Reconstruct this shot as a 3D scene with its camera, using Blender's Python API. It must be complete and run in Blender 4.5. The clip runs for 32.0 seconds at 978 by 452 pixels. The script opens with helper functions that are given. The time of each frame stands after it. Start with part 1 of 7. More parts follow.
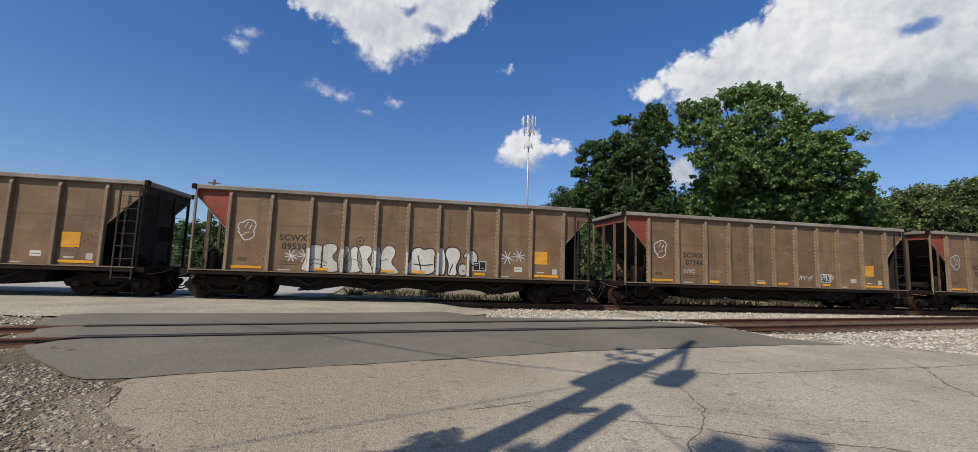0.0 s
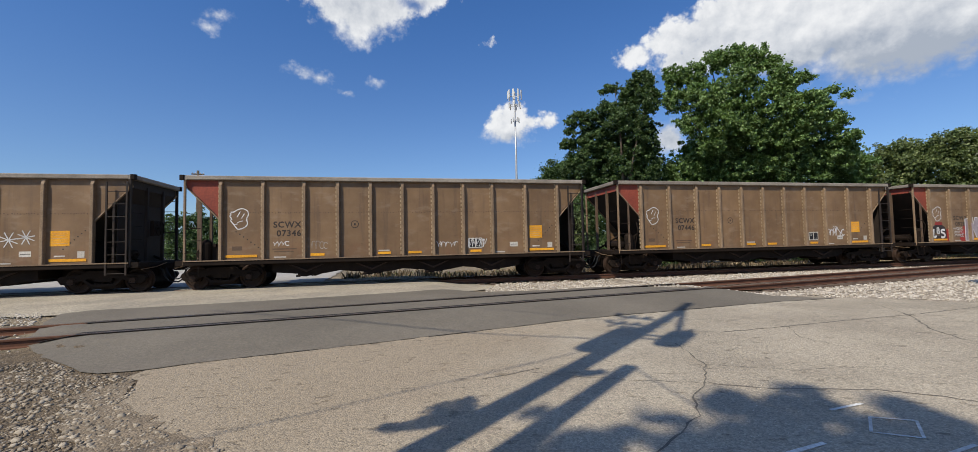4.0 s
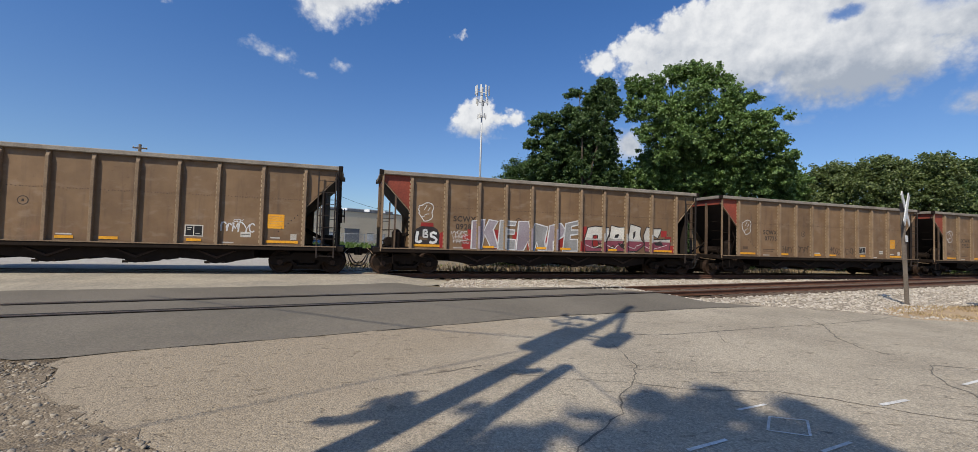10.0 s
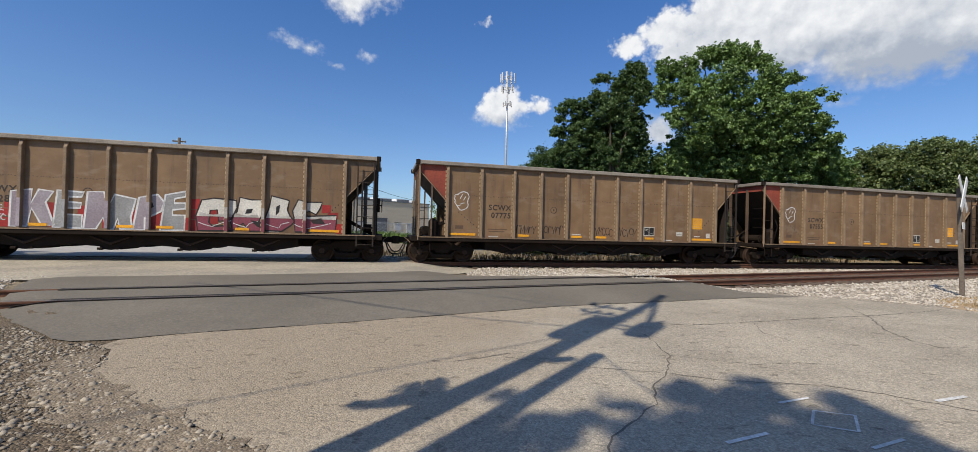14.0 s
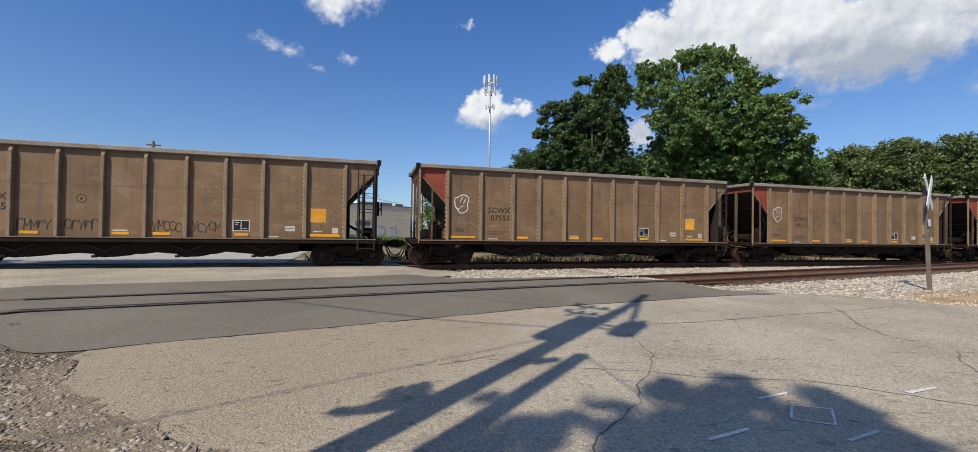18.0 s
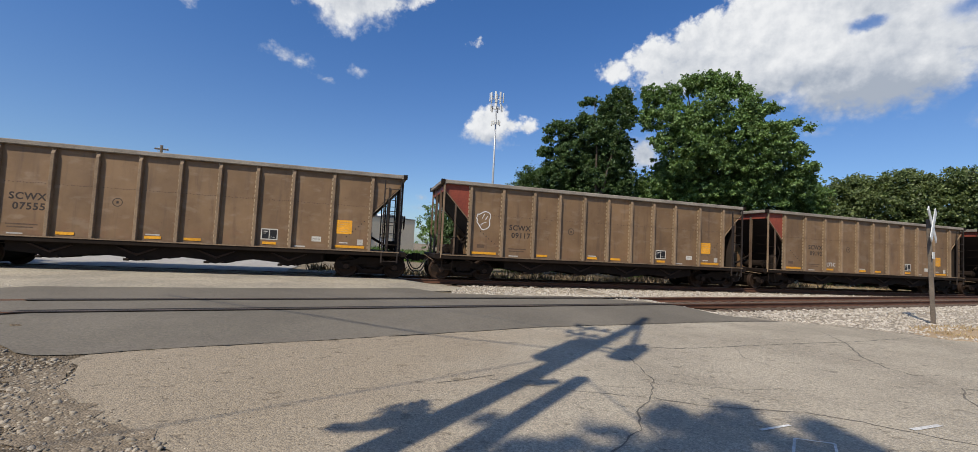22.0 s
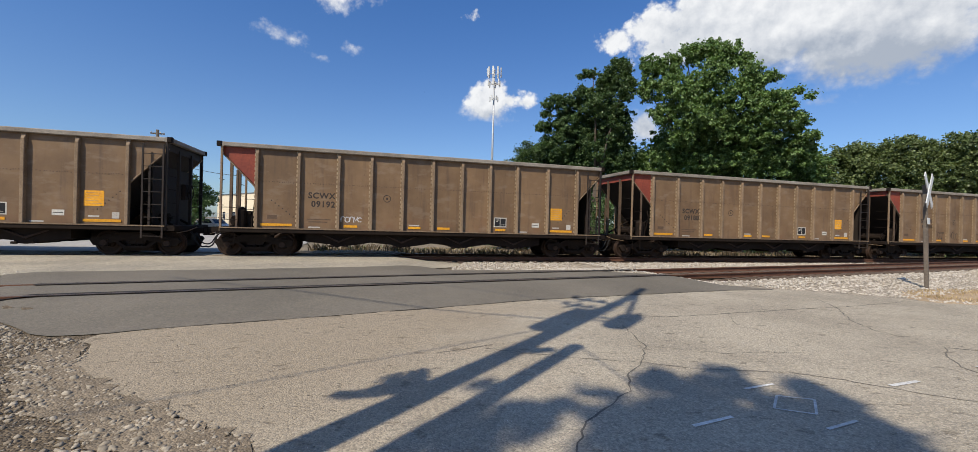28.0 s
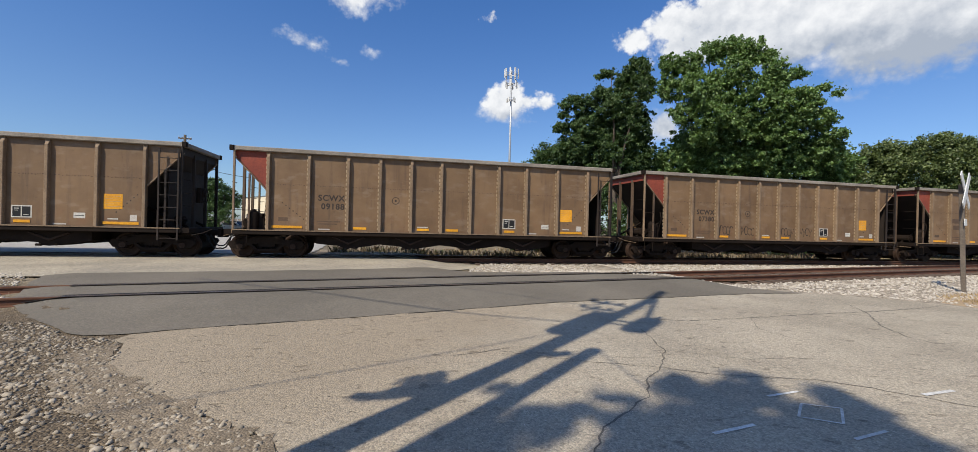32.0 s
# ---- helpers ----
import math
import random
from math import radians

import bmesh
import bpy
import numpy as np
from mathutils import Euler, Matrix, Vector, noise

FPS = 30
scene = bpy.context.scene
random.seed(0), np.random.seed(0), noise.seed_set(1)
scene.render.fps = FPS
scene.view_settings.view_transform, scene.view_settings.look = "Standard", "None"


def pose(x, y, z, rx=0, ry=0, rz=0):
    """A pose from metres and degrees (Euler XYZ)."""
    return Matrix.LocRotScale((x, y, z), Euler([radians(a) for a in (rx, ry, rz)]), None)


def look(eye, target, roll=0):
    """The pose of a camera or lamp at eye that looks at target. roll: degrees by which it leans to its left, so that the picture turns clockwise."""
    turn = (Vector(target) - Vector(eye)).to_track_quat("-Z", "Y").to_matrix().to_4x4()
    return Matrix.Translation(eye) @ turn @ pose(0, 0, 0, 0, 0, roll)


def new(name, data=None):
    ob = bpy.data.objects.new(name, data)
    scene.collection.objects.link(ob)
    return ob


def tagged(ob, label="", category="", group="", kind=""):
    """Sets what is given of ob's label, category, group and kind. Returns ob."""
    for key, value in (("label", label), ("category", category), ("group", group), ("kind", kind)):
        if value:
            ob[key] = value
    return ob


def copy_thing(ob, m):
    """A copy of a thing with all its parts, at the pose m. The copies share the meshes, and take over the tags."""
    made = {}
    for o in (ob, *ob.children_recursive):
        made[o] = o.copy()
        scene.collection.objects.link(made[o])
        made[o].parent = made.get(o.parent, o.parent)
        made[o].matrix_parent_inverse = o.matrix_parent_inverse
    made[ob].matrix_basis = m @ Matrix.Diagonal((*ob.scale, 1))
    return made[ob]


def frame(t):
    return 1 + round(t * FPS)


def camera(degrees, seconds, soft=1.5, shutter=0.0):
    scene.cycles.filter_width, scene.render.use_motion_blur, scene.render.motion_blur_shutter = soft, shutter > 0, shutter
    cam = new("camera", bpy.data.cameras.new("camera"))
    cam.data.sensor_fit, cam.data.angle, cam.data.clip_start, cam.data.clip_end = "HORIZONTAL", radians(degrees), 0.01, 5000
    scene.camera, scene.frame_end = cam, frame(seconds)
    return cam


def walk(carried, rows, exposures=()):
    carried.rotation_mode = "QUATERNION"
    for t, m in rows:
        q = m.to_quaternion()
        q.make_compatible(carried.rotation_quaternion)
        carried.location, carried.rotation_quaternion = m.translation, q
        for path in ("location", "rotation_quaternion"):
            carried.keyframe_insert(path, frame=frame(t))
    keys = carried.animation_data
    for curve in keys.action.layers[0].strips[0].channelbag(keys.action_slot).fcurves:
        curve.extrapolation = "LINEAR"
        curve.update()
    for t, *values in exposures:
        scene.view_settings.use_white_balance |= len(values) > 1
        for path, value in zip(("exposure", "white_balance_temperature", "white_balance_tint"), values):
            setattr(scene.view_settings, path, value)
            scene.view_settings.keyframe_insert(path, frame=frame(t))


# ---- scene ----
import functools

from mathutils.geometry import delaunay_2d_cdt

# ---- camera: a person's hand at eye height, standing still and swaying ----
cam = camera(98.0, 32.0, 0.8)
EYES = (
    (0.0, 0.022, 0.158, 1.581, 3.13, 5.73, -1.95), (0.5, 0.011, 0.165, 1.578, 3.93, 5.13, -1.49), (1.0, -0.008, 0.170, 1.577, 4.45, 5.82, 0.25),
    (1.5, -0.027, 0.164, 1.550, 1.69, 6.01, 1.71), (2.0, -0.049, 0.154, 1.541, 0.76, 4.37, 0.59), (2.5, -0.069, 0.129, 1.546, 1.97, 4.50, 1.14),
    (4.5, -0.109, 0.082, 1.546, 2.16, 1.47, 1.20), (5.0, -0.101, 0.062, 1.553, 1.27, 0.36, -1.86), (5.5, -0.110, 0.055, 1.539, 1.21, -0.05, -1.19),
    (6.0, -0.075, 0.050, 1.532, 0.62, -0.85, -3.66), (6.5, -0.051, 0.055, 1.508, 0.53, -2.57, -1.79), (7.0, -0.017, 0.075, 1.571, -1.20, 0.82, -4.62),
    (7.5, 0.002, 0.086, 1.590, -4.08, 2.78, -5.09), (8.0, 0.011, 0.060, 1.596, -5.16, 2.05, -4.57), (8.5, 0.007, 0.033, 1.606, -3.91, 2.05, -3.01),
    (9.0, 0.005, 0.013, 1.612, -2.57, 1.38, -2.02), (9.5, 0.019, -0.019, 1.602, -2.33, 1.22, -1.77), (10.0, 0.031, -0.036, 1.611, -3.21, 1.98, -1.66),
    (10.5, 0.010, 0.003, 1.614, -2.39, 1.66, -2.54), (11.0, 0.016, 0.002, 1.603, -1.01, 0.96, -1.89), (11.5, 0.012, -0.010, 1.603, -1.38, 2.06, -3.07),
    (12.0, 0.001, -0.009, 1.603, -0.38, 1.82, -1.54), (12.5, 0.008, -0.001, 1.603, -0.90, 0.77, -1.68), (13.0, 0.000, -0.000, 1.600, 0.00, 0.60, -1.50),
    (13.5, -0.007, 0.006, 1.600, 0.18, 0.55, -1.45), (14.0, -0.010, 0.012, 1.592, 0.26, 0.39, -1.53), (14.5, -0.002, 0.009, 1.591, -0.48, -0.72, -1.21),
    (16.5, -0.017, -0.017, 1.615, 1.04, 0.20, -1.58), (17.0, -0.033, -0.018, 1.627, 2.21, 0.58, -2.50), (17.5, -0.007, 0.004, 1.603, -0.80, 1.35, -1.02),
    (18.0, 0.002, 0.032, 1.586, -1.87, 0.75, -0.87), (18.5, -0.016, 0.040, 1.575, -5.23, 1.71, -1.10), (19.0, -0.047, 0.056, 1.581, -5.43, 0.69, -2.17),
    (19.5, -0.015, 0.038, 1.597, -4.95, 0.87, -3.07), (20.0, -0.019, 0.037, 1.607, -2.87, 1.01, -4.50), (20.5, -0.007, 0.037, 1.599, -2.41, 1.39, -1.31),
    (21.0, 0.003, 0.039, 1.597, -3.58, 1.73, -0.61), (21.5, -0.004, 0.018, 1.610, -1.69, 1.31, -1.51), (22.0, -0.038, 0.007, 1.626, -1.72, 2.78, -2.96),
    (22.5, -0.041, -0.032, 1.645, 0.58, 2.44, -2.55), (23.0, -0.022, -0.051, 1.657, 0.46, 2.85, -1.95), (23.5, 0.032, -0.043, 1.642, 2.70, 2.27, -2.39),
    (24.0, 0.018, -0.031, 1.622, 4.30, 0.63, -2.78), (24.5, -0.024, -0.033, 1.610, -2.60, 1.05, -3.08), (25.0, 0.033, -0.069, 1.610, -1.95, 1.42, -4.17),
    (25.5, 0.073, -0.088, 1.624, -2.33, 1.29, -4.47), (27.5, 0.054, -0.102, 1.601, -2.06, -0.12, -1.73), (28.0, 0.047, -0.100, 1.592, -1.55, -0.28, -1.59),
    (28.5, 0.059, -0.117, 1.597, -1.88, 0.43, -1.73), (29.0, 0.058, -0.107, 1.606, -0.99, -0.07, -2.24), (29.5, 0.065, -0.127, 1.618, -0.80, 0.93, -1.94),
    (30.0, 0.048, -0.113, 1.629, 0.57, 0.55, -1.96), (30.5, 0.054, -0.112, 1.626, 0.28, 0.05, -2.05), (31.0, 0.044, -0.125, 1.624, 0.93, -0.38, -2.21),
    (31.5, 0.050, -0.118, 1.631, 1.67, -0.33, -1.05), (32.0, 0.054, -0.119, 1.619, 0.81, -0.17, -1.48),
)
walk(cam, [(t, pose(x, y, z, 90 + pitch, roll, yaw)) for t, x, y, z, yaw, pitch, roll in EYES],
     exposures=((0.0, -0.16), (2.5, -0.10), (5.0, 0.0), (6.0, 0.04), (7.0, 0.05), (8.0, -0.08), (12.0, -0.11), (14.5, 0.02), (17.0, 0.02), (19.5, -0.09), (22.5, -0.06), (24.0, 0.06), (25.0, -0.02), (28.0, 0.02), (30.0, -0.03), (31.0, -0.02), (32.0, 0.05)))

# ---- light: afternoon sun behind the camera on its left, blue sky with cumulus ----
SUN_AZ, SUN_EL = 215.3, 47.0          # clockwise from +y; degrees above the horizon
SUN_DIR = Vector((math.sin(radians(SUN_AZ)) * math.cos(radians(SUN_EL)),
                  math.cos(radians(SUN_AZ)) * math.cos(radians(SUN_EL)), math.sin(radians(SUN_EL))))
sun = new("sun", bpy.data.lights.new("sun", "SUN"))
sun.data.energy, sun.data.angle, sun.data.color = 5.0, radians(0.53), (1.0, 0.915, 0.765)
sun.matrix_world = look(SUN_DIR * 100, (0, 0, 0))


class Nodes:
    """Short hand for shader nodes of one tree."""

    def __init__(self, tree):
        self.tree = tree
        tree.nodes.clear()

    def put(self, kind, **values):
        n = self.tree.nodes.new(kind)
        for k, v in values.items():
            setattr(n, k, v)
        return n

    def link(self, a, b):
        self.tree.links.new(a, b)

    def feed(self, socket, v):
        if isinstance(v, bpy.types.NodeSocket):
            self.tree.links.new(v, socket)
        elif isinstance(v, (tuple, list)) and len(v) == 3 and socket.type == "RGBA":
            socket.default_value = (*v, 1)
        else:
            socket.default_value = v

    def math(self, op, a, b=0.0, c=0.0, clamp=False):
        n = self.put("ShaderNodeMath", operation=op, use_clamp=clamp)
        for s, v in zip(n.inputs, (a, b, c)):
            self.feed(s, v)
        return n.outputs[0]

    def mix(self, f, a, b, blend="MIX"):
        n = self.put("ShaderNodeMix", data_type="RGBA", blend_type=blend)
        self.feed(n.inputs[0], f), self.feed(n.inputs[6], a), self.feed(n.inputs[7], b)
        return n.outputs[2]

    def ramp(self, v, lo, hi, a=0.0, b=1.0, smooth=True):
        n = self.put("ShaderNodeMapRange", interpolation_type="SMOOTHSTEP" if smooth else "LINEAR")
        for s, x in zip(n.inputs, (v, lo, hi, a, b)):
            self.feed(s, x)
        return n.outputs[0]

    def noise(self, vec, scale, detail=4, rough=0.55):
        n = self.put("ShaderNodeTexNoise")
        self.feed(n.inputs["Vector"], vec)
        n.inputs["Scale"].default_value, n.inputs["Detail"].default_value, n.inputs["Roughness"].default_value = scale, detail, rough
        return n.outputs["Fac"]

    def cells(self, vec, scale, feature="F1"):
        n = self.put("ShaderNodeTexVoronoi", feature=feature)
        self.feed(n.inputs["Vector"], vec)
        n.inputs["Scale"].default_value = scale
        return n

    def stretch(self, vec, sx, sy, sz):
        n = self.put("ShaderNodeVectorMath", operation="MULTIPLY")
        self.feed(n.inputs[0], vec)
        n.inputs[1].default_value = (sx, sy, sz)
        return n.outputs[0]


# clouds: azimuth, elevation, half width, half height (degrees) of their billows
CLOUDS = (
    (-26.0, 33.0, 8.5, 4.6), (-18.5, 29.5, 7.5, 4.6), (-12.0, 32.5, 6.5, 4.2), (-19.0, 26.3, 3.6, 2.2), (-8.0, 34.5, 5.0, 4.5),
    (-35.8, 24.3, 1.9, 0.9), (-34.8, 25.8, 2.0, 0.8), (-25.8, 21.6, 2.6, 1.0), (-23.6, 20.9, 2.0, 0.9), (-21.0, 19.5, 1.7, 0.7), (-17.0, 20.9, 1.5, 0.9),
    (-1.4, 25.8, 1.5, 0.75), (0.6, 15.0, 4.6, 1.9), (1.5, 16.3, 3.7, 2.7), (6.2, 16.1, 2.0, 1.2), (4.6, 13.7, 1.2, 0.5),
    (17.6, 22.8, 3.2, 1.5), (22.6, 23.8, 4.6, 2.5), (29.0, 25.2, 6.0, 3.0), (36.5, 26.5, 7.5, 5.4), (45.0, 25.5, 10.0, 7.5),
    (55.0, 24.0, 11.0, 9.0), (33.0, 23.5, 12.0, 4.6), (50.0, 25.0, 13.0, 7.0), (34.0, 20.5, 8.0, 3.4), (44.0, 18.5, 11.0, 4.2), (24.5, 21.0, 6.0, 2.2), (39.8, 13.7, 2.0, 0.8), (21.0, 12.4, 2.6, 2.8), (-7.4, 6.2, 1.1, 0.7), (-8.2, 4.8, 1.8, 0.8), (53.5, 13.4, 3.6, 1.8), (58, 15.5, 5.5, 3.5),
)
# blue gaps within them
GAPS = ((-11.8, 29.9, 2.2, 1.0), (-15.5, 31.8, 1.8, 0.8), (43.2, 23.7, 2.2, 0.8), (52.0, 23.0, 4.2, 1.5), (-22.5, 26.6, 1.8, 0.7), (49.4, 14.6, 2.0, 1.2))
# their grey undersides
BASES = ((38.0, 19.6, 6.0, 1.8), (45.0, 16.6, 7.0, 2.2), (47.0, 26.2, 9.0, 2.0), (33.0, 18.4, 5.0, 1.6), (-19.0, 29.5, 10.0, 3.8), (-27.0, 31.5, 8.0, 3.0), (-10.0, 32.0, 7.0, 2.8), (1.6, 14.2, 4.5, 0.9))
world = bpy.data.worlds.new("sky")
scene.world = world
world.use_nodes = True
W = Nodes(world.node_tree)
sky = W.put("ShaderNodeTexSky", sky_type="NISHITA", sun_disc=False, sun_elevation=radians(SUN_EL), sun_rotation=radians(SUN_AZ),
            altitude=200.0, air_density=1.0, dust_density=0.7, ozone_density=2.0)
way = W.put("ShaderNodeTexCoord").outputs["Generated"]
xyz = W.put("ShaderNodeSeparateXYZ")
W.link(way, xyz.inputs[0])
az = W.math("MULTIPLY", W.math("ARCTAN2", xyz.outputs[0], xyz.outputs[1]), 180 / math.pi)
el = W.math("MULTIPLY", W.math("ARCSINE", xyz.outputs[2]), 180 / math.pi)
flat = W.put("ShaderNodeCombineXYZ")
W.link(az, flat.inputs[0]), W.link(el, flat.inputs[1])
warp = [W.math("MULTIPLY", W.math("SUBTRACT", W.noise(W.stretch(flat.outputs[0], 1, 1, 1), f, 5, 0.6), 0.5), k) for f, k in ((0.30, 2.4), (0.33, 1.8), (0.9, 1.0), (1.0, 0.8))]
wa = W.math("ADD", W.math("ADD", az, warp[0]), warp[2])
we = W.math("ADD", W.math("ADD", el, warp[1]), warp[3])
field = None
for a0, e0, ra, re in CLOUDS:
    u = W.math("MULTIPLY", W.math("SUBTRACT", wa, a0), 1 / ra)
    v = W.math("MULTIPLY", W.math("SUBTRACT", we, e0), 1 / re)
    d = W.math("SUBTRACT", 1.0, W.math("SQRT", W.math("ADD", W.math("MULTIPLY", u, u), W.math("MULTIPLY", v, v))))
    d = W.math("MULTIPLY", d, min(1.0, 0.09 + re * 0.235))
    field = d if field is None else W.math("SMOOTH_MAX", field, d, 0.26)


def blot(spots, edge):
    """How deep a direction lies within the nearest of some soft oval spots of the sky."""
    out = None
    for a0, e0, ra, re in spots:
        u = W.math("MULTIPLY", W.math("SUBTRACT", wa, a0), 1 / ra)
        v = W.math("MULTIPLY", W.math("SUBTRACT", we, e0), 1 / re)
        d = W.ramp(W.math("SQRT", W.math("ADD", W.math("MULTIPLY", u, u), W.math("MULTIPLY", v, v))), 1.3, 0.0, 0.0, edge)
        out = d if out is None else W.math("MAXIMUM", out, d)
    return out


puff = W.noise(flat.outputs[0], 0.42, 8, 0.56)
knob = W.cells(W.stretch(flat.outputs[0], 1.0, 1.15, 1), 0.62, "SMOOTH_F1")
knob.inputs["Detail"].default_value, knob.inputs["Roughness"].default_value, knob.inputs["Smoothness"].default_value = 3.0, 0.6, 0.35
body = W.math("ADD", field, W.math("MULTIPLY", W.math("SUBTRACT", puff, 0.5), 0.40))
body = W.math("ADD", body, W.math("MULTIPLY", W.math("SUBTRACT", 0.86, knob.outputs["Distance"]), 0.22))
rest = W.math("ADD", W.ramp(az, -8.0, -5.0, 26.0, 12.6), W.ramp(az, 10.0, 14.0, 0.0, 4.6))
cover = W.ramp(body, -0.03, W.ramp(W.math("SUBTRACT", el, rest), 0.0, 4.0, 0.52, 0.22))
foot = W.math("SUBTRACT", el, W.math("ADD", W.ramp(az, -10.0, -5.0, 20.5, 13.5), W.ramp(az, 8.0, 15.0, 0.0, 7.0)))
lean = W.math("MULTIPLY", W.math("MAXIMUM", W.math("SUBTRACT", az, 20.0), 0.0), 0.011)
lit = W.math("ADD", W.math("SUBTRACT", W.math("MULTIPLY", W.noise(W.stretch(flat.outputs[0], 0.75, 1.2, 1), 0.125, 3, 0.5), 1.7), -0.22), W.math("SUBTRACT", W.math("MULTIPLY", foot, 0.072), lean))
over = W.noise(W.stretch(way, 1, 1, 1.6), 2.1, 8, 0.58)
beyond = W.math("MAXIMUM", W.ramp(el, 37.0, 46.0), W.ramp(W.math("ABSOLUTE", az), 62.0, 75.0))
cover = W.math("MULTIPLY", cover, W.math("SUBTRACT", 1.0, W.ramp(W.math("ADD", blot(GAPS, 1.0), W.math("MULTIPLY", W.math("SUBTRACT", puff, 0.5), 0.9)), 0.10, 1.0, 0.0, 0.9)))
cover = W.math("MAXIMUM", cover, W.math("MULTIPLY", W.math("MULTIPLY", W.ramp(over, 0.53, 0.66), beyond), W.ramp(el, 2.0, 12.0)))
shift = W.put("ShaderNodeCombineXYZ")
W.link(W.math("ADD", az, 0.5), shift.inputs[0]), W.link(W.math("SUBTRACT", el, 0.6), shift.inputs[1])
relief = W.math("MULTIPLY", W.math("SUBTRACT", W.noise(shift.outputs[0], 0.42, 8, 0.56), puff), 0.95)
grey = W.math("ADD", W.math("MULTIPLY", W.ramp(body, -0.05, 0.12), W.math("ADD", W.ramp(lit, 1.38, 0.30, 0.0, 0.72), blot(BASES, 0.46))), W.math("ADD", relief, W.math("MULTIPLY", W.math("SUBTRACT", knob.outputs["Distance"], 0.74), 0.22)), clamp=True)
cloud = W.mix(grey, (9.2, 9.3, 9.4), (4.2, 4.7, 5.5))
tint = W.mix(1.0, sky.outputs[0], W.mix(W.ramp(el, 4.0, 34.0), (0.79, 0.97, 1.24), (0.54, 0.94, 1.43)), "MULTIPLY")
both = W.mix(W.math("MULTIPLY", cover, 0.97), tint, cloud)
back = W.put("ShaderNodeBackground")
W.link(both, back.inputs[0])
back.inputs[1].default_value = 0.100
W.link(back.outputs[0], W.put("ShaderNodeOutputWorld").inputs[0])


# ---- materials ----
def material(name, a, b, rough=0.8, metal=0.0, big=1.2, fine=18.0, speck=None, speck_at=0.62, bump=0.25, dist=0.01,
             streak=None, spread=0.12, gloss=0.3, pebbles=0.0, pebble_size=60.0, depth=0.25, pits=0.0, dirt=None):
    """A weathered surface: two base colours in large patches, a fine grain, specks, runs down its height, and relief."""
    m = bpy.data.materials.new(name)
    m.use_nodes = True
    N = Nodes(m.node_tree)
    co = N.put("ShaderNodeTexCoord").outputs["Object"]
    large = N.noise(co, big, 5, 0.6)
    grain = N.noise(co, fine, 4, 0.65)
    col = N.mix(N.ramp(large, 0.34, 0.68), a, b)
    if streak:
        runs = N.noise(N.stretch(co, 3.5, 3.5, 0.35), 1.0, 4, 0.6)
        col = N.mix(N.math("MULTIPLY", N.ramp(runs, 0.5, 0.72), 0.55), col, streak)
    col = N.mix(N.ramp(grain, 0.2, 0.8, 0.0, 1.0), N.mix(1.0, col, (1 - depth,) * 3, "MULTIPLY"), N.mix(1.0, col, (1 + depth,) * 3, "MULTIPLY"))
    if speck:
        col = N.mix(N.ramp(N.noise(co, fine * 2.7, 3, 0.7), speck_at, speck_at + 0.1), col, speck)
    if dirt:
        place = N.put("ShaderNodeSeparateXYZ")
        N.link(co, place.inputs[0])
        reach = N.math("ADD", N.math("ADD", place.outputs[0], N.math("MULTIPLY", place.outputs[1], -0.35)), N.math("MULTIPLY", N.noise(co, 0.8, 5, 0.65), 3.0))
        col = N.mix(N.ramp(reach, 1.2, -1.8, 0.0, 0.8), col, dirt)
    relief = grain
    if pebbles:
        v = N.cells(co, pebble_size)
        tone = N.put("ShaderNodeSeparateColor")
        N.link(v.outputs["Color"], tone.inputs[0])
        col = N.mix(pebbles, col, N.mix(tone.outputs[0], N.mix(1.0, col, (0.55, 0.55, 0.56), "MULTIPLY"), N.mix(1.0, col, (1.5, 1.46, 1.4), "MULTIPLY")))
        relief = N.math("SUBTRACT", grain, N.math("MULTIPLY", v.outputs["Distance"], 1.2))
    if pits:
        worn = N.ramp(N.noise(N.stretch(co, 0.75, 1.2, 1), 5.0, 4, 0.6), 0.60, 0.67)
        col = N.mix(N.math("MULTIPLY", worn, pits * 0.35), col, N.mix(1.0, col, (0.66, 0.65, 0.64), "MULTIPLY"))
        relief = N.math("SUBTRACT", N.math("ADD", relief, N.math("MULTIPLY", N.noise(co, 3.4, 3, 0.5), 1.6)), N.math("MULTIPLY", worn, pits))
    info = N.put("ShaderNodeObjectInfo").outputs["Random"]
    col = N.mix(1.0, col, N.mix(info, (1 - spread,) * 3, (1 + spread,) * 3), "MULTIPLY")
    s = N.put("ShaderNodeBsdfPrincipled")
    N.link(col, s.inputs["Base Color"])
    N.feed(s.inputs["Roughness"], N.ramp(grain, 0.2, 0.8, max(rough - 0.1, 0.03), min(rough + 0.1, 1.0)))
    s.inputs["Metallic"].default_value = metal
    s.inputs["Specular IOR Level"].default_value = gloss
    if bump:
        n = N.put("ShaderNodeBump")
        n.inputs["Strength"].default_value, n.inputs["Distance"].default_value = bump, dist
        N.link(relief, n.inputs["Height"]), N.link(n.outputs[0], s.inputs["Normal"])
    N.link(s.outputs[0], N.put("ShaderNodeOutputMaterial").inputs[0])
    return m


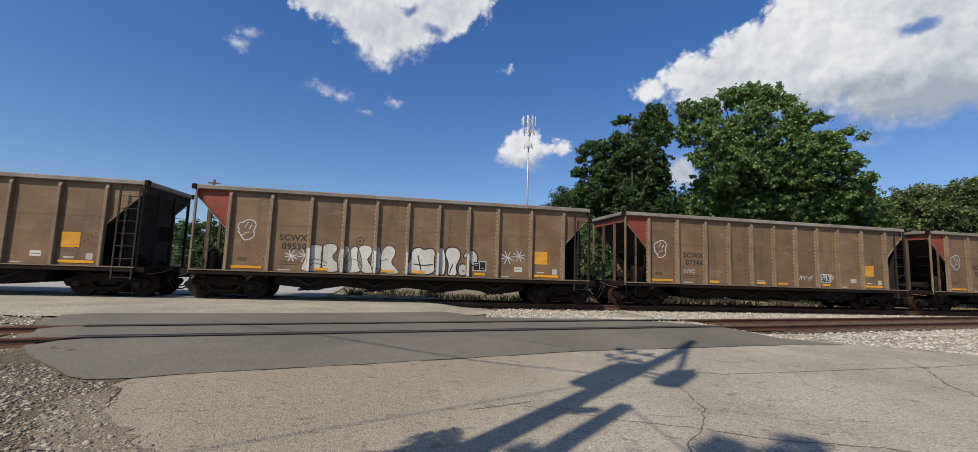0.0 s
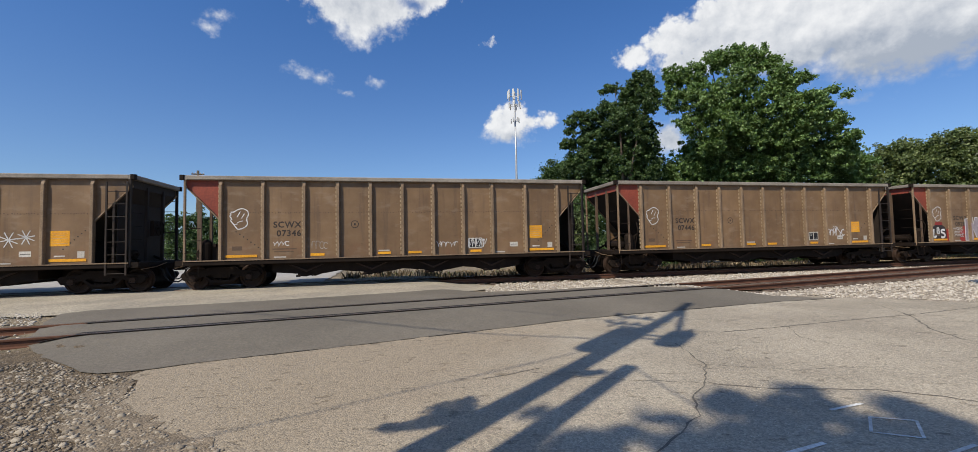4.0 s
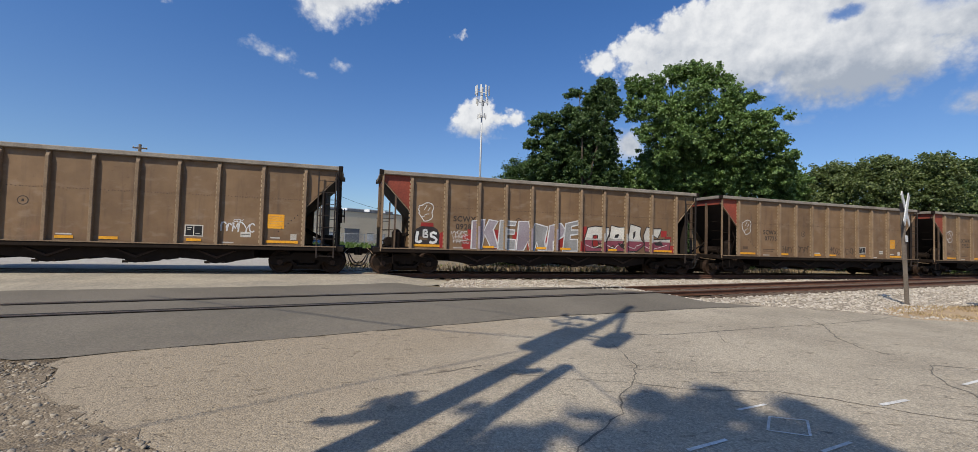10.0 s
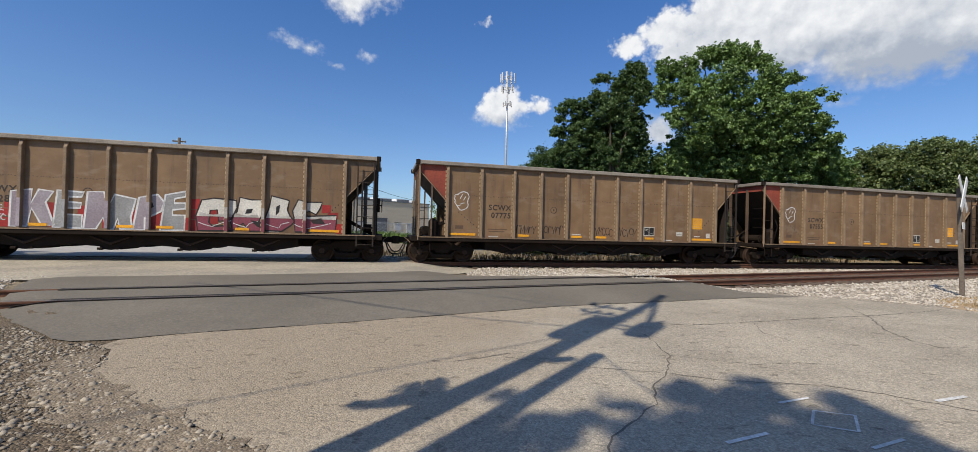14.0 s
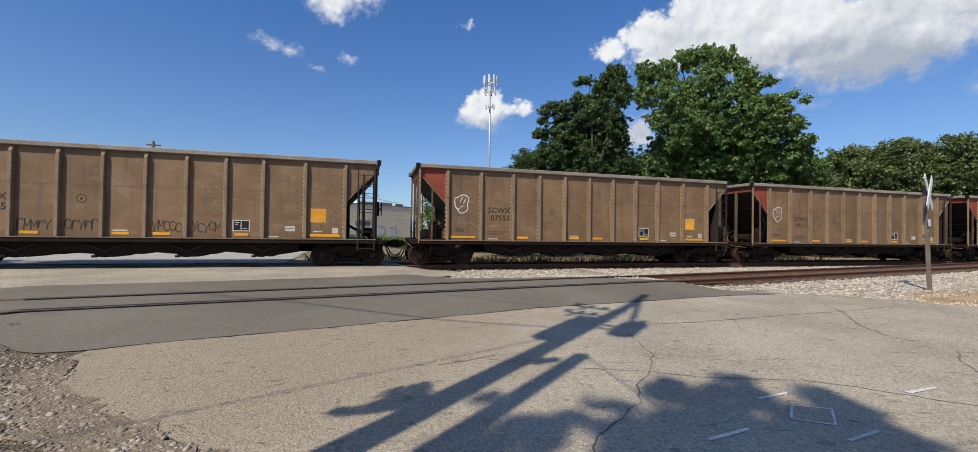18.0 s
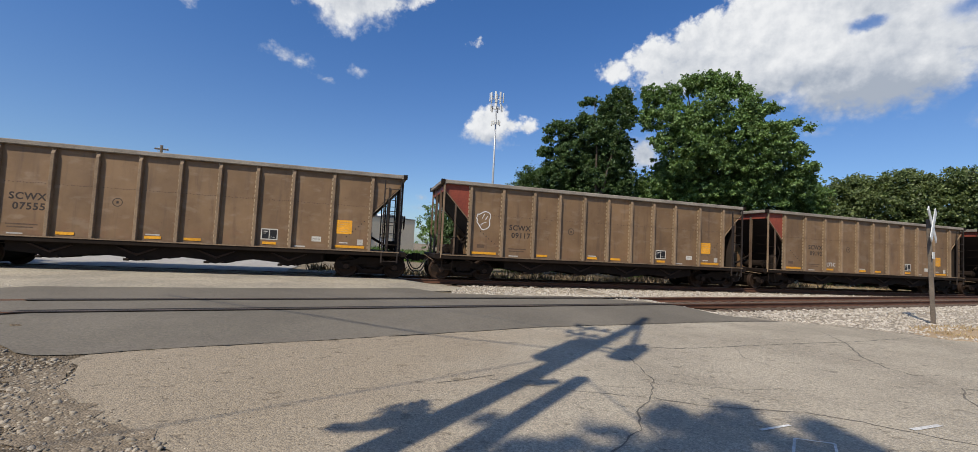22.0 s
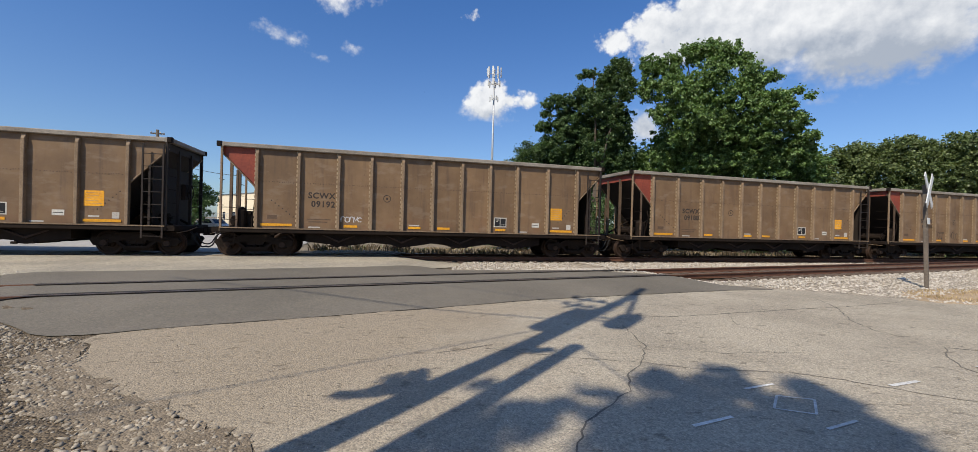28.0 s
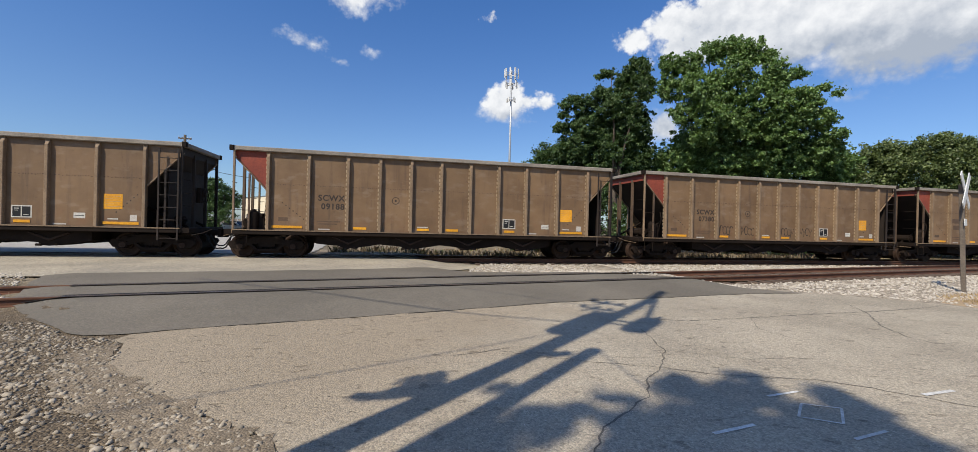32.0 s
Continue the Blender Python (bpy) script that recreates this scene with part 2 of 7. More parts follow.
def leaf_material(name, a, b, c):
    m = bpy.data.materials.new(name)
    m.use_nodes = True
    N = Nodes(m.node_tree)
    co = N.put("ShaderNodeTexCoord").outputs["Object"]
    rnd = N.put("ShaderNodeNewGeometry").outputs["Random Per Island"]
    col = N.mix(N.ramp(N.noise(co, 0.8, 4), 0.35, 0.66), a, b)
    col = N.mix(N.math("MULTIPLY", N.ramp(rnd, 0.60, 1.0), 0.55), col, c)
    col = N.mix(1.0, col, N.mix(rnd, (0.72, 0.72, 0.72), (1.26, 1.26, 1.26)), "MULTIPLY")
    s = N.put("ShaderNodeBsdfPrincipled")
    N.link(col, s.inputs["Base Color"])
    s.inputs["Roughness"].default_value = 0.5
    s.inputs["Specular IOR Level"].default_value = 0.35
    t = N.put("ShaderNodeBsdfTranslucent")
    N.link(N.mix(1.0, col, (1.3, 1.5, 0.6), "MULTIPLY"), t.inputs[0])
    mx = N.put("ShaderNodeMixShader")
    mx.inputs[0].default_value = 0.20
    N.link(s.outputs[0], mx.inputs[1]), N.link(t.outputs[0], mx.inputs[2])
    N.link(mx.outputs[0], N.put("ShaderNodeOutputMaterial").inputs[0])
    return m


BODY = bpy.data.materials.new("weathered_brown_paint")
BODY.use_nodes = True
bn = Nodes(BODY.node_tree)
b_co = bn.put("ShaderNodeTexCoord").outputs["Object"]
b_id = bn.put("ShaderNodeObjectInfo").outputs["Random"]
b_at = bn.put("ShaderNodeVectorMath", operation="ADD")
b_mv = bn.put("ShaderNodeCombineXYZ")
bn.link(bn.math("MULTIPLY", b_id, 37.0), b_mv.inputs[0]), bn.link(bn.math("MULTIPLY", b_id, 91.0), b_mv.inputs[1])
bn.link(b_co, b_at.inputs[0]), bn.link(b_mv.outputs[0], b_at.inputs[1])
b_co2 = b_at.outputs[0]
b_z = bn.put("ShaderNodeSeparateXYZ")
bn.link(b_co, b_z.inputs[0])
b_col = bn.mix(bn.ramp(bn.noise(b_co2, 0.9, 5, 0.6), 0.32, 0.70), (0.203, 0.123, 0.062), (0.148, 0.087, 0.043))
b_col = bn.mix(bn.math("MULTIPLY", bn.ramp(bn.noise(bn.stretch(b_co2, 5.0, 5.0, 0.45), 1.0, 5, 0.6), 0.50, 0.74), 0.55), b_col, (0.090, 0.056, 0.036))
b_low = bn.math("MULTIPLY", bn.ramp(b_z.outputs[2], 2.1, 1.1), bn.ramp(bn.noise(b_co2, 2.6, 6, 0.65), 0.45, 0.68))
b_col = bn.mix(bn.math("MULTIPLY", b_low, 0.75), b_col, (0.185, 0.096, 0.048))
b_col = bn.mix(bn.math("MULTIPLY", bn.ramp(bn.noise(b_co2, 7.0, 5, 0.7), 0.60, 0.74), 0.5), b_col, (0.070, 0.036, 0.021))
b_col = bn.mix(bn.math("MULTIPLY", bn.ramp(bn.noise(bn.stretch(b_co2, 1.0, 1.0, 2.2), 1.7, 6, 0.6), 0.52, 0.70), 0.5), b_col, (0.240, 0.170, 0.112))
b_col = bn.mix(1.0, b_col, bn.mix(b_id, (0.88, 0.88, 0.88), (1.12, 1.12, 1.12)), "MULTIPLY")
b_s = bn.put("ShaderNodeBsdfPrincipled")
bn.link(b_col, b_s.inputs["Base Color"])
bn.link(bn.ramp(bn.noise(b_co2, 3.0, 5, 0.6), 0.3, 0.7, 0.48, 0.66), b_s.inputs["Roughness"])
b_s.inputs["Specular IOR Level"].default_value = 0.42
b_bump = bn.put("ShaderNodeBump")
b_bump.inputs["Strength"].default_value, b_bump.inputs["Distance"].default_value = 0.25, 0.012
bn.link(bn.noise(b_co2, 1.6, 3, 0.5), b_bump.inputs["Height"]), bn.link(b_bump.outputs[0], b_s.inputs["Normal"])
bn.link(b_s.outputs[0], bn.put("ShaderNodeOutputMaterial").inputs[0])
RIB = material("dusty_rib_paint", (0.240, 0.167, 0.103), (0.172, 0.114, 0.070), 0.68, 0, 1.3, 20, (0.08, 0.04, 0.024), 0.68, 0.15, 0.004, None, 0.10)
CHORD = material("dusty_chord_steel", (0.27, 0.235, 0.195), (0.185, 0.155, 0.125), 0.7, 0, 1.0, 22, (0.06, 0.035, 0.025), 0.66, 0.2, 0.004, None, 0.08)
RED = material("faded_red_oxide_paint", (0.275, 0.062, 0.036), (0.205, 0.045, 0.028), 0.6, 0, 1.1, 16, (0.07, 0.024, 0.017), 0.68, 0.12, 0.004, (0.14, 0.042, 0.028), 0.08)
# A darker brown than the ribs, for posts on the red end.
ENDSTEEL = material("dark_brown_end_steel", (0.120, 0.080, 0.052), (0.080, 0.052, 0.035), 0.7, 0, 1.6, 20, (0.04, 0.024, 0.016), 0.66, 0.15, 0.004)
# Grime plus the shade beneath the cars, both put into these two dark colours.
UNDER = material("grimy_shade_dark_steel", (0.014, 0.010, 0.008), (0.022, 0.015, 0.011), 0.75, 0.1, 2.0, 25, (0.04, 0.024, 0.016), 0.68, 0.3, 0.006, None, 0.12, 0.10)
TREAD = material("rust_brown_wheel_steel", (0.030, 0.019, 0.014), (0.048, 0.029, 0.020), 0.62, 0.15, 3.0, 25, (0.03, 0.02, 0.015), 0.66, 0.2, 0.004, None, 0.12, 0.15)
RIVET = material("worn_flange_edge", (0.42, 0.33, 0.22), (0.30, 0.225, 0.145), 0.6, 0.1, 2, 30, None, 0.6, 0, 0.01)
YELLOW = material("dusty_yellow_decal", (0.78, 0.36, 0.025), (0.66, 0.29, 0.02), 0.5, 0, 3, 30, (0.3, 0.14, 0.03), 0.7, 0.05, 0.002)
WHITE = material("dirty_white_decal", (0.55, 0.52, 0.46), (0.42, 0.38, 0.33), 0.5, 0, 3, 30, (0.2, 0.15, 0.1), 0.7, 0.05, 0.002)
BLACKD = material("black_decal", (0.012, 0.012, 0.013), (0.02, 0.018, 0.017), 0.5, 0, 3, 30, None, 0.7, 0.05, 0.002)
STENCIL = material("faded_black_stencil", (0.028, 0.022, 0.019), (0.042, 0.031, 0.024), 0.6, 0, 4, 40, (0.10, 0.065, 0.04), 0.70, 0.05, 0.002)
FAINT = material("ghosted_marking", (0.095, 0.060, 0.038), (0.12, 0.075, 0.047), 0.6, 0, 4, 40, None, 0.66, 0.05, 0.002)
SPRAYW = material("white_spray_paint", (0.62, 0.61, 0.60), (0.50, 0.49, 0.48), 0.55, 0, 2, 20, (0.34, 0.30, 0.27), 0.68, 0.05, 0.002)
SPRAYG = material("pale_grey_spray_paint", (0.40, 0.38, 0.35), (0.30, 0.27, 0.235), 0.55, 0, 1.4, 18, (0.2, 0.16, 0.12), 0.68, 0.05, 0.002)
SPRAYC = material("cream_white_spray_paint", (0.56, 0.53, 0.47), (0.46, 0.43, 0.38), 0.55, 0, 1.4, 18, (0.32, 0.27, 0.22), 0.70, 0.05, 0.002)
SPRAYL = material("lilac_grey_spray_paint", (0.32, 0.28, 0.30), (0.26, 0.21, 0.235), 0.5, 0, 1.2, 18, (0.2, 0.15, 0.15), 0.7, 0.05, 0.002)
SPRAYS = material("silver_grey_spray_paint", (0.30, 0.29, 0.28), (0.22, 0.21, 0.20), 0.45, 0.2, 1.2, 18, (0.2, 0.15, 0.12), 0.7, 0.05, 0.002)
SPRAYR = material("red_spray_paint", (0.30, 0.028, 0.022), (0.22, 0.022, 0.02), 0.5, 0, 1.4, 18, None, 0.7, 0.05, 0.002)
SPRAYM = material("magenta_spray_paint", (0.22, 0.055, 0.075), (0.17, 0.045, 0.06), 0.5, 0, 1.4, 18, None, 0.7, 0.05, 0.002)
SPRAYK = material("black_spray_paint", (0.022, 0.018, 0.018), (0.035, 0.026, 0.024), 0.5, 0, 1.4, 18, None, 0.7, 0.05, 0.002)
PAVE = material("old_sunbleached_asphalt", (0.362, 0.318, 0.250), (0.288, 0.252, 0.198), 0.9, 0, 0.55, 24, (0.62, 0.56, 0.47), 0.62, 0.42, 0.010, None, 0.0, 0.2, 0.60, 70, 0.18, 2.6, (0.272, 0.222, 0.160))
PATCH = material("newer_grey_asphalt", (0.166, 0.146, 0.117), (0.128, 0.113, 0.091), 0.88, 0, 0.3, 24, (0.19, 0.183, 0.172), 0.68, 0.3, 0.008, None, 0.0, 0.25, 0.3, 75)
STRIP = material("worn_sandy_pavement", (0.365, 0.322, 0.250), (0.275, 0.245, 0.198), 0.92, 0, 0.55, 12, (0.2, 0.18, 0.15), 0.62, 0.5, 0.015, None, 0.0, 0.2, 0.5, 40)
FARROAD = material("pale_far_road", (0.36, 0.335, 0.30), (0.32, 0.30, 0.27), 0.92, 0, 0.2, 5, (0.2, 0.18, 0.15), 0.66, 0.3, 0.01, None, 0.0, 0.2)
EARTH = material("dry_earth_and_grit", (0.245, 0.20, 0.145), (0.175, 0.145, 0.10), 0.95, 0, 0.25, 4, (0.33, 0.30, 0.25), 0.6, 0.7, 0.03, None, 0.0, 0.1, 0.6, 28)
DIRT = material("dark_gritty_dirt", (0.158, 0.124, 0.087), (0.112, 0.088, 0.062), 0.95, 0, 0.6, 6, (0.34, 0.31, 0.27), 0.6, 0.8, 0.02, None, 0.0, 0.1, 0.7, 45)
DUST = material("dusty_grit_film", (0.220, 0.178, 0.130), (0.168, 0.135, 0.098), 0.95, 0, 0.9, 8, (0.38, 0.34, 0.28), 0.62, 0.6, 0.012, None, 0.0, 0.1, 0.5, 55)
STONE = material("pale_ballast_stone", (0.56, 0.50, 0.42), (0.34, 0.295, 0.24), 0.9, 0, 3.0, 40, (0.17, 0.14, 0.11), 0.62, 0.4, 0.01, None, 0.0, 0.2)
COBBLE = material("mixed_coarse_gravel", (0.39, 0.335, 0.262), (0.190, 0.158, 0.120), 0.92, 0, 3.5, 40, (0.15, 0.125, 0.10), 0.60, 0.4, 0.008, None, 0.0, 0.15)
GRIT = material("brown_grey_gravel_stone", (0.255, 0.208, 0.154), (0.14, 0.112, 0.082), 0.92, 0, 5.0, 50, (0.46, 0.42, 0.36), 0.68, 0.4, 0.008, None, 0.0, 0.15)
# Near-black: the shade on car ends and slope sheets is put into this colour.
SLOPE = material("shade_toned_end_steel", (0.022, 0.016, 0.013), (0.034, 0.024, 0.019), 0.75, 0, 1.0, 12, (0.07, 0.04, 0.03), 0.68, 0.15, 0.004)
RUST = material("rusty_rail_steel", (0.135, 0.062, 0.036), (0.095, 0.042, 0.026), 0.75, 0.2, 1.5, 30, (0.04, 0.022, 0.016), 0.64, 0.3, 0.004)
SHINE = material("worn_rail_head", (0.30, 0.24, 0.20), (0.20, 0.14, 0.11), 0.42, 0.75, 2.0, 30, (0.10, 0.05, 0.03), 0.66, 0.1, 0.002)
TIE = material("weathered_timber_tie", (0.115, 0.082, 0.06), (0.075, 0.055, 0.042), 0.9, 0, 1.5, 25, (0.19, 0.15, 0.115), 0.64, 0.5, 0.01)
GROOVE = material("black_flangeway_rubber", (0.018, 0.016, 0.015), (0.03, 0.027, 0.024), 0.8, 0, 2, 20, None, 0.6, 0.3, 0.004)
CRACK = material("dark_crack_filling", (0.105, 0.093, 0.077), (0.145, 0.128, 0.107), 0.95, 0, 2, 20, None, 0.6, 0.3, 0.004)
MARK = material("worn_white_road_paint", (0.62, 0.61, 0.58), (0.50, 0.48, 0.45), 0.8, 0, 3, 30, (0.3, 0.28, 0.25), 0.62, 0.2, 0.003)
BARK = material("grey_brown_bark", (0.115, 0.09, 0.068), (0.07, 0.055, 0.042), 0.92, 0, 2, 12, (0.04, 0.032, 0.026), 0.6, 0.8, 0.03)
POLE = material("weathered_pole_wood", (0.27, 0.235, 0.195), (0.18, 0.155, 0.125), 0.9, 0, 1.4, 20, (0.09, 0.075, 0.06), 0.62, 0.6, 0.01, (0.11, 0.09, 0.07))
POSTW = material("dark_creosoted_post_wood", (0.150, 0.122, 0.096), (0.098, 0.079, 0.062), 0.9, 0, 1.4, 20, (0.06, 0.048, 0.038), 0.62, 0.6, 0.01, (0.22, 0.19, 0.155))
GALV = material("dull_galvanised_steel", (0.42, 0.43, 0.44), (0.34, 0.35, 0.36), 0.5, 0.5, 2, 20, None, 0.6, 0.1, 0.002)
SIGNW = material("weathered_white_sign", (0.60, 0.60, 0.58), (0.50, 0.50, 0.49), 0.55, 0, 3, 22, (0.36, 0.34, 0.31), 0.68, 0.1, 0.002)
BEIGE = material("beige_block_wall", (0.70, 0.60, 0.44), (0.64, 0.55, 0.40), 0.9, 0, 0.15, 3, None, 0.6, 0.05, 0.01, None, 0.02, 0.2, 0.0, 60, 0.05)
ROOFW = material("white_roof_sheet", (0.66, 0.67, 0.68), (0.58, 0.59, 0.60), 0.6, 0, 0.3, 5, None, 0.6, 0.1, 0.01)
GREYW = material("grey_far_wall", (0.165, 0.172, 0.178), (0.13, 0.136, 0.142), 0.7, 0, 0.3, 4, None, 0.6, 0.1, 0.02)
DARKG = material("dark_window_glass", (0.02, 0.024, 0.028), (0.03, 0.034, 0.04), 0.15, 0, 1, 4, None, 0.6, 0, 0.02, None, 0.05, 0.5)
BLUE = material("blue_dumpster_paint", (0.02, 0.09, 0.30), (0.016, 0.07, 0.24), 0.5, 0, 1, 9, (0.06, 0.05, 0.045), 0.7, 0.1, 0.01)
WIRE = material("black_cable", (0.012, 0.012, 0.012), (0.02, 0.02, 0.02), 0.6, 0, 1, 9, None, 0.6, 0, 0.01)
LEAF_D = leaf_material("dark_vine_leaves", (0.046, 0.084, 0.028), (0.068, 0.115, 0.037), (0.155, 0.22, 0.085))
LEAF_M = leaf_material("green_crown_leaves", (0.085, 0.146, 0.040), (0.128, 0.205, 0.057), (0.30, 0.405, 0.18))
LEAF_Y = leaf_material("yellow_green_leaves", (0.072, 0.104, 0.036), (0.108, 0.140, 0.046), (0.23, 0.265, 0.115))
TURF = material("matted_dry_turf", (0.42, 0.315, 0.20), (0.33, 0.24, 0.15), 0.95, 0, 1.2, 14, (0.42, 0.33, 0.19), 0.6, 0.8, 0.03, None, 0.0, 0.1)
DULLY = material("dirty_dark_yellow_sign", (0.20, 0.14, 0.03), (0.15, 0.105, 0.025), 0.6, 0, 3, 30, (0.08, 0.06, 0.03), 0.66, 0.05, 0.002)
WING = bpy.data.materials.new("clear_insect_wing")
WING.use_nodes = True
wing_tree = Nodes(WING.node_tree)
wing_clear, wing_vein, wing_mix = (wing_tree.put(k) for k in ("ShaderNodeBsdfTransparent", "ShaderNodeBsdfPrincipled", "ShaderNodeMixShader"))
wing_vein.inputs["Base Color"].default_value = (0.10, 0.11, 0.12, 1)
wing_mix.inputs[0].default_value = 0.30
wing_tree.link(wing_clear.outputs[0], wing_mix.inputs[1]), wing_tree.link(wing_vein.outputs[0], wing_mix.inputs[2])
wing_tree.link(wing_mix.outputs[0], wing_tree.put("ShaderNodeOutputMaterial").inputs[0])
GRASS_G = leaf_material("green_weeds", (0.075, 0.13, 0.03), (0.10, 0.16, 0.035), (0.16, 0.20, 0.06))
STALK = leaf_material("dead_brown_stalks", (0.085, 0.060, 0.040), (0.125, 0.092, 0.060), (0.17, 0.13, 0.09))
GRASS_D = leaf_material("dry_straw_grass", (0.38, 0.265, 0.15), (0.44, 0.32, 0.185), (0.50, 0.39, 0.24))


# ---- mesh tools ----
class Shape:
    """Gathers vertices and faces of one mesh."""

    def __init__(self):
        self.v, self.f = [], []

    def add(self, vs, fs):
        k = len(self.v)
        self.v += [tuple(p) for p in vs]
        self.f += [tuple(i + k for i in f) for f in fs]
        return self

    def box(self, x0, x1, y0, y1, z0, z1, c=0.0):
        """A box; c: chamfer of its long edges."""
        if c:
            d = (x1 - x0, y1 - y0, z1 - z0)
            ax = d.index(max(d))
            lo, hi = (x0, y0, z0), (x1, y1, z1)
            p, q = [i for i in range(3) if i != ax]
            ring = [(lo[p] + c, lo[q]), (hi[p] - c, lo[q]), (hi[p], lo[q] + c), (hi[p], hi[q] - c),
                    (hi[p] - c, hi[q]), (lo[p] + c, hi[q]), (lo[p], hi[q] - c), (lo[p], lo[q] + c)]
            vs = []
            for e in (lo[ax], hi[ax]):
                for a, b in ring:
                    w = [0, 0, 0]
                    w[ax], w[p], w[q] = e, a, b
                    vs.append(w)
            fs = [tuple(range(8))[::-1], tuple(range(8, 16))] + [(i, (i + 1) % 8, (i + 1) % 8 + 8, i + 8) for i in range(8)]
            return self.add(vs, fs)
        vs = [(x, y, z) for z in (z0, z1) for x, y in ((x0, y0), (x1, y0), (x1, y1), (x0, y1))]
        return self.add(vs, [(3, 2, 1, 0), (4, 5, 6, 7), (0, 1, 5, 4), (1, 2, 6, 5), (2, 3, 7, 6), (3, 0, 4, 7)])

    def rod(self, a, b, r, n=8, r2=None):
        a, b = Vector(a), Vector(b)
        d = (b - a).normalized()
        u = d.orthogonal().normalized()
        w = d.cross(u)
        r2 = r if r2 is None else r2
        vs = [p + (u * math.cos(2 * math.pi * i / n) + w * math.sin(2 * math.pi * i / n)) * q for p, q in ((a, r), (b, r2)) for i in range(n)]
        return self.add(vs, [tuple(range(n))[::-1], tuple(range(n, 2 * n))] + [(i, (i + 1) % n, (i + 1) % n + n, i + n) for i in range(n)])

    def tube(self, pts, r, n=6):
        """A bent pipe through points."""
        pts = [Vector(p) for p in pts]
        k = len(self.v)
        u = None
        for i, p in enumerate(pts):
            d = (pts[min(i + 1, len(pts) - 1)] - pts[max(i - 1, 0)]).normalized()
            u = d.orthogonal().normalized() if u is None else (u - d * u.dot(d)).normalized()
            w = d.cross(u)
            rr = r[i] if isinstance(r, (list, tuple)) else r
            self.v += [tuple(p + (u * math.cos(2 * math.pi * j / n) + w * math.sin(2 * math.pi * j / n)) * rr) for j in range(n)]
        for i in range(len(pts) - 1):
            for j in range(n):
                self.f.append((k + i * n + j, k + i * n + (j + 1) % n, k + (i + 1) * n + (j + 1) % n, k + (i + 1) * n + j))
        self.f.append(tuple(k + j for j in range(n))[::-1])
        self.f.append(tuple(k + (len(pts) - 1) * n + j for j in range(n)))
        return self

    def slab(self, poly, y0, y1):
        """A plate: polygon in x, z pulled from y0 to y1."""
        n = len(poly)
        vs = [(x, y, z) for y in (y0, y1) for x, z in poly]
        return self.add(vs, [tuple(range(n)), tuple(range(n, 2 * n))[::-1]] + [((i + 1) % n, i, i + n, (i + 1) % n + n) for i in range(n)])

    def lathe(self, prof, n=20, axis="y"):
        """A solid turned round the y axis: profile of (y, radius)."""
        vs = [(r * math.cos(2 * math.pi * i / n), y, r * math.sin(2 * math.pi * i / n)) for y, r in prof for i in range(n)]
        if axis == "z":
            vs = [(x, z, y) for x, y, z in vs]
        m = len(prof)
        fs = [(j * n + i, j * n + (i + 1) % n, (j + 1) * n + (i + 1) % n, (j + 1) * n + i) for j in range(m - 1) for i in range(n)]
        fs += [tuple(range(n))[::-1], tuple(range((m - 1) * n, m * n))]
        return self.add(vs, fs)

    def ribbon(self, pts, w, y, close=False):
        """A flat painted stroke in the x, z plane at depth y."""
        pts = [Vector((x, 0, z)) for x, z in pts]
        n = len(pts)
        k = len(self.v)
        for i, p in enumerate(pts):
            a = pts[(i - 1) % n] if close or i else p
            b = pts[(i + 1) % n] if close or i < n - 1 else p
            d = (b - a).normalized()
            s = Vector((-d.z, 0, d.x)) * w / 2
            self.v += [(p.x + s.x, y, p.z + s.z), (p.x - s.x, y, p.z - s.z)]
        for i in range(n if close else n - 1):
            j = (i + 1) % n
            self.f.append((k + 2 * i + 1, k + 2 * j + 1, k + 2 * j, k + 2 * i))
        return self

    def mesh(self, name, mat, smooth=False):
        me = bpy.data.meshes.new(name)
        me.from_pydata(self.v, [], self.f)
        bm = bmesh.new()
        bm.from_mesh(me)
        bmesh.ops.recalc_face_normals(bm, faces=bm.faces)
        bm.to_mesh(me)
        bm.free()
        me.materials.append(mat)
        if smooth:
            me.polygons.foreach_set("use_smooth", [True] * len(me.polygons))
        return me


def part(name, shape, mat, parent, label="", at=None, smooth=False):
    """Links a shape, or a mesh that others share, as one part under a thing or a part."""
    me = shape if isinstance(shape, bpy.types.Mesh) else shape.mesh(name, mat, smooth)
    ob = new(name, me)
    ob.parent = parent
    if at is not None:
        ob.matrix_basis = at if isinstance(at, Matrix) else Matrix.Translation(at)
    return tagged(ob, label) if label else ob


def thing(name, label, category, at=None, group="", kind=""):
    ob = new(name)
    ob.empty_display_size = 0.2
    if at is not None:
        ob.matrix_basis = at if isinstance(at, Matrix) else Matrix.Translation(at)
    return tagged(ob, label, category, group, kind)


def solo(name, shape, mat, label, category, at=None, group="", kind="", smooth=False):
    ob = new(name, shape if isinstance(shape, bpy.types.Mesh) else shape.mesh(name, mat, smooth))
    if at is not None:
        ob.matrix_basis = at if isinstance(at, Matrix) else Matrix.Translation(at)
    return tagged(ob, label, category, group, kind)


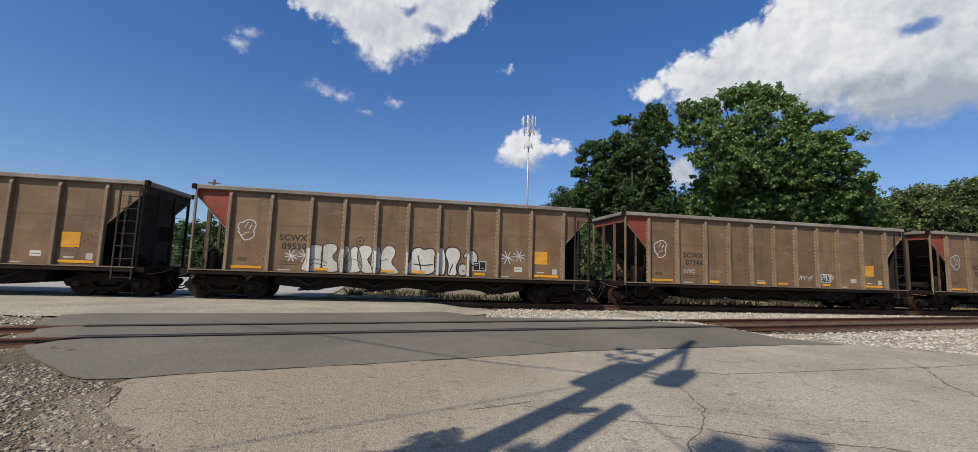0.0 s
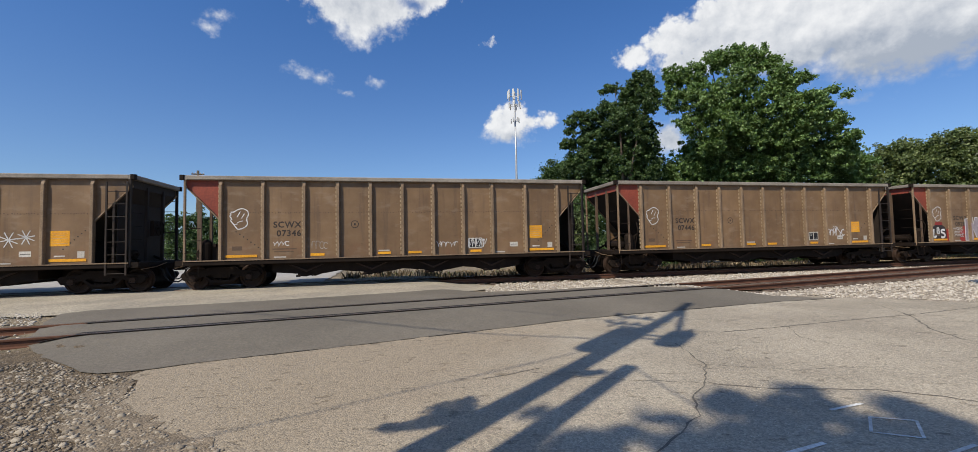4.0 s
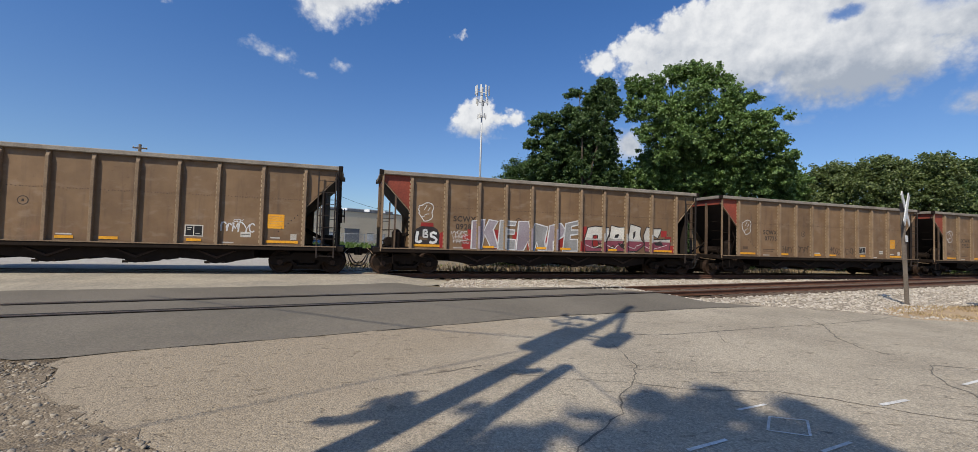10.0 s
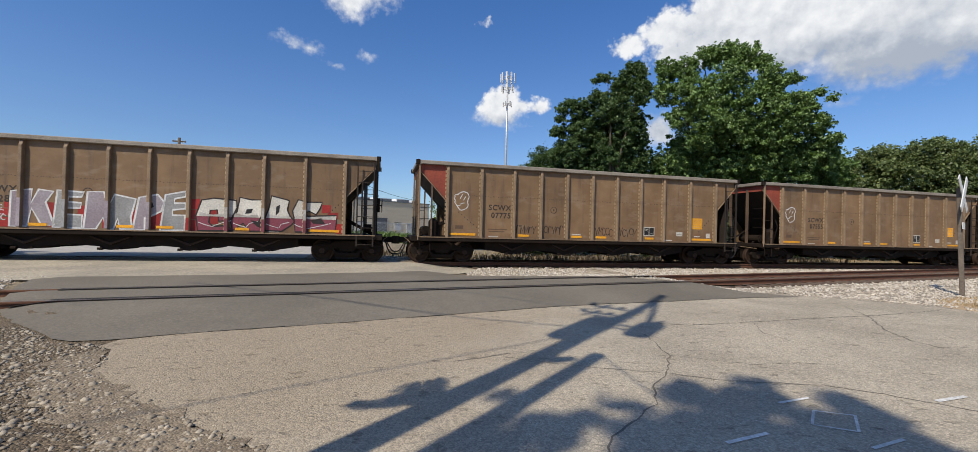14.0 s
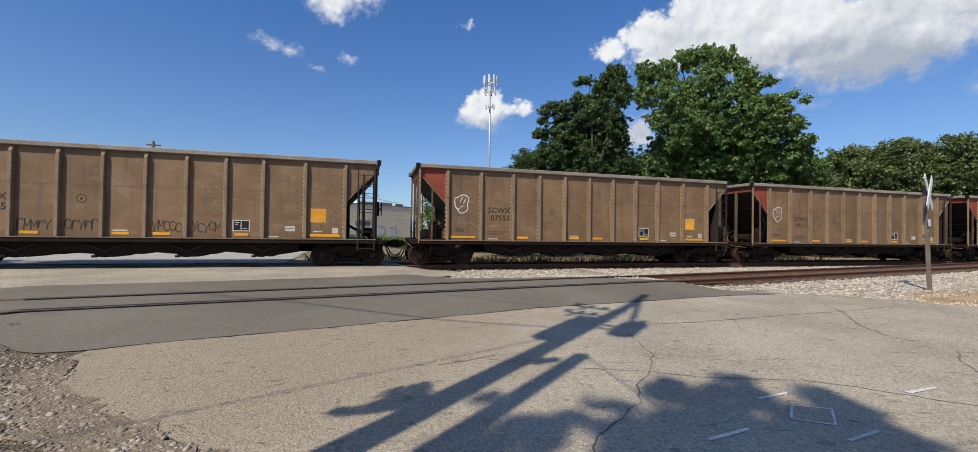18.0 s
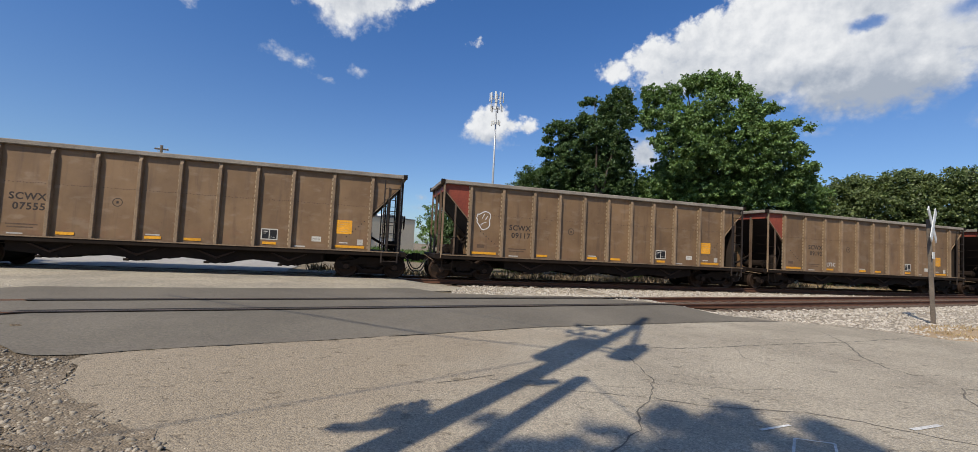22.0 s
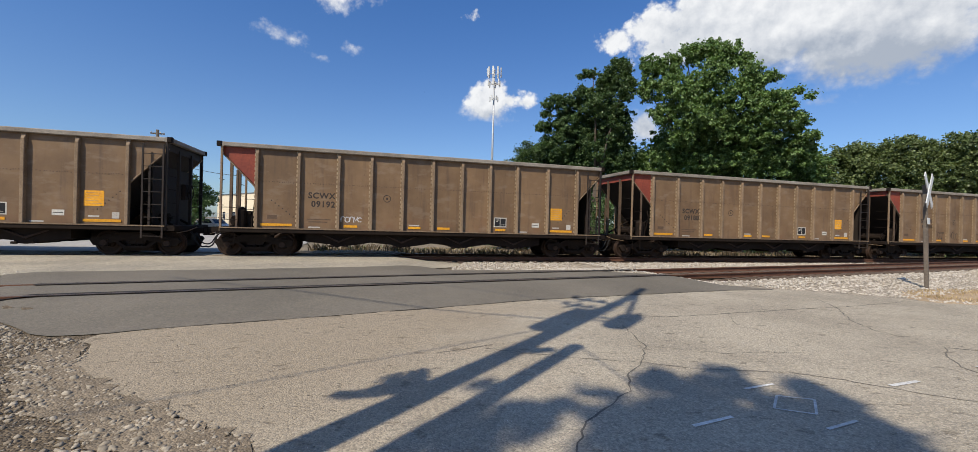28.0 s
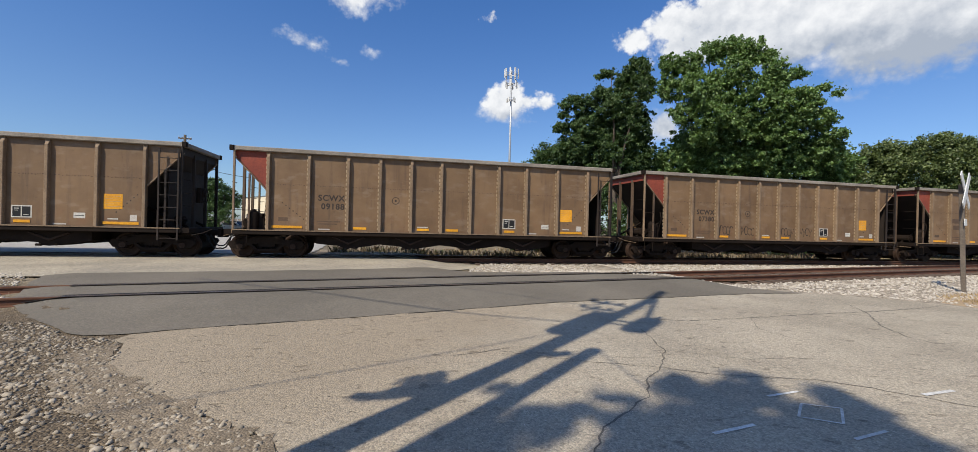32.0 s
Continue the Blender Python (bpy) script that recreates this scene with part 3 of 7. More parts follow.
def text_mesh(words, size, mat, fat=0.0, slant=0.0, gap=1.0):
    """Letters in the x, z plane, facing -y, starting at x = 0 on the line z = 0."""
    c = bpy.data.curves.new("letters", "FONT")
    c.body, c.size, c.offset, c.shear, c.space_character, c.resolution_u = words, size, fat, slant, gap, 3
    ob = bpy.data.objects.new("letters", c)
    scene.collection.objects.link(ob)
    me = bpy.data.meshes.new_from_object(ob.evaluated_get(bpy.context.evaluated_depsgraph_get()))
    bpy.data.objects.remove(ob)
    me.transform(pose(0, 0, 0, 90, 0, 0))
    me.materials.clear()
    me.materials.append(mat)
    return me


def rounded(pts, times=2):
    """Cuts the corners of a closed outline."""
    for _ in range(times):
        pts = [(p[0] * a + q[0] * (1 - a), p[1] * a + q[1] * (1 - a)) for p, q in zip(pts, pts[1:] + pts[:1]) for a in (0.75, 0.25)]
    return pts


def smoothstep(a, b, x):
    t = min(max((x - a) / (b - a), 0.0), 1.0)
    return t * t * (3 - 2 * t)


# ---- the lie of the land ----
NEAR_AT, NEAR_DEG, NEAR_TOP = (0.0, 11.14), 22.8, 0.178       # siding through the road: centre line, heading, rail top
MAIN_DEG, MAIN_TOP, GAUGE, PANEL = 14.16, 0.20, 1.435, 1.43   # main line that the train runs on
MAIN_N = Vector((-math.sin(radians(MAIN_DEG)), math.cos(radians(MAIN_DEG))))
MAIN_AT = (0.0 + MAIN_N.x * PANEL, 17.07 + MAIN_N.y * PANEL)


def along(at, deg, x, y):
    c, s = math.cos(radians(deg)), math.sin(radians(deg))
    dx, dy = x - at[0], y - at[1]
    return dx * c + dy * s, -dx * s + dy * c


def on_track(at, deg, u, v=0.0, z=0.0):
    c, s = math.cos(radians(deg)), math.sin(radians(deg))
    return Vector((at[0] + u * c - v * s, at[1] + u * s + v * c, z))


def level(x, y):
    """Height of the finished ground: flat road, a hump over the tracks, low ballast beside the road."""
    u, v = along(NEAR_AT, NEAR_DEG, x, y)
    mu, mv = along(MAIN_AT, MAIN_DEG, x, y)
    h = 0.145 * smoothstep(-3.3, -1.0, v)
    near_road = smoothstep(-9.9, -8.8, u + 0.62 * min(max(v, -2.0), 3.0)) * (1 - smoothstep(6.0, 7.4, u))
    main_road = smoothstep(-27, -24, mu) * (1 - smoothstep(-3.2, -1.4, mu))
    t = smoothstep(1.0, 3.0, v) if mu < 4 else smoothstep(-2.6, -1.4, mv)
    road = near_road * (1 - t) + main_road * t
    h += (MAIN_TOP - 0.02 - 0.145) * smoothstep(-3.0, -1.2, mv) * main_road
    low = 0.15 * smoothstep(-2.7, -1.5, v) * (1 - road)
    far = 0.10 * smoothstep(2.0, 6.0, mv)
    return h - low - far


def sheet(name, outline, lift, mat, step, label, category, kind="structure", jag=0.0, seed=1, edge=0.25):
    """A draped ground surface inside an outline with a slightly ragged rim."""
    rnd = random.Random(seed)
    rim = []
    for i, a in enumerate(outline):
        b = outline[(i + 1) % len(outline)]
        n = max(1, int(math.dist(a, b) / edge)) if math.dist(a, b) < 30 else 8
        for k in range(n):
            f = k / n
            rim.append((a[0] + (b[0] - a[0]) * f + rnd.uniform(-jag, jag), a[1] + (b[1] - a[1]) * f + rnd.uniform(-jag, jag)))
    xs, ys = [p[0] for p in rim], [p[1] for p in rim]
    pts = [Vector(p) for p in rim]
    y = min(ys)
    while y < max(ys):
        x = min(xs)
        while x < max(xs):
            pts.append(Vector((x + rnd.uniform(-0.2, 0.2) * step, y + rnd.uniform(-0.2, 0.2) * step)))
            x += step
        y += step
    vs, _, fs, *_ = delaunay_2d_cdt(pts, [], [list(range(len(rim)))], 1, 1e-5)
    sh = Shape().add([(p.x, p.y, level(p.x, p.y) + lift) for p in vs], [tuple(f) for f in fs])
    return solo(name, sh, mat, label, category, kind=kind)


def axis(lo, hi, step, far):
    a = [lo + i * step for i in range(int((hi - lo) / step) + 1)]
    d = step
    left, right = [a[0]], [a[-1]]
    while left[-1] > -far:
        d *= 1.5
        left.append(left[-1] - d), right.append(right[-1] + d)
    return left[:0:-1] + a + right[1:]


gx, gy = axis(-36, 52, 0.8, 1500), axis(-12, 48, 0.8, 1500)
earth = Shape()
earth.v = [(x, y, level(x, y) - 0.03 + 0.02 * noise.noise(Vector((x * 0.6, y * 0.6, 0)))) for y in gy for x in gx]
nx = len(gx)
earth.f = [(j * nx + i, j * nx + i + 1, (j + 1) * nx + i + 1, (j + 1) * nx + i) for j in range(len(gy) - 1) for i in range(nx - 1)]
solo("ground", earth, EARTH, "dry sandy earth with grit and sparse growth", "ground", kind="structure", smooth=True)

ASPHALT_NEAR = [(-7.5, 6.55), (-6.7, 6.05), (-6.1, 5.72), (-5.65, 5.50), (-5.35, 5.40), (-5.0, 5.50), (-4.34, 5.92), (-3.35, 6.38), (-2.4, 6.86), (-0.94, 7.58), (1.55, 8.86), (3.83, 9.74), (6.63, 10.84), (8.2, 11.27)]
ASPHALT_FAR = [(7.5, 11.45), (6.9, 11.75), (6.4, 12.3), (5.9, 12.9), (4.6, 13.35), (2.5, 13.95), (0.3, 14.35), (-1.8, 14.2), (-3.7, 13.0), (-6.7, 11.65), (-8.6, 10.9), (-10.3, 10.25), (-10.5, 9.75), (-9.9, 8.9), (-9.1, 8.0), (-8.4, 7.2)]
PAVE_EDGE = [(-4.9, 5.5), (-4.79, 5.3), (-4.45, 4.98), (-4.05, 4.3), (-3.44, 3.88), (-2.89, 3.62), (-2.13, 3.18), (-1.54, 2.95), (-1.15, 2.3), (-0.9, 1.2), (-1.2, -8)]
sheet("pavement", PAVE_EDGE + [(45, -8), (45, 8.6), (20, 8.9), (13.0, 9.35), (11.16, 9.71), (10.72, 10.21), (9.81, 10.85), (8.6, 11.4), (8.0, 11.4), (6.4, 11.0), (3.7, 10.0), (1.4, 9.2), (-1.1, 8.0), (-3.0, 7.1), (-4.5, 6.3)],
      0.006, PAVE, 0.6, "old sun-bleached asphalt with exposed aggregate and cracks", "pavement", jag=0.055, seed=2, edge=0.17)
sheet("road_crossing", ASPHALT_NEAR + ASPHALT_FAR, 0.018, PATCH, 0.5, "newer dark grey asphalt patch over the siding", "road", jag=0.025, seed=3)
main_near = [tuple(on_track(MAIN_AT, MAIN_DEG, u, -GAUGE / 2 - 0.06)[:2]) for u in (-1.2, -8, -16, -26)]
sheet("road_strip", main_near + [(-21, 8.0), (-13, 9.2), (-10.2, 9.6), (-9.6, 10.1), (-8.4, 10.7), (-6.5, 11.45), (-3.5, 12.8), (-1.6, 14.0), (-0.8, 15.2), (-0.5, 16.4)],
      0.010, STRIP, 0.6, "worn sandy pavement between the two tracks", "pavement", jag=0.05, seed=4)
inner_a = [tuple(on_track(MAIN_AT, MAIN_DEG, u, -GAUGE / 2 + 0.12)[:2]) for u in (-26, -2.5)]
inner_b = [tuple(on_track(MAIN_AT, MAIN_DEG, u, GAUGE / 2 - 0.12)[:2]) for u in (-3.0, -26)]
sheet("crossing_infill", inner_a + inner_b, 0.012, STRIP, 0.6, "worn pavement filling the main track", "pavement", jag=0.02, seed=5)
main_far = [tuple(on_track(MAIN_AT, MAIN_DEG, u, GAUGE / 2 + 0.06)[:2]) for u in (-26, -7.3)]
sheet("far_road", main_far + [(-9.0, 21.5), (-11.5, 30), (-14, 45), (-17, 66), (-60, 66), (-46, 40), (-34, 20)], 0.012, FARROAD, 1.5, "pale worn road and yard beyond the train", "road", jag=0.06, seed=6)


# ---- tracks ----
def rail_shape(length):
    prof = [(-0.07, 0), (0.07, 0), (0.07, 0.018), (0.011, 0.035), (0.011, 0.115), (0.036, 0.125), (0.036, 0.152), (0.028, 0.16), (-0.028, 0.16), (-0.036, 0.152), (-0.036, 0.125), (-0.011, 0.115), (-0.011, 0.035), (-0.07, 0.018)]
    n = len(prof)
    vs = [(x, y, z - 0.16) for x in (0, length) for y, z in prof]
    return Shape().add(vs, [tuple(range(n)), tuple(range(n, 2 * n))[::-1]] + [(i, (i + 1) % n, (i + 1) % n + n, i + n) for i in range(n)])


def track(name, at, deg, top, u0, u1, tie_spans, label):
    t = thing(name, label, "track", pose(at[0], at[1], 0, 0, 0, deg), kind="structure")
    for v in (-GAUGE / 2 - 0.036, GAUGE / 2 + 0.036):
        r = part("rail", rail_shape(u1 - u0), RUST, t, at=(u0, v, top))
        part("rail_head", Shape().box(0, u1 - u0, -0.024, 0.024, 0.001, 0.004), SHINE, r)
    tie = Shape().box(-0.115, 0.115, -1.3, 1.3, -0.17, 0.0, 0.015).mesh("tie", TIE)
    plate = Shape().box(-0.09, 0.09, -0.17, 0.17, 0, 0.014).mesh("tie_plate", RUST)
    rnd = random.Random(8)
    for a, b in tie_spans:
        u = a
        while u < b:
            k = part("tie", tie, TIE, t, at=pose(u + rnd.uniform(-0.03, 0.03), rnd.uniform(-0.06, 0.06), top - (0.140 if top < MAIN_TOP else 0.172) + rnd.uniform(-0.012, 0.0), 0, 0, rnd.uniform(-1.5, 1.5)))
            u += 0.53
    return t


track("railway_siding", NEAR_AT, NEAR_DEG, NEAR_TOP, -60, 42, ((-34, -9.4), (6.4, 40)), "rusty siding track on timber ties, set in asphalt at the crossing")
track("railway_main_line", MAIN_AT, MAIN_DEG, MAIN_TOP, -150, 260, ((-60, -26.5), (-1.0, 78)), "main line track with worn rails on timber ties")
for v, w in ((-GAUGE / 2 - 0.01, 0.135), (GAUGE / 2 + 0.01, 0.11)):
    g = Shape()
    for i in range(31):
        u = -8.9 + i * 0.5
        a, b = on_track(NEAR_AT, NEAR_DEG, u, v), on_track(NEAR_AT, NEAR_DEG, u + 0.5, v)
        s = Vector((-math.sin(radians(NEAR_DEG)), math.cos(radians(NEAR_DEG)), 0)) * w
        g.add([(p.x + q.x, p.y + q.y, level(p.x, p.y) + 0.036) for p, q in ((a, -s), (b, -s), (b, s), (a, s))], [(0, 1, 2, 3)])
    solo("flangeway", g, GROOVE, "dark flangeway groove beside the embedded rail", "groove", kind="structure")


# ---- loose stone ----
ph = (1 + 5 ** 0.5) / 2
ICO_V = np.array([(-1, ph, 0), (1, ph, 0), (-1, -ph, 0), (1, -ph, 0), (0, -1, ph), (0, 1, ph), (0, -1, -ph), (0, 1, -ph), (ph, 0, -1), (ph, 0, 1), (-ph, 0, -1), (-ph, 0, 1)]) / 1.9
ICO_F = np.array([(0, 11, 5), (0, 5, 1), (0, 1, 7), (0, 7, 10), (0, 10, 11), (1, 5, 9), (5, 11, 4), (11, 10, 2), (10, 7, 6), (7, 1, 8), (3, 9, 4), (3, 4, 2), (3, 2, 6), (3, 6, 8), (3, 8, 9), (4, 9, 5), (2, 4, 11), (6, 2, 10), (8, 6, 7), (9, 8, 1)])


def turns(rng, n):
    """n random rotation matrices."""
    q = rng.normal(size=(n, 4))
    q /= np.linalg.norm(q, axis=1)[:, None]
    w, x, y, z = q.T
    return np.stack([1 - 2 * (y * y + z * z), 2 * (x * y - z * w), 2 * (x * z + y * w), 2 * (x * y + z * w), 1 - 2 * (x * x + z * z), 2 * (y * z - x * w),
                     2 * (x * z - y * w), 2 * (y * z + x * w), 1 - 2 * (x * x + y * y)], -1).reshape(n, 3, 3)


def many(name, verts, faces, mat):
    me = bpy.data.meshes.new(name)
    nf, k = faces.shape
    me.vertices.add(len(verts))
    me.vertices.foreach_set("co", np.ascontiguousarray(verts, dtype=np.float32).ravel())
    me.loops.add(nf * k)
    me.loops.foreach_set("vertex_index", np.ascontiguousarray(faces, dtype=np.int32).ravel())
    me.polygons.add(nf)
    me.polygons.foreach_set("loop_start", np.arange(0, nf * k, k, dtype=np.int32))
    me.update(calc_edges=True)
    me.materials.append(mat)
    return me


def inside(poly, x, y):
    r = np.zeros(len(x), bool)
    for i in range(len(poly)):
        (x0, y0), (x1, y1) = poly[i], poly[(i + 1) % len(poly)]
        c = (y0 > y) != (y1 > y)
        r ^= c & (x < (x1 - x0) * (y - y0) / ((y1 - y0) or 1e-9) + x0)
    return r


def stones(name, poly, count, lo, hi, mat, label, seed, clump=0.0, sink=0.3, avoid=None):
    rng = np.random.default_rng(seed)
    xs, ys = [p[0] for p in poly], [p[1] for p in poly]
    x, y = rng.uniform(min(xs), max(xs), count * 3), rng.uniform(min(ys), max(ys), count * 3)
    keep = inside(poly, x, y)
    if avoid:
        keep &= ~inside(avoid, x, y)
    if clump:
        f = np.array([noise.noise(Vector((a * 0.9, b * 0.9, seed))) for a, b in zip(x, y)])
        keep &= f + rng.uniform(-0.35, 0.35, len(x)) > clump
    x, y = x[keep][:count], y[keep][:count]
    n = len(x)
    s = lo + (hi - lo) * rng.random(n) ** 2.2
    shape = rng.uniform(0.45, 1.25, (n, 3)) * s[:, None] * 0.5
    v = ICO_V[None] * (1 + rng.uniform(-0.34, 0.30, (n, 12, 1)))
    v = np.einsum("nij,nkj->nki", turns(rng, n), v * shape[:, None, :])
    v[:, :, 2] *= 0.62
    z = np.array([level(a, b) for a, b in zip(x, y)])
    v += np.stack([x, y, z + s * (0.5 - sink) * 0.6], -1)[:, None, :]
    f = (ICO_F[None] + 12 * np.arange(n)[:, None, None]).reshape(-1, 3)
    return tagged(new(name, many(name, v.reshape(-1, 3), f, mat)), label, "gravel", kind="stuff")


# ---- the coal hopper cars ----
HL, TOPZ, SILL0, SILL1, PY, RY = 7.35, 3.97, 0.86, 1.04, PANEL, 1.565
RIBS = (-6.2, -4.84, -3.48, -2.32, -1.16, 0.0, 1.16, 2.32, 3.48, 4.84, 6.2)
PITCH, CAR_TOP = 16.2, 3.84


def wheelset(parent, x):
    """Axle with two flanged wheels, turning about y."""
    w = part("wheelset", Shape().rod((0, -1.12, 0), (0, 1.12, 0), 0.075, 12), UNDER, parent, at=(x, 0, 0.42))
    for s in (-1, 1):
        prof = [(0.66 * s, 0.10), (0.66 * s, 0.445), (0.69 * s, 0.45), (0.705 * s, 0.422), (0.80 * s, 0.412), (0.815 * s, 0.40), (0.81 * s, 0.345), (0.775 * s, 0.325), (0.765 * s, 0.17), (0.83 * s, 0.15), (0.84 * s, 0.09)]
        w_mesh = Shape().lathe(prof, 28)
        for k in range(6):
            a = k * math.pi / 3
            w_mesh.rod((0.245 * math.cos(a), 0.76 * s, 0.245 * math.sin(a)), (0.245 * math.cos(a), 0.785 * s, 0.245 * math.sin(a)), 0.028, 6)
        w_mesh.rod((0, 1.1 * s, 0), (0, 1.18 * s, 0), 0.10, 10)
        for k in range(3):
            a = k * 2 * math.pi / 3
            w_mesh.rod((0.06 * math.cos(a), 1.17 * s, 0.06 * math.sin(a)), (0.06 * math.cos(a), 1.2 * s, 0.06 * math.sin(a)), 0.018, 6)
        # each wheel stays one with its axle
        w.data = merged(w.data, w_mesh, TREAD)
    return w


def merged(me, shape, mat):
    bm = bmesh.new()
    bm.from_mesh(me)
    other = shape.mesh("piece", mat)
    k = len(bm.faces)
    bm.from_mesh(other)
    bm.faces.ensure_lookup_table()
    slot = len(me.materials) if mat.name not in [m.name for m in me.materials] else [m.name for m in me.materials].index(mat.name)
    for f in bm.faces[k:]:
        f.material_index = slot
    out = bpy.data.meshes.new(me.name)
    bm.to_mesh(out)
    bm.free()
    for m in me.materials:
        out.materials.append(m)
    if slot == len(me.materials):
        out.materials.append(mat)
    return out


def truck(car, x):
    t = part("truck", Shape().box(-0.28, 0.28, -1.12, 1.12, 0.40, 0.66, 0.05), UNDER, car, "grimy cast-steel truck, darkened in colour for shade", at=(x, 0, 0))
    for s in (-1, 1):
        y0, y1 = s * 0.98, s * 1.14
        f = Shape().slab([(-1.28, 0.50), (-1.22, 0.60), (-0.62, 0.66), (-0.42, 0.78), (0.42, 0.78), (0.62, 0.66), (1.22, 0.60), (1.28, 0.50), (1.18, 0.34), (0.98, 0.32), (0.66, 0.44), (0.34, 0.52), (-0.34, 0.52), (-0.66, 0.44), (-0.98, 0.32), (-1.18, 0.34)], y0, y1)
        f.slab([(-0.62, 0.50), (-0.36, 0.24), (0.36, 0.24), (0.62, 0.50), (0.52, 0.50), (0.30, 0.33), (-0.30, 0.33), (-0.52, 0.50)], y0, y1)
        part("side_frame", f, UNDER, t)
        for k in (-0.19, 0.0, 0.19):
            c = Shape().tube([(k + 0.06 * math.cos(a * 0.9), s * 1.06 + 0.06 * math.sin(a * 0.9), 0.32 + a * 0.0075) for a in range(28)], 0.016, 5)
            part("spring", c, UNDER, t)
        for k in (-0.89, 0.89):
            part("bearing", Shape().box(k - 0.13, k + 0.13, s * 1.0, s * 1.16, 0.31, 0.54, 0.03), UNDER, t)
    # Solid blocks added where brake gear hangs, so nothing shows through.
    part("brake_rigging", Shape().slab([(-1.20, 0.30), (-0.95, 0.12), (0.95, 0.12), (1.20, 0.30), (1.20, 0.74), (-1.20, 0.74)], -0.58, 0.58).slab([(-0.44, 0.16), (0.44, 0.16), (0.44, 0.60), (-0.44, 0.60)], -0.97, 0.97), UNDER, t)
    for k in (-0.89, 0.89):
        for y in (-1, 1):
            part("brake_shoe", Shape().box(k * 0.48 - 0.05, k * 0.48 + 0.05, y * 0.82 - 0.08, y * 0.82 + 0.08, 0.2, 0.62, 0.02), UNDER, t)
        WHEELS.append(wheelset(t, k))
    return t


WHEELS = []


def end_gear(car, s, red):
    """All that stands on one end of a car; s: -1 for the leading end, 1 for the trailing end."""
    paint = RED if red else BODY
    # SLOPE gives the trailing end's posts and sheets their shade as colour.
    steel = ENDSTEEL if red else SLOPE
    X = lambda a, b: (min(a * s, b * s), max(a * s, b * s))
    for y in (-1, 1):
        tri = [(s * 7.30, CAR_TOP), (s * 6.2, CAR_TOP), (s * 6.2, 2.42), (s * 7.30, 3.62)]
        part("end_panel", Shape().slab(tri, y * PY, y * (PY - 0.012)), paint, car, "faded red triangular end panel" if red else "brown triangular end panel")
        part("panel_flange", Shape().add([(s * 7.32, y * (PY + 0.05), 3.62), (s * 7.32, y * (PY - 0.03), 3.62), (s * 6.2, y * (PY - 0.03), 2.42), (s * 6.2, y * (PY + 0.05), 2.42),
                                          (s * 7.30, y * (PY + 0.05), 3.56), (s * 7.30, y * (PY - 0.03), 3.56), (s * 6.2, y * (PY - 0.03), 2.36), (s * 6.2, y * (PY + 0.05), 2.36)],
                                         [(0, 1, 2, 3), (7, 6, 5, 4), (0, 3, 7, 4), (1, 5, 6, 2), (0, 4, 5, 1), (3, 2, 6, 7)]), RIB, car)
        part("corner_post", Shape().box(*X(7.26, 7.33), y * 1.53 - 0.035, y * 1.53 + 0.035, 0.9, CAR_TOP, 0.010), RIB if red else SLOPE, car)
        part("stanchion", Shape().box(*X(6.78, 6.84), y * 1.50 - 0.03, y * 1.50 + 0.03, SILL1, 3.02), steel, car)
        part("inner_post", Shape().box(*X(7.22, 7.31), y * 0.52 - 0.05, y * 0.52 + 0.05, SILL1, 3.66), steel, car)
        for i, z in enumerate((0.68, 1.30, 1.72, 2.14, 2.56, 2.98, 3.40)):
            if s > 0:
                part("rung", Shape().rod((6.62, y * 1.60, z), (7.22, y * 1.60, z), 0.013, 6), steel, car)
            elif i in (1, 2, 3):
                part("rung", Shape().rod((-7.28, y * 1.56, z), (-6.80, y * 1.53, z), 0.011, 6), UNDER, car)
        for z in (1.35, 1.80, 2.25, 2.70):
            part("grab_iron", Shape().rod((s * 7.36, y * 1.50, z), (s * 7.36, y * 1.0, z), 0.012, 6), UNDER, car)
        if s > 0:
            for x in (6.62, 7.20):
                part("ladder_rail", Shape().box(x, x + 0.05, y * 1.60 - 0.02, y * 1.60 + 0.02, 0.62, 3.72), steel, car)
        else:
            part("stirrup", Shape().tube([(-7.25, y * 1.55, 0.9), (-7.25, y * 1.57, 0.45), (-6.85, y * 1.57, 0.45), (-6.85, y * 1.55, 0.9)], 0.013, 6), UNDER, car)
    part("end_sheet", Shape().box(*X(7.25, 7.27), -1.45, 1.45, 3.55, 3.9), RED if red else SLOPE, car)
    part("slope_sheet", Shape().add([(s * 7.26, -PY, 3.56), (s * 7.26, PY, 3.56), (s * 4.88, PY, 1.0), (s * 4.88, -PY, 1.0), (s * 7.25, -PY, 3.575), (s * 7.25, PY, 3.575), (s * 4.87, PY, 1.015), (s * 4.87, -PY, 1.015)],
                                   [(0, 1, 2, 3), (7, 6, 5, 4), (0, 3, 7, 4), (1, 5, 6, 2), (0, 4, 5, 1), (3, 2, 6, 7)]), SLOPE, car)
    part("end_chord", Shape().box(*X(7.22, 7.42), -1.57, 1.57, CAR_TOP - 0.02, TOPZ, 0.02), CHORD, car)
    for y in (-1, 1):
        part("corner_cap", Shape().box(*X(7.30, 7.45), y * 1.53 - 0.075, y * 1.53 + 0.075, CAR_TOP - 0.03, TOPZ + 0.012, 0.02), UNDER, car, "dark corner casting on the top chord")
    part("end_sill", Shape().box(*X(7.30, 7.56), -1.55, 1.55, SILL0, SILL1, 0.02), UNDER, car)
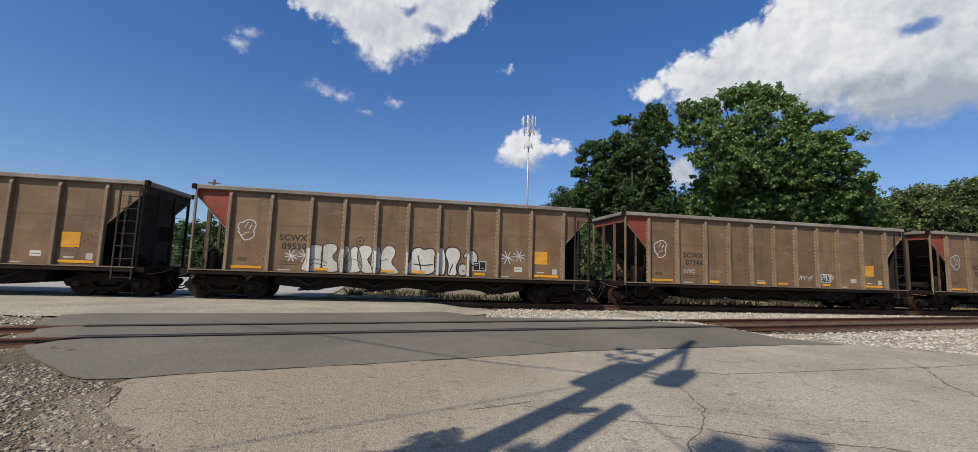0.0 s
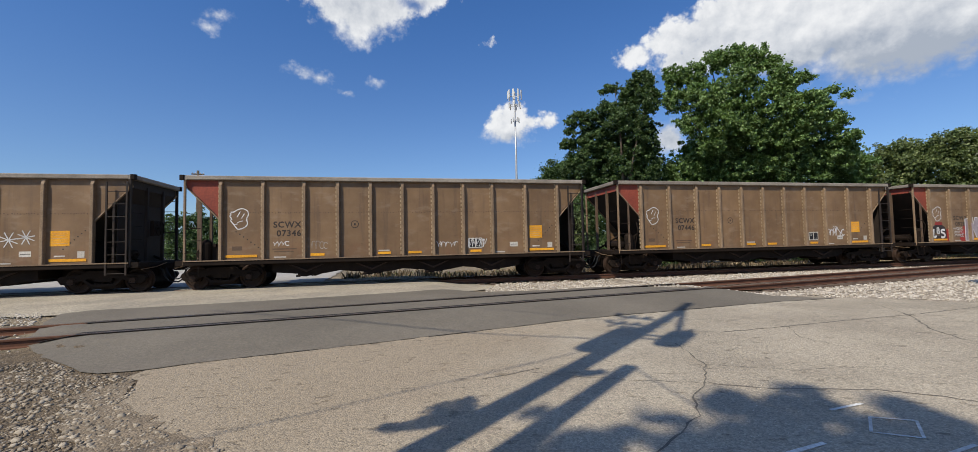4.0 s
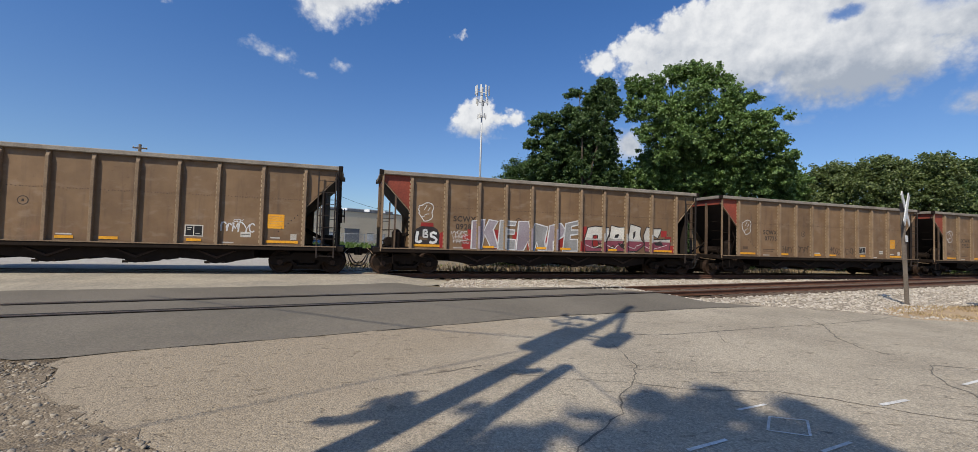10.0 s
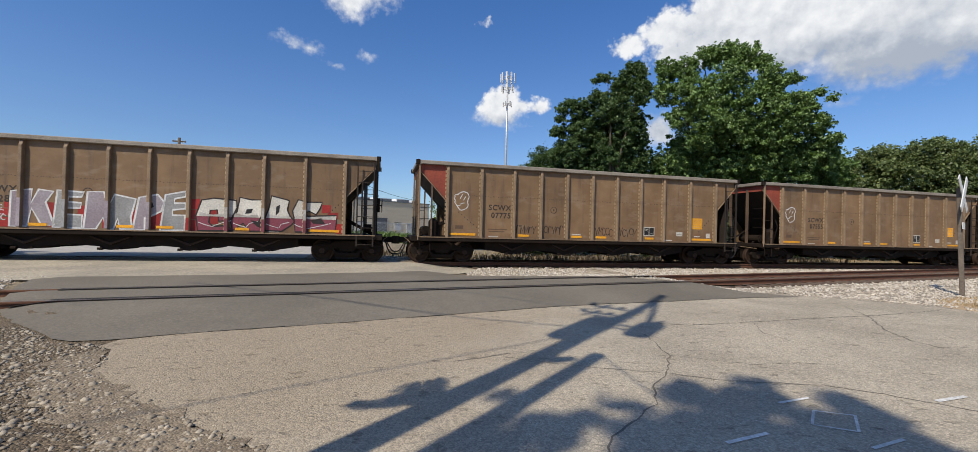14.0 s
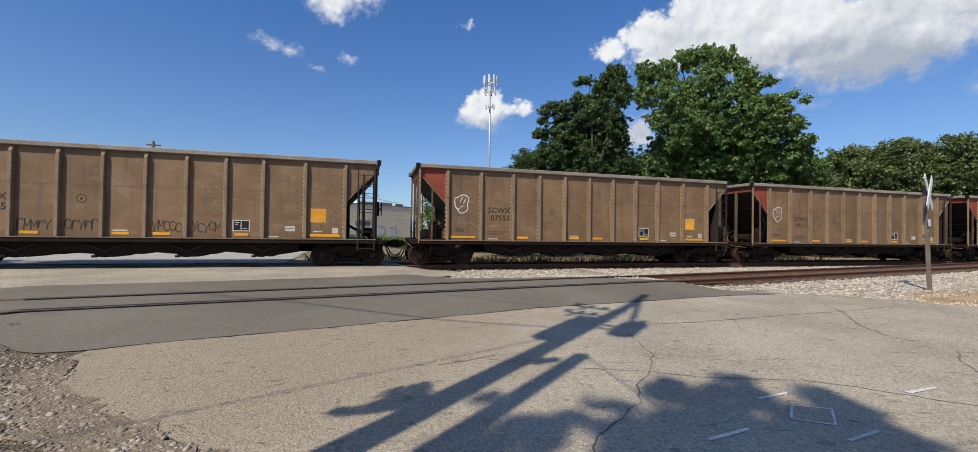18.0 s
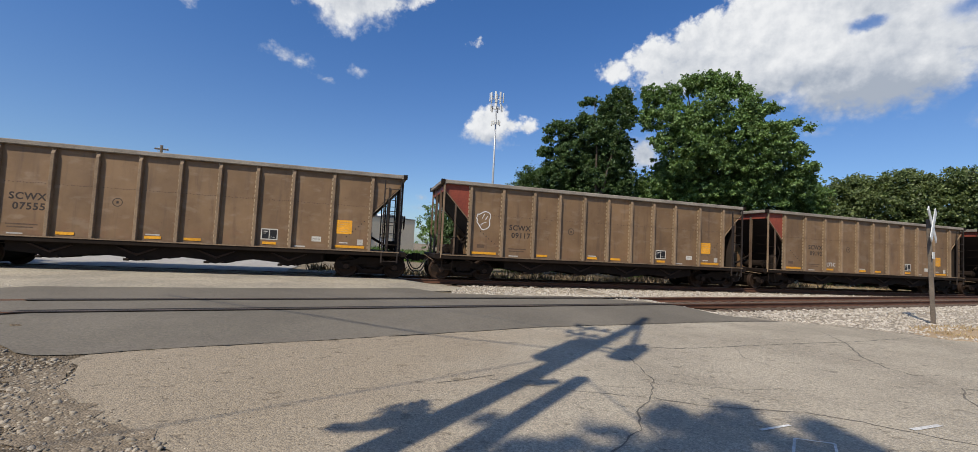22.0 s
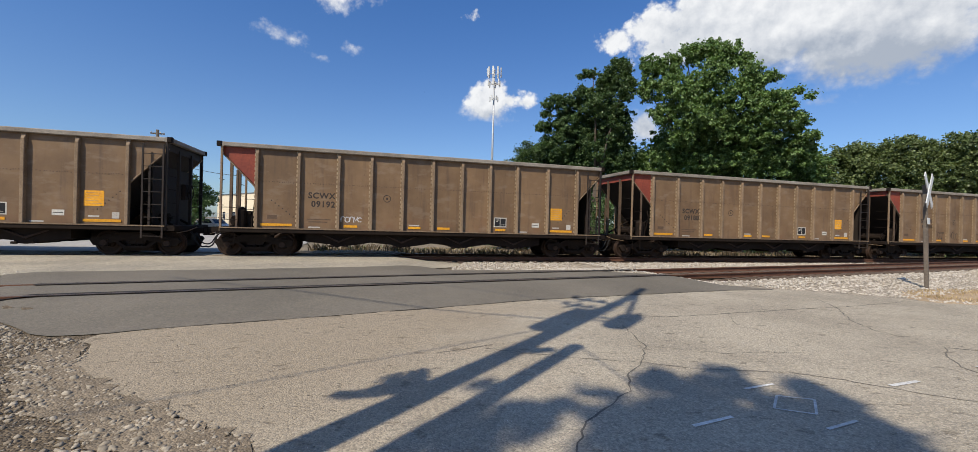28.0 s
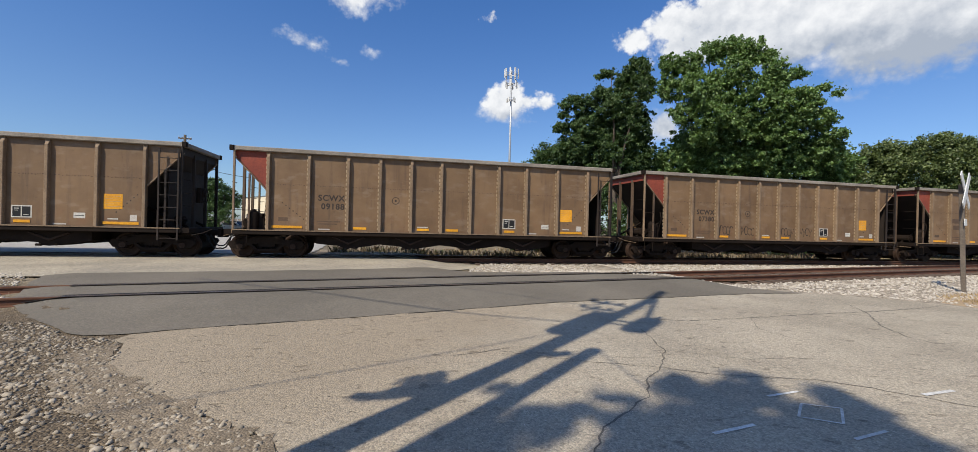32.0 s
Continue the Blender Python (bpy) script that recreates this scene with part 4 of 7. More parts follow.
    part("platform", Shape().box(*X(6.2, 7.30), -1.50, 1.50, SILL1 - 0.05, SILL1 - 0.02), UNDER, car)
    for y in (-0.75, 0.75):
        part("slope_brace", Shape().rod((s * 7.2, y, SILL1), (s * 5.7, y, 1.85), 0.045, 8), UNDER, car)
    part("coupler", Shape().box(*X(7.55, 7.98), -0.11, 0.11, 0.74, 0.96, 0.03).box(*X(7.94, 8.11), -0.17, 0.13, 0.69, 1.0, 0.04), UNDER, car, "cast knuckle coupler")
    part("air_hose", Shape().tube([(s * 7.62, -0.35, 0.80), (s * 7.72, -0.37, 0.72), (s * 7.78, -0.38, 0.52), (s * 7.88, -0.36, 0.34), (s * 8.0, -0.33, 0.27), (s * 8.10, -0.30, 0.29)], 0.028, 7), WIRE, car, "black rubber air hose")
    part("air_hose", Shape().tube([(s * 7.74, -0.20, 0.78), (s * 7.84, -0.24, 0.60), (s * 7.93, -0.24, 0.44), (s * 8.02, -0.22, 0.38), (s * 8.10, -0.20, 0.37)], 0.024, 7), WIRE, car, "black rubber air hose")
    part("cut_lever", Shape().tube([(s * 7.60, -1.45, 0.8), (s * 7.62, -0.6, 0.85), (s * 7.78, -0.25, 0.98)], 0.014, 6), RIB, car)
    if s < 0:
        part("air_reservoir", Shape().rod((-6.95, -1.05, 1.26), (-6.95, 0.1, 1.26), 0.19, 14).rod((-6.95, -1.10, 1.26), (-6.95, -1.05, 1.26), 0.12, 12), UNDER, car, "dark steel air reservoir")
        part("brake_cylinder", Shape().lathe([(1.02, 0.08), (1.05, 0.17), (1.62, 0.18), (1.70, 0.13), (1.76, 0.05)], 14, "z"), UNDER, car, "dark upright brake cylinder", at=(-6.72, -1.28, 0))
        part("valve_body", Shape().box(-6.62, -6.36, -1.25, -0.95, 1.05, 1.5, 0.03).box(-6.56, -6.42, -1.3, -0.9, 1.5, 1.62, 0.02), UNDER, car)
        part("brake_pipe", Shape().tube([(-6.4, -1.2, 1.1), (-6.35, -1.3, 1.5), (-6.3, -1.35, 1.9), (-6.27, -1.2, 2.2)], 0.02, 6), UNDER, car)
    else:
        # Plate added to close this end; the shade beneath the slope is its colour.
        part("bulkhead", Shape().box(6.86, 6.885, -1.44, 1.44, SILL1, 3.08), SLOPE, car, "plate closing the space under the slope sheet, coloured dark as shade")
        part("brake_cylinder", Shape().rod((6.885, -0.9, 1.30), (7.16, -0.9, 1.30), 0.15, 14).rod((7.16, -0.9, 1.3), (7.24, -0.9, 1.3), 0.05, 8), UNDER, car)
        part("brake_box", Shape().box(7.30, 7.44, -0.42, 0.05, 1.95, 2.5, 0.03), UNDER, car)
        hub = Shape().tube([(7.52, -0.18 + 0.27 * math.cos(a * math.pi / 10), 2.22 + 0.27 * math.sin(a * math.pi / 10)) for a in range(21)], 0.017, 6)
        for a in range(5):
            hub.rod((7.50, -0.18, 2.22), (7.52, -0.18 + 0.27 * math.cos(a * 1.257), 2.22 + 0.27 * math.sin(a * 1.257)), 0.012, 5)
        part("brake_wheel", hub.rod((7.44, -0.18, 2.22), (7.53, -0.18, 2.22), 0.03, 8), UNDER, car, "dark spoked hand brake wheel")


def hopper_car():
    car = thing("hopper_car", "brown steel coal hopper car with tall ribbed sides", "railroad car", group="cars of the coal train")
    spans = list(zip(RIBS[:-1], RIBS[1:]))
    sheets, welds = {}, {}
    for a, b in spans:
        w = round(b - a, 2)
        if w not in sheets:
            p = Shape().box(0.03, w - 0.03, -0.006, 0.006, SILL1 - 0.01, CAR_TOP)
            sheets[w] = p.mesh("side_panel", BODY)
            d, q = Shape(), random.Random(5)
            x = 0.16
            while x < w - 0.16:
                z = 2.665 + q.uniform(-0.014, 0.014)
                d.box(x, x + q.uniform(0.02, 0.04), -0.0095, -0.005, z, z + 0.03)
                x += q.uniform(0.06, 0.11)
            welds[w] = d.mesh("weld_seam", FAINT)
        for y in (-PY, PY):
            p = part("side_panel", sheets[w], BODY, car, at=(a, y, 0))
        tagged(part("weld_seam", welds[w], STENCIL, car, at=(a, -PY, 0)), kind="stuff")
    rib = Shape()
    deep = RY - PY + 0.006
    rib.add([(x, y, z) for x, w in ((-0.052, 1), (-0.038, 0), (0.038, 0), (0.052, 1)) for y, z in ((0, SILL1 - 0.02), (deep - 0.014 * w, SILL1 - 0.02), (deep - 0.014 * w, CAR_TOP - 0.20), (deep - 0.08, CAR_TOP - 0.02), (0, CAR_TOP - 0.02))],
            [(i * 5 + j, i * 5 + (j + 1) % 5, (i + 1) * 5 + (j + 1) % 5, (i + 1) * 5 + j) for i in range(3) for j in range(5)] + [(0, 1, 2, 3, 4), (15, 16, 17, 18, 19)])
    rib = rib.mesh("rib", RIB)
    seam = Shape()
    for i in range(17):
        z = SILL1 + 0.06 + i * 0.163
        seam.box(-0.094, -0.058, -0.022, 0.0, z, z + 0.098)
    seam = seam.mesh("rib_flange", RIVET)
    for x in RIBS:
        part("rib", rib, RIB, car, at=pose(x, PY - 0.006, 0))
        part("rib", rib, RIB, car, at=pose(x, -PY + 0.006, 0, 0, 0, 180))
        tagged(part("rib_flange", seam, RIVET, car, at=(x, -PY - 0.006, 0)), kind="stuff")
    for y in (-1, 1):
        part("top_chord", Shape().box(-7.24, 7.24, min(y * 1.36, y * 1.575), max(y * 1.36, y * 1.575), CAR_TOP - 0.02, TOPZ, 0.02), CHORD, car)
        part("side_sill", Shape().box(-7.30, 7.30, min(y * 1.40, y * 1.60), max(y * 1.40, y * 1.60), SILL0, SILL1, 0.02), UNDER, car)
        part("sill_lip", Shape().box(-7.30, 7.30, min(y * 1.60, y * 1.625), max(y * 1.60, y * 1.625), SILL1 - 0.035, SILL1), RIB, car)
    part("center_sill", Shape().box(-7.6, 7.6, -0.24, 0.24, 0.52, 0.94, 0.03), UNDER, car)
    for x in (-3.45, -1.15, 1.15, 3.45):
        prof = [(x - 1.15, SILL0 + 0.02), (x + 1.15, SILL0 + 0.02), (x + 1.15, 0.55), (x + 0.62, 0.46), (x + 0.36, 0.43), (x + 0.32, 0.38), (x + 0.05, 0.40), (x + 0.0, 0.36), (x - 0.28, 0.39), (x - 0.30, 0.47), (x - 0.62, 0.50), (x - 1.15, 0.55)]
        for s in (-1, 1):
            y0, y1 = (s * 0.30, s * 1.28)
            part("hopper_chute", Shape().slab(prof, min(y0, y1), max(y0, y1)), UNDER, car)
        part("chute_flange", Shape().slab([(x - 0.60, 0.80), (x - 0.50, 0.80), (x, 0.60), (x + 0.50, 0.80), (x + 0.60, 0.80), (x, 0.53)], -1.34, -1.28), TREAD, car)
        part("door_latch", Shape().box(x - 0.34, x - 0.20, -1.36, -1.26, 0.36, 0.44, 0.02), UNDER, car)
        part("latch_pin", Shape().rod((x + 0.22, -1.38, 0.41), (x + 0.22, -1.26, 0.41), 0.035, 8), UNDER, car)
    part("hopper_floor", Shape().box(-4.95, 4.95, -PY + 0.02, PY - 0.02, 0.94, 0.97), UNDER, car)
    truck(car, -6.30)
    truck(car, 6.30)
    end_gear(car, -1, True)
    end_gear(car, 1, False)
    decals(car)
    return car


def plate(x0, x1, z0, z1, y=-PY - 0.0095, t=0.003):
    return Shape().box(x0, x1, y, y + t, z0, z1)


def decals(car):
    for x0, x1 in ((-6.08, -5.05), (-3.28, -2.80), (-0.92, -0.45), (0.20, 0.70), (2.58, 3.02), (4.98, 6.02)):
        part("reflective_strip", plate(x0, x1, 1.11, 1.20, -PY - 0.0205), YELLOW, car, "dusty yellow reflective strip")
    for x0, x1, z in ((-4.50, -4.10, 1.07), (-0.90, -0.50, 1.225), (3.62, 3.98, 1.07), (5.12, 5.42, 1.27)):
        part("white_strip", plate(x0, x1, z, z + 0.045), WHITE, car)
    n = part("notice", plate(5.0, 5.54, 1.62, 2.12), YELLOW, car, "yellow square notice with small dark print")
    for i in range(5):
        part("print_line", plate(5.05, 5.49 - 0.08 * (i % 2), 2.04 - i * 0.085, 2.05 - i * 0.085, -PY - 0.0125), RIVET, n)
    b = part("load_stencil", plate(2.52, 3.06, 1.27, 1.66), WHITE, car, "black and white boxed data panel")
    part("black_field", plate(2.555, 3.025, 1.305, 1.625, -PY - 0.0125), BLACKD, b)
    part("white_block", plate(2.775, 2.80, 1.305, 1.625, -PY - 0.0155), WHITE, b)
    part("print_line", plate(2.60, 2.73, 1.55, 1.575, -PY - 0.0155).box(2.60, 2.70, -PY - 0.0155, -PY - 0.0125, 1.49, 1.505).box(2.84, 2.98, -PY - 0.0155, -PY - 0.0125, 1.36, 1.375), WHITE, b)
    c = part("white_label", plate(4.18, 4.50, 1.29, 1.47), WHITE, car)
    part("label_print", plate(4.21, 4.47, 1.37, 1.39, -PY - 0.0125), STENCIL, c)
    part("white_tag", plate(5.76, 5.96, 1.23, 1.44), WHITE, car)
    ring = [(-1.74 + 0.13 * math.cos(a * math.pi / 10), 2.24 + 0.13 * math.sin(a * math.pi / 10)) for a in range(20)]
    part("round_emblem", Shape().ribbon(ring, 0.024, -PY - 0.0085, True).box(-1.77, -1.71, -PY - 0.0085, -PY - 0.0065, 2.20, 2.28), STENCIL, car, "thin dark round emblem")
    part("faint_print", plate(-4.55, -3.75, 1.36, 1.40).box(-4.50, -3.85, -PY - 0.0095, -PY - 0.0065, 1.27, 1.31), FAINT, car)
    part("jacking_mark", plate(-5.86, -5.54, 1.36, 1.50), FAINT, car)
    dots = Shape()
    for i in range(7):
        dots.box(-5.75 + i * 0.12, -5.715 + i * 0.12, -PY - 0.0095, -PY - 0.0065, 2.0 - i * 0.095, 2.04 - i * 0.095)
        dots.box(5.35 + i * 0.1, 5.385 + i * 0.1, -PY - 0.0095, -PY - 0.0065, 1.5 + i * 0.1, 1.54 + i * 0.1)
    tagged(part("drain_pattern", dots, STENCIL, car), kind="stuff")


def face_tag(car, fade=SPRAYW):
    o = [(0.03, 0.38), (0.19, 0.32), (0.26, 0.18), (0.17, 0.0), (0.23, -0.18), (0.10, -0.32), (-0.10, -0.37), (-0.16, -0.29), (-0.28, -0.12), (-0.34, -0.04), (-0.28, 0.0), (-0.37, 0.11), (-0.31, 0.14), (-0.34, 0.25), (-0.23, 0.24), (-0.10, 0.34)]
    at = lambda pts: [(-5.58 + x, 2.46 + z) for x, z in pts]
    s = Shape().ribbon(rounded(at(o), 1), 0.034, -PY - 0.009, True)
    for st in ([(-0.12, 0.08), (-0.02, 0.27)], [(0.02, 0.03), (0.11, 0.19)], [(-0.12, -0.13), (-0.02, -0.08), (0.07, -0.07)], [(-0.22, -0.19), (-0.10, -0.17)]):
        s.ribbon(at(st), 0.026, -PY - 0.009)
    part("face_doodle", s, fade, car, "white sprayed cartoon face outline" if fade is SPRAYW else "faded sprayed face outline")


@functools.cache
def glyphs(words, size, mat, fat, gap):
    """Each letter of a word as a mesh of its own, in reading order."""
    whole = text_mesh(words, size, mat, fat, 0, gap)
    bm = bmesh.new()
    bm.from_mesh(whole)
    todo, out = set(bm.faces), []
    while todo:
        stack = [todo.pop()]
        island = []
        while stack:
            f = stack.pop()
            island.append(f)
            for ed in f.edges:
                for g in ed.link_faces:
                    if g in todo:
                        todo.discard(g)
                        stack.append(g)
        sh = Shape()
        for f in island:
            sh.add([v.co for v in f.verts], [tuple(range(len(f.verts)))])
        out.append((min(v[0] for v in sh.v), sh))
    bm.free()
    return [sh.mesh("letter", mat) for _, sh in sorted(out, key=lambda o: o[0])]


def lettering(car, number):
    if number:
        for words, z, x in (("SCWX", 2.15, -4.53), (number, 1.84, -4.42)):
            for me in glyphs(words, 0.30, STENCIL, 0.008, 1.12):
                part("letter" if z > 2 else "digit", me, STENCIL, car, "faded black stencilled letter" if z > 2 else "faded black stencilled digit", at=(x, -PY - 0.0088, z))
    else:
        part("reporting_mark", plate(-4.62, -3.75, 2.14, 2.38), FAINT, car, "faded unreadable lettering")
        part("car_number", plate(-4.50, -3.68, 1.80, 2.03), FAINT, car, "faded unreadable number")


def scrawl(car, x, z, w, h, mat, seed, n=11, width=0.035, label="sprayed scribble", y=-PY - 0.0105):
    """A sprayed tag: a row of unreadable hooked strokes."""
    q = random.Random(seed)
    s = Shape()
    m = max(3, n // 2)
    for i in range(m):
        cx, cw = x + w * i / m, w / m * 1.15
        kind = q.choice((0, 1, 2, 3))
        top, low = z + h * q.uniform(0.8, 1.1), z + h * q.uniform(-0.1, 0.15)
        arc = [(cx + cw * (0.5 + 0.45 * math.cos(a)), (top + low) / 2 + (top - low) / 2 * math.sin(a)) for a in (0.6 + k * 0.62 for k in range(9 if kind == 0 else 6))]
        if kind < 2:
            s.ribbon(arc, width, y)
        if kind in (1, 2):
            s.ribbon([(cx + cw * 0.1, low), (cx + cw * q.uniform(0.1, 0.4), top)], width, y)
        if kind in (2, 3):
            s.ribbon([(cx + cw * 0.1, top), (cx + cw * 0.5, low + h * 0.3), (cx + cw * 0.95, top)], width, y)
        if kind == 3:
            s.ribbon([(cx + cw * 0.5, low + h * 0.3), (cx + cw * 0.4, low - h * 0.1)], width, y)
    part("scribble", s, mat, car, label)


# ---- trees ----
LEAF_V = np.array([(-0.5, 0, 0), (0, -0.32, 0.06), (0.55, 0, -0.05), (0, 0.32, 0.06)])


def foliage(name, clumps, mat, per, leaf, seed, squash=0.8):
    """Leaves in flattened clumps that face outwards (x, y, z, radius, direction) or in loose ones (x, y, z, radius)."""
    rng = np.random.default_rng(seed)
    c = np.array(clumps)
    n = (per * (c[:, 3] / c[:, 3].mean()) ** 2).astype(int) + 3
    idx = np.repeat(np.arange(len(c)), n)
    k = len(idx)
    d = rng.normal(size=(k, 3))
    d /= np.linalg.norm(d, axis=1)[:, None]
    if c.shape[1] == 7:
        r = c[idx, 3] * rng.random(k) ** 0.42 * np.where(rng.random(k) < 0.18, rng.uniform(1.1, 2.0, k), 1.0)
        p = c[idx, :3] + d * r[:, None] * (1, 1, 0.72)
        nrm = 0.22 * c[idx, 4:] + 0.25 * d + np.array((0, 0, 0.35)) + rng.normal(size=(k, 3)) * 0.85
    else:
        p = c[idx, :3] + d * (c[idx, 3] * rng.uniform(0.35, 1.12, k) ** 0.8)[:, None] * (1, 1, squash)
        nrm = rng.normal(size=(k, 3))
    nrm /= np.linalg.norm(nrm, axis=1)[:, None]
    side = np.cross(nrm, rng.normal(size=(k, 3)))
    side /= np.linalg.norm(side, axis=1)[:, None]
    frame3 = np.stack([side, np.cross(nrm, side), nrm], -1)
    size = leaf * rng.uniform(0.55, 1.35, k)
    v = np.einsum("nij,kj->nki", frame3, LEAF_V) * size[:, None, None] + p[:, None, :]
    f = np.arange(4)[None] + 4 * np.arange(k)[:, None]
    return many(name, v.reshape(-1, 3), f, mat)


def lobes(spec, seed, spread, count, small):
    """Clumps set into the skins of big lobes (x, y, z, rx, rz)."""
    rng = np.random.default_rng(seed)
    out = []
    for x, y, z, rx, rz in spec:
        for _ in range(int(count * rx * rz) + 2):
            d = rng.normal(size=3)
            d /= np.linalg.norm(d)
            out_there = rng.random() < 0.28
            r = rng.uniform(0.92, 1.30) if out_there else rng.uniform(0.30, 1.0) ** 0.5 * rng.uniform(0.74, 1.08)
            g = d + rng.normal(size=3) * 0.45 + (0, 0, 0.30)
            g /= np.linalg.norm(g)
            out.append((x + d[0] * rx * r, y + d[1] * rx * r * spread, z + d[2] * rz * r, rng.uniform(0.35, 0.8 if out_there else 1.4) * small, *g))
    return out


def tree(name, at, height, girth, spec, mat, label, seed, count=9, small=0.55, per=46, leaf=0.24, limbs=9, lean=(0, 0)):
    x, y, z0 = at[0], at[1], level(at[0], at[1]) - 0.1
    t = thing(name, label, "tree", (x, y, z0))
    q = random.Random(seed)
    top = height * 0.72
    tr = Shape().tube([(lean[0] * f + 0.15 * math.sin(f * 5 + seed), lean[1] * f, top * f) for f in (0, 0.04, 0.12, 0.3, 0.5, 0.75, 1)], [girth * 1.6, girth * 1.15, girth, girth * 0.8, girth * 0.55, girth * 0.3, girth * 0.1], 10)
    part("trunk", tr, BARK, t, smooth=True)
    lb = [s for s in spec]
    for i in range(limbs):
        s = lb[i % len(lb)]
        f = q.uniform(0.25, 0.6)
        a = Vector((lean[0] * f, lean[1] * f, top * f))
        b = Vector((s[0] - x + q.uniform(-0.5, 0.5) * s[3], s[1] - y + q.uniform(-0.5, 0.5) * s[3], s[2] - z0 + q.uniform(-0.2, 0.6) * s[4]))
        m = (a + b) / 2 + Vector((q.uniform(-0.4, 0.4), q.uniform(-0.4, 0.4), 0.5))
        part("limb", Shape().tube([a, (a + m) / 2, m, (m + b) / 2, b], [girth * 0.30, girth * 0.24, girth * 0.18, girth * 0.11, girth * 0.04], 7), BARK, t, smooth=True)
    cl = [(a - x, b - y, c - z0, *d) for a, b, c, *d in lobes(spec, seed, 0.8, count, small)]
    part("crown", foliage("crown", cl, mat, per, leaf, seed + 1), mat, t)
    return t


def sky_at(azim, elev, dist):
    """A point at an azimuth (clockwise from +y), elevation and ground distance as seen from eye height."""
    a = radians(azim)
    return dist * math.sin(a), dist * math.cos(a), 1.6 + dist * math.tan(radians(elev))


def lobe(azim, elev, dist, ra, re):
    x, y, z = sky_at(azim, elev, dist)
    return x, y, z, dist * math.tan(radians(ra)), dist * math.tan(radians(re))


# ---- the train: one car built, the rest copied, then each marked ----
first = hopper_car()
CARS = [(-1, first)]
for k in range(0, 12):
    before = set(bpy.data.objects)
    c = copy_thing(first, Matrix())
    WHEELS += [o for o in bpy.data.objects if o not in before and o.name.startswith("wheelset")]
    CARS.append((k, c))
NUMBERS = {0: "09550", 1: "07346", 2: "07446", 3: "09280", 4: "07775", 5: "07555", 6: "09117", 7: "09192", 8: "09188", 9: "07380"}
for k, c in CARS:
    lettering(c, NUMBERS.get(k))
    if k in (0, 1, 2, 3, 4, 5, 6):
        face_tag(c)
    if k == 3:
        for o in [o for o in c.children if o.name.split(".")[0] in ("notice", "load_stencil", "white_label", "white_tag")]:
            for d in (*o.children, o):
                bpy.data.objects.remove(d)

# ---- trees behind the train ----
tree("vine_covered_tree", sky_at(15.5, 0, 38)[:2], 15.0, 0.42,
     [lobe(a, h, d, w, t) for a, h, d, w, t in (
         (18.2, 19.6, 37, 1.5, 1.5), (19.1, 17.4, 37, 1.2, 2.0), (16.7, 18.0, 37, 1.5, 1.9), (14.6, 19.4, 37, 1.1, 0.5), (13.6, 19.1, 37, 0.6, 0.3), (15.7, 15.6, 37, 2.4, 1.9),
         (12.4, 16.2, 37, 1.7, 0.9), (10.0, 15.9, 37, 1.5, 1.0), (8.9, 14.5, 37, 0.9, 0.5), (8.7, 12.9, 37.5, 1.1, 0.9), (13.9, 17.3, 37, 1.1, 0.7), (9.0, 10.2, 38, 1.3, 1.2), (12.4, 13.4, 38, 2.9, 2.2), (17.4, 13.4, 38, 2.4, 3.0), (10.8, 10.8, 38, 2.1, 2.2),
         (15.4, 10.0, 39, 4.0, 3.8), (18.6, 9.2, 39, 2.0, 3.6), (12.0, 6.5, 41, 4.0, 4.0), (17.0, 6.0, 41, 4.0, 4.0))], LEAF_D, "dark green tree smothered in vines", 11, 100, 0.28, 38, 0.165, 4)
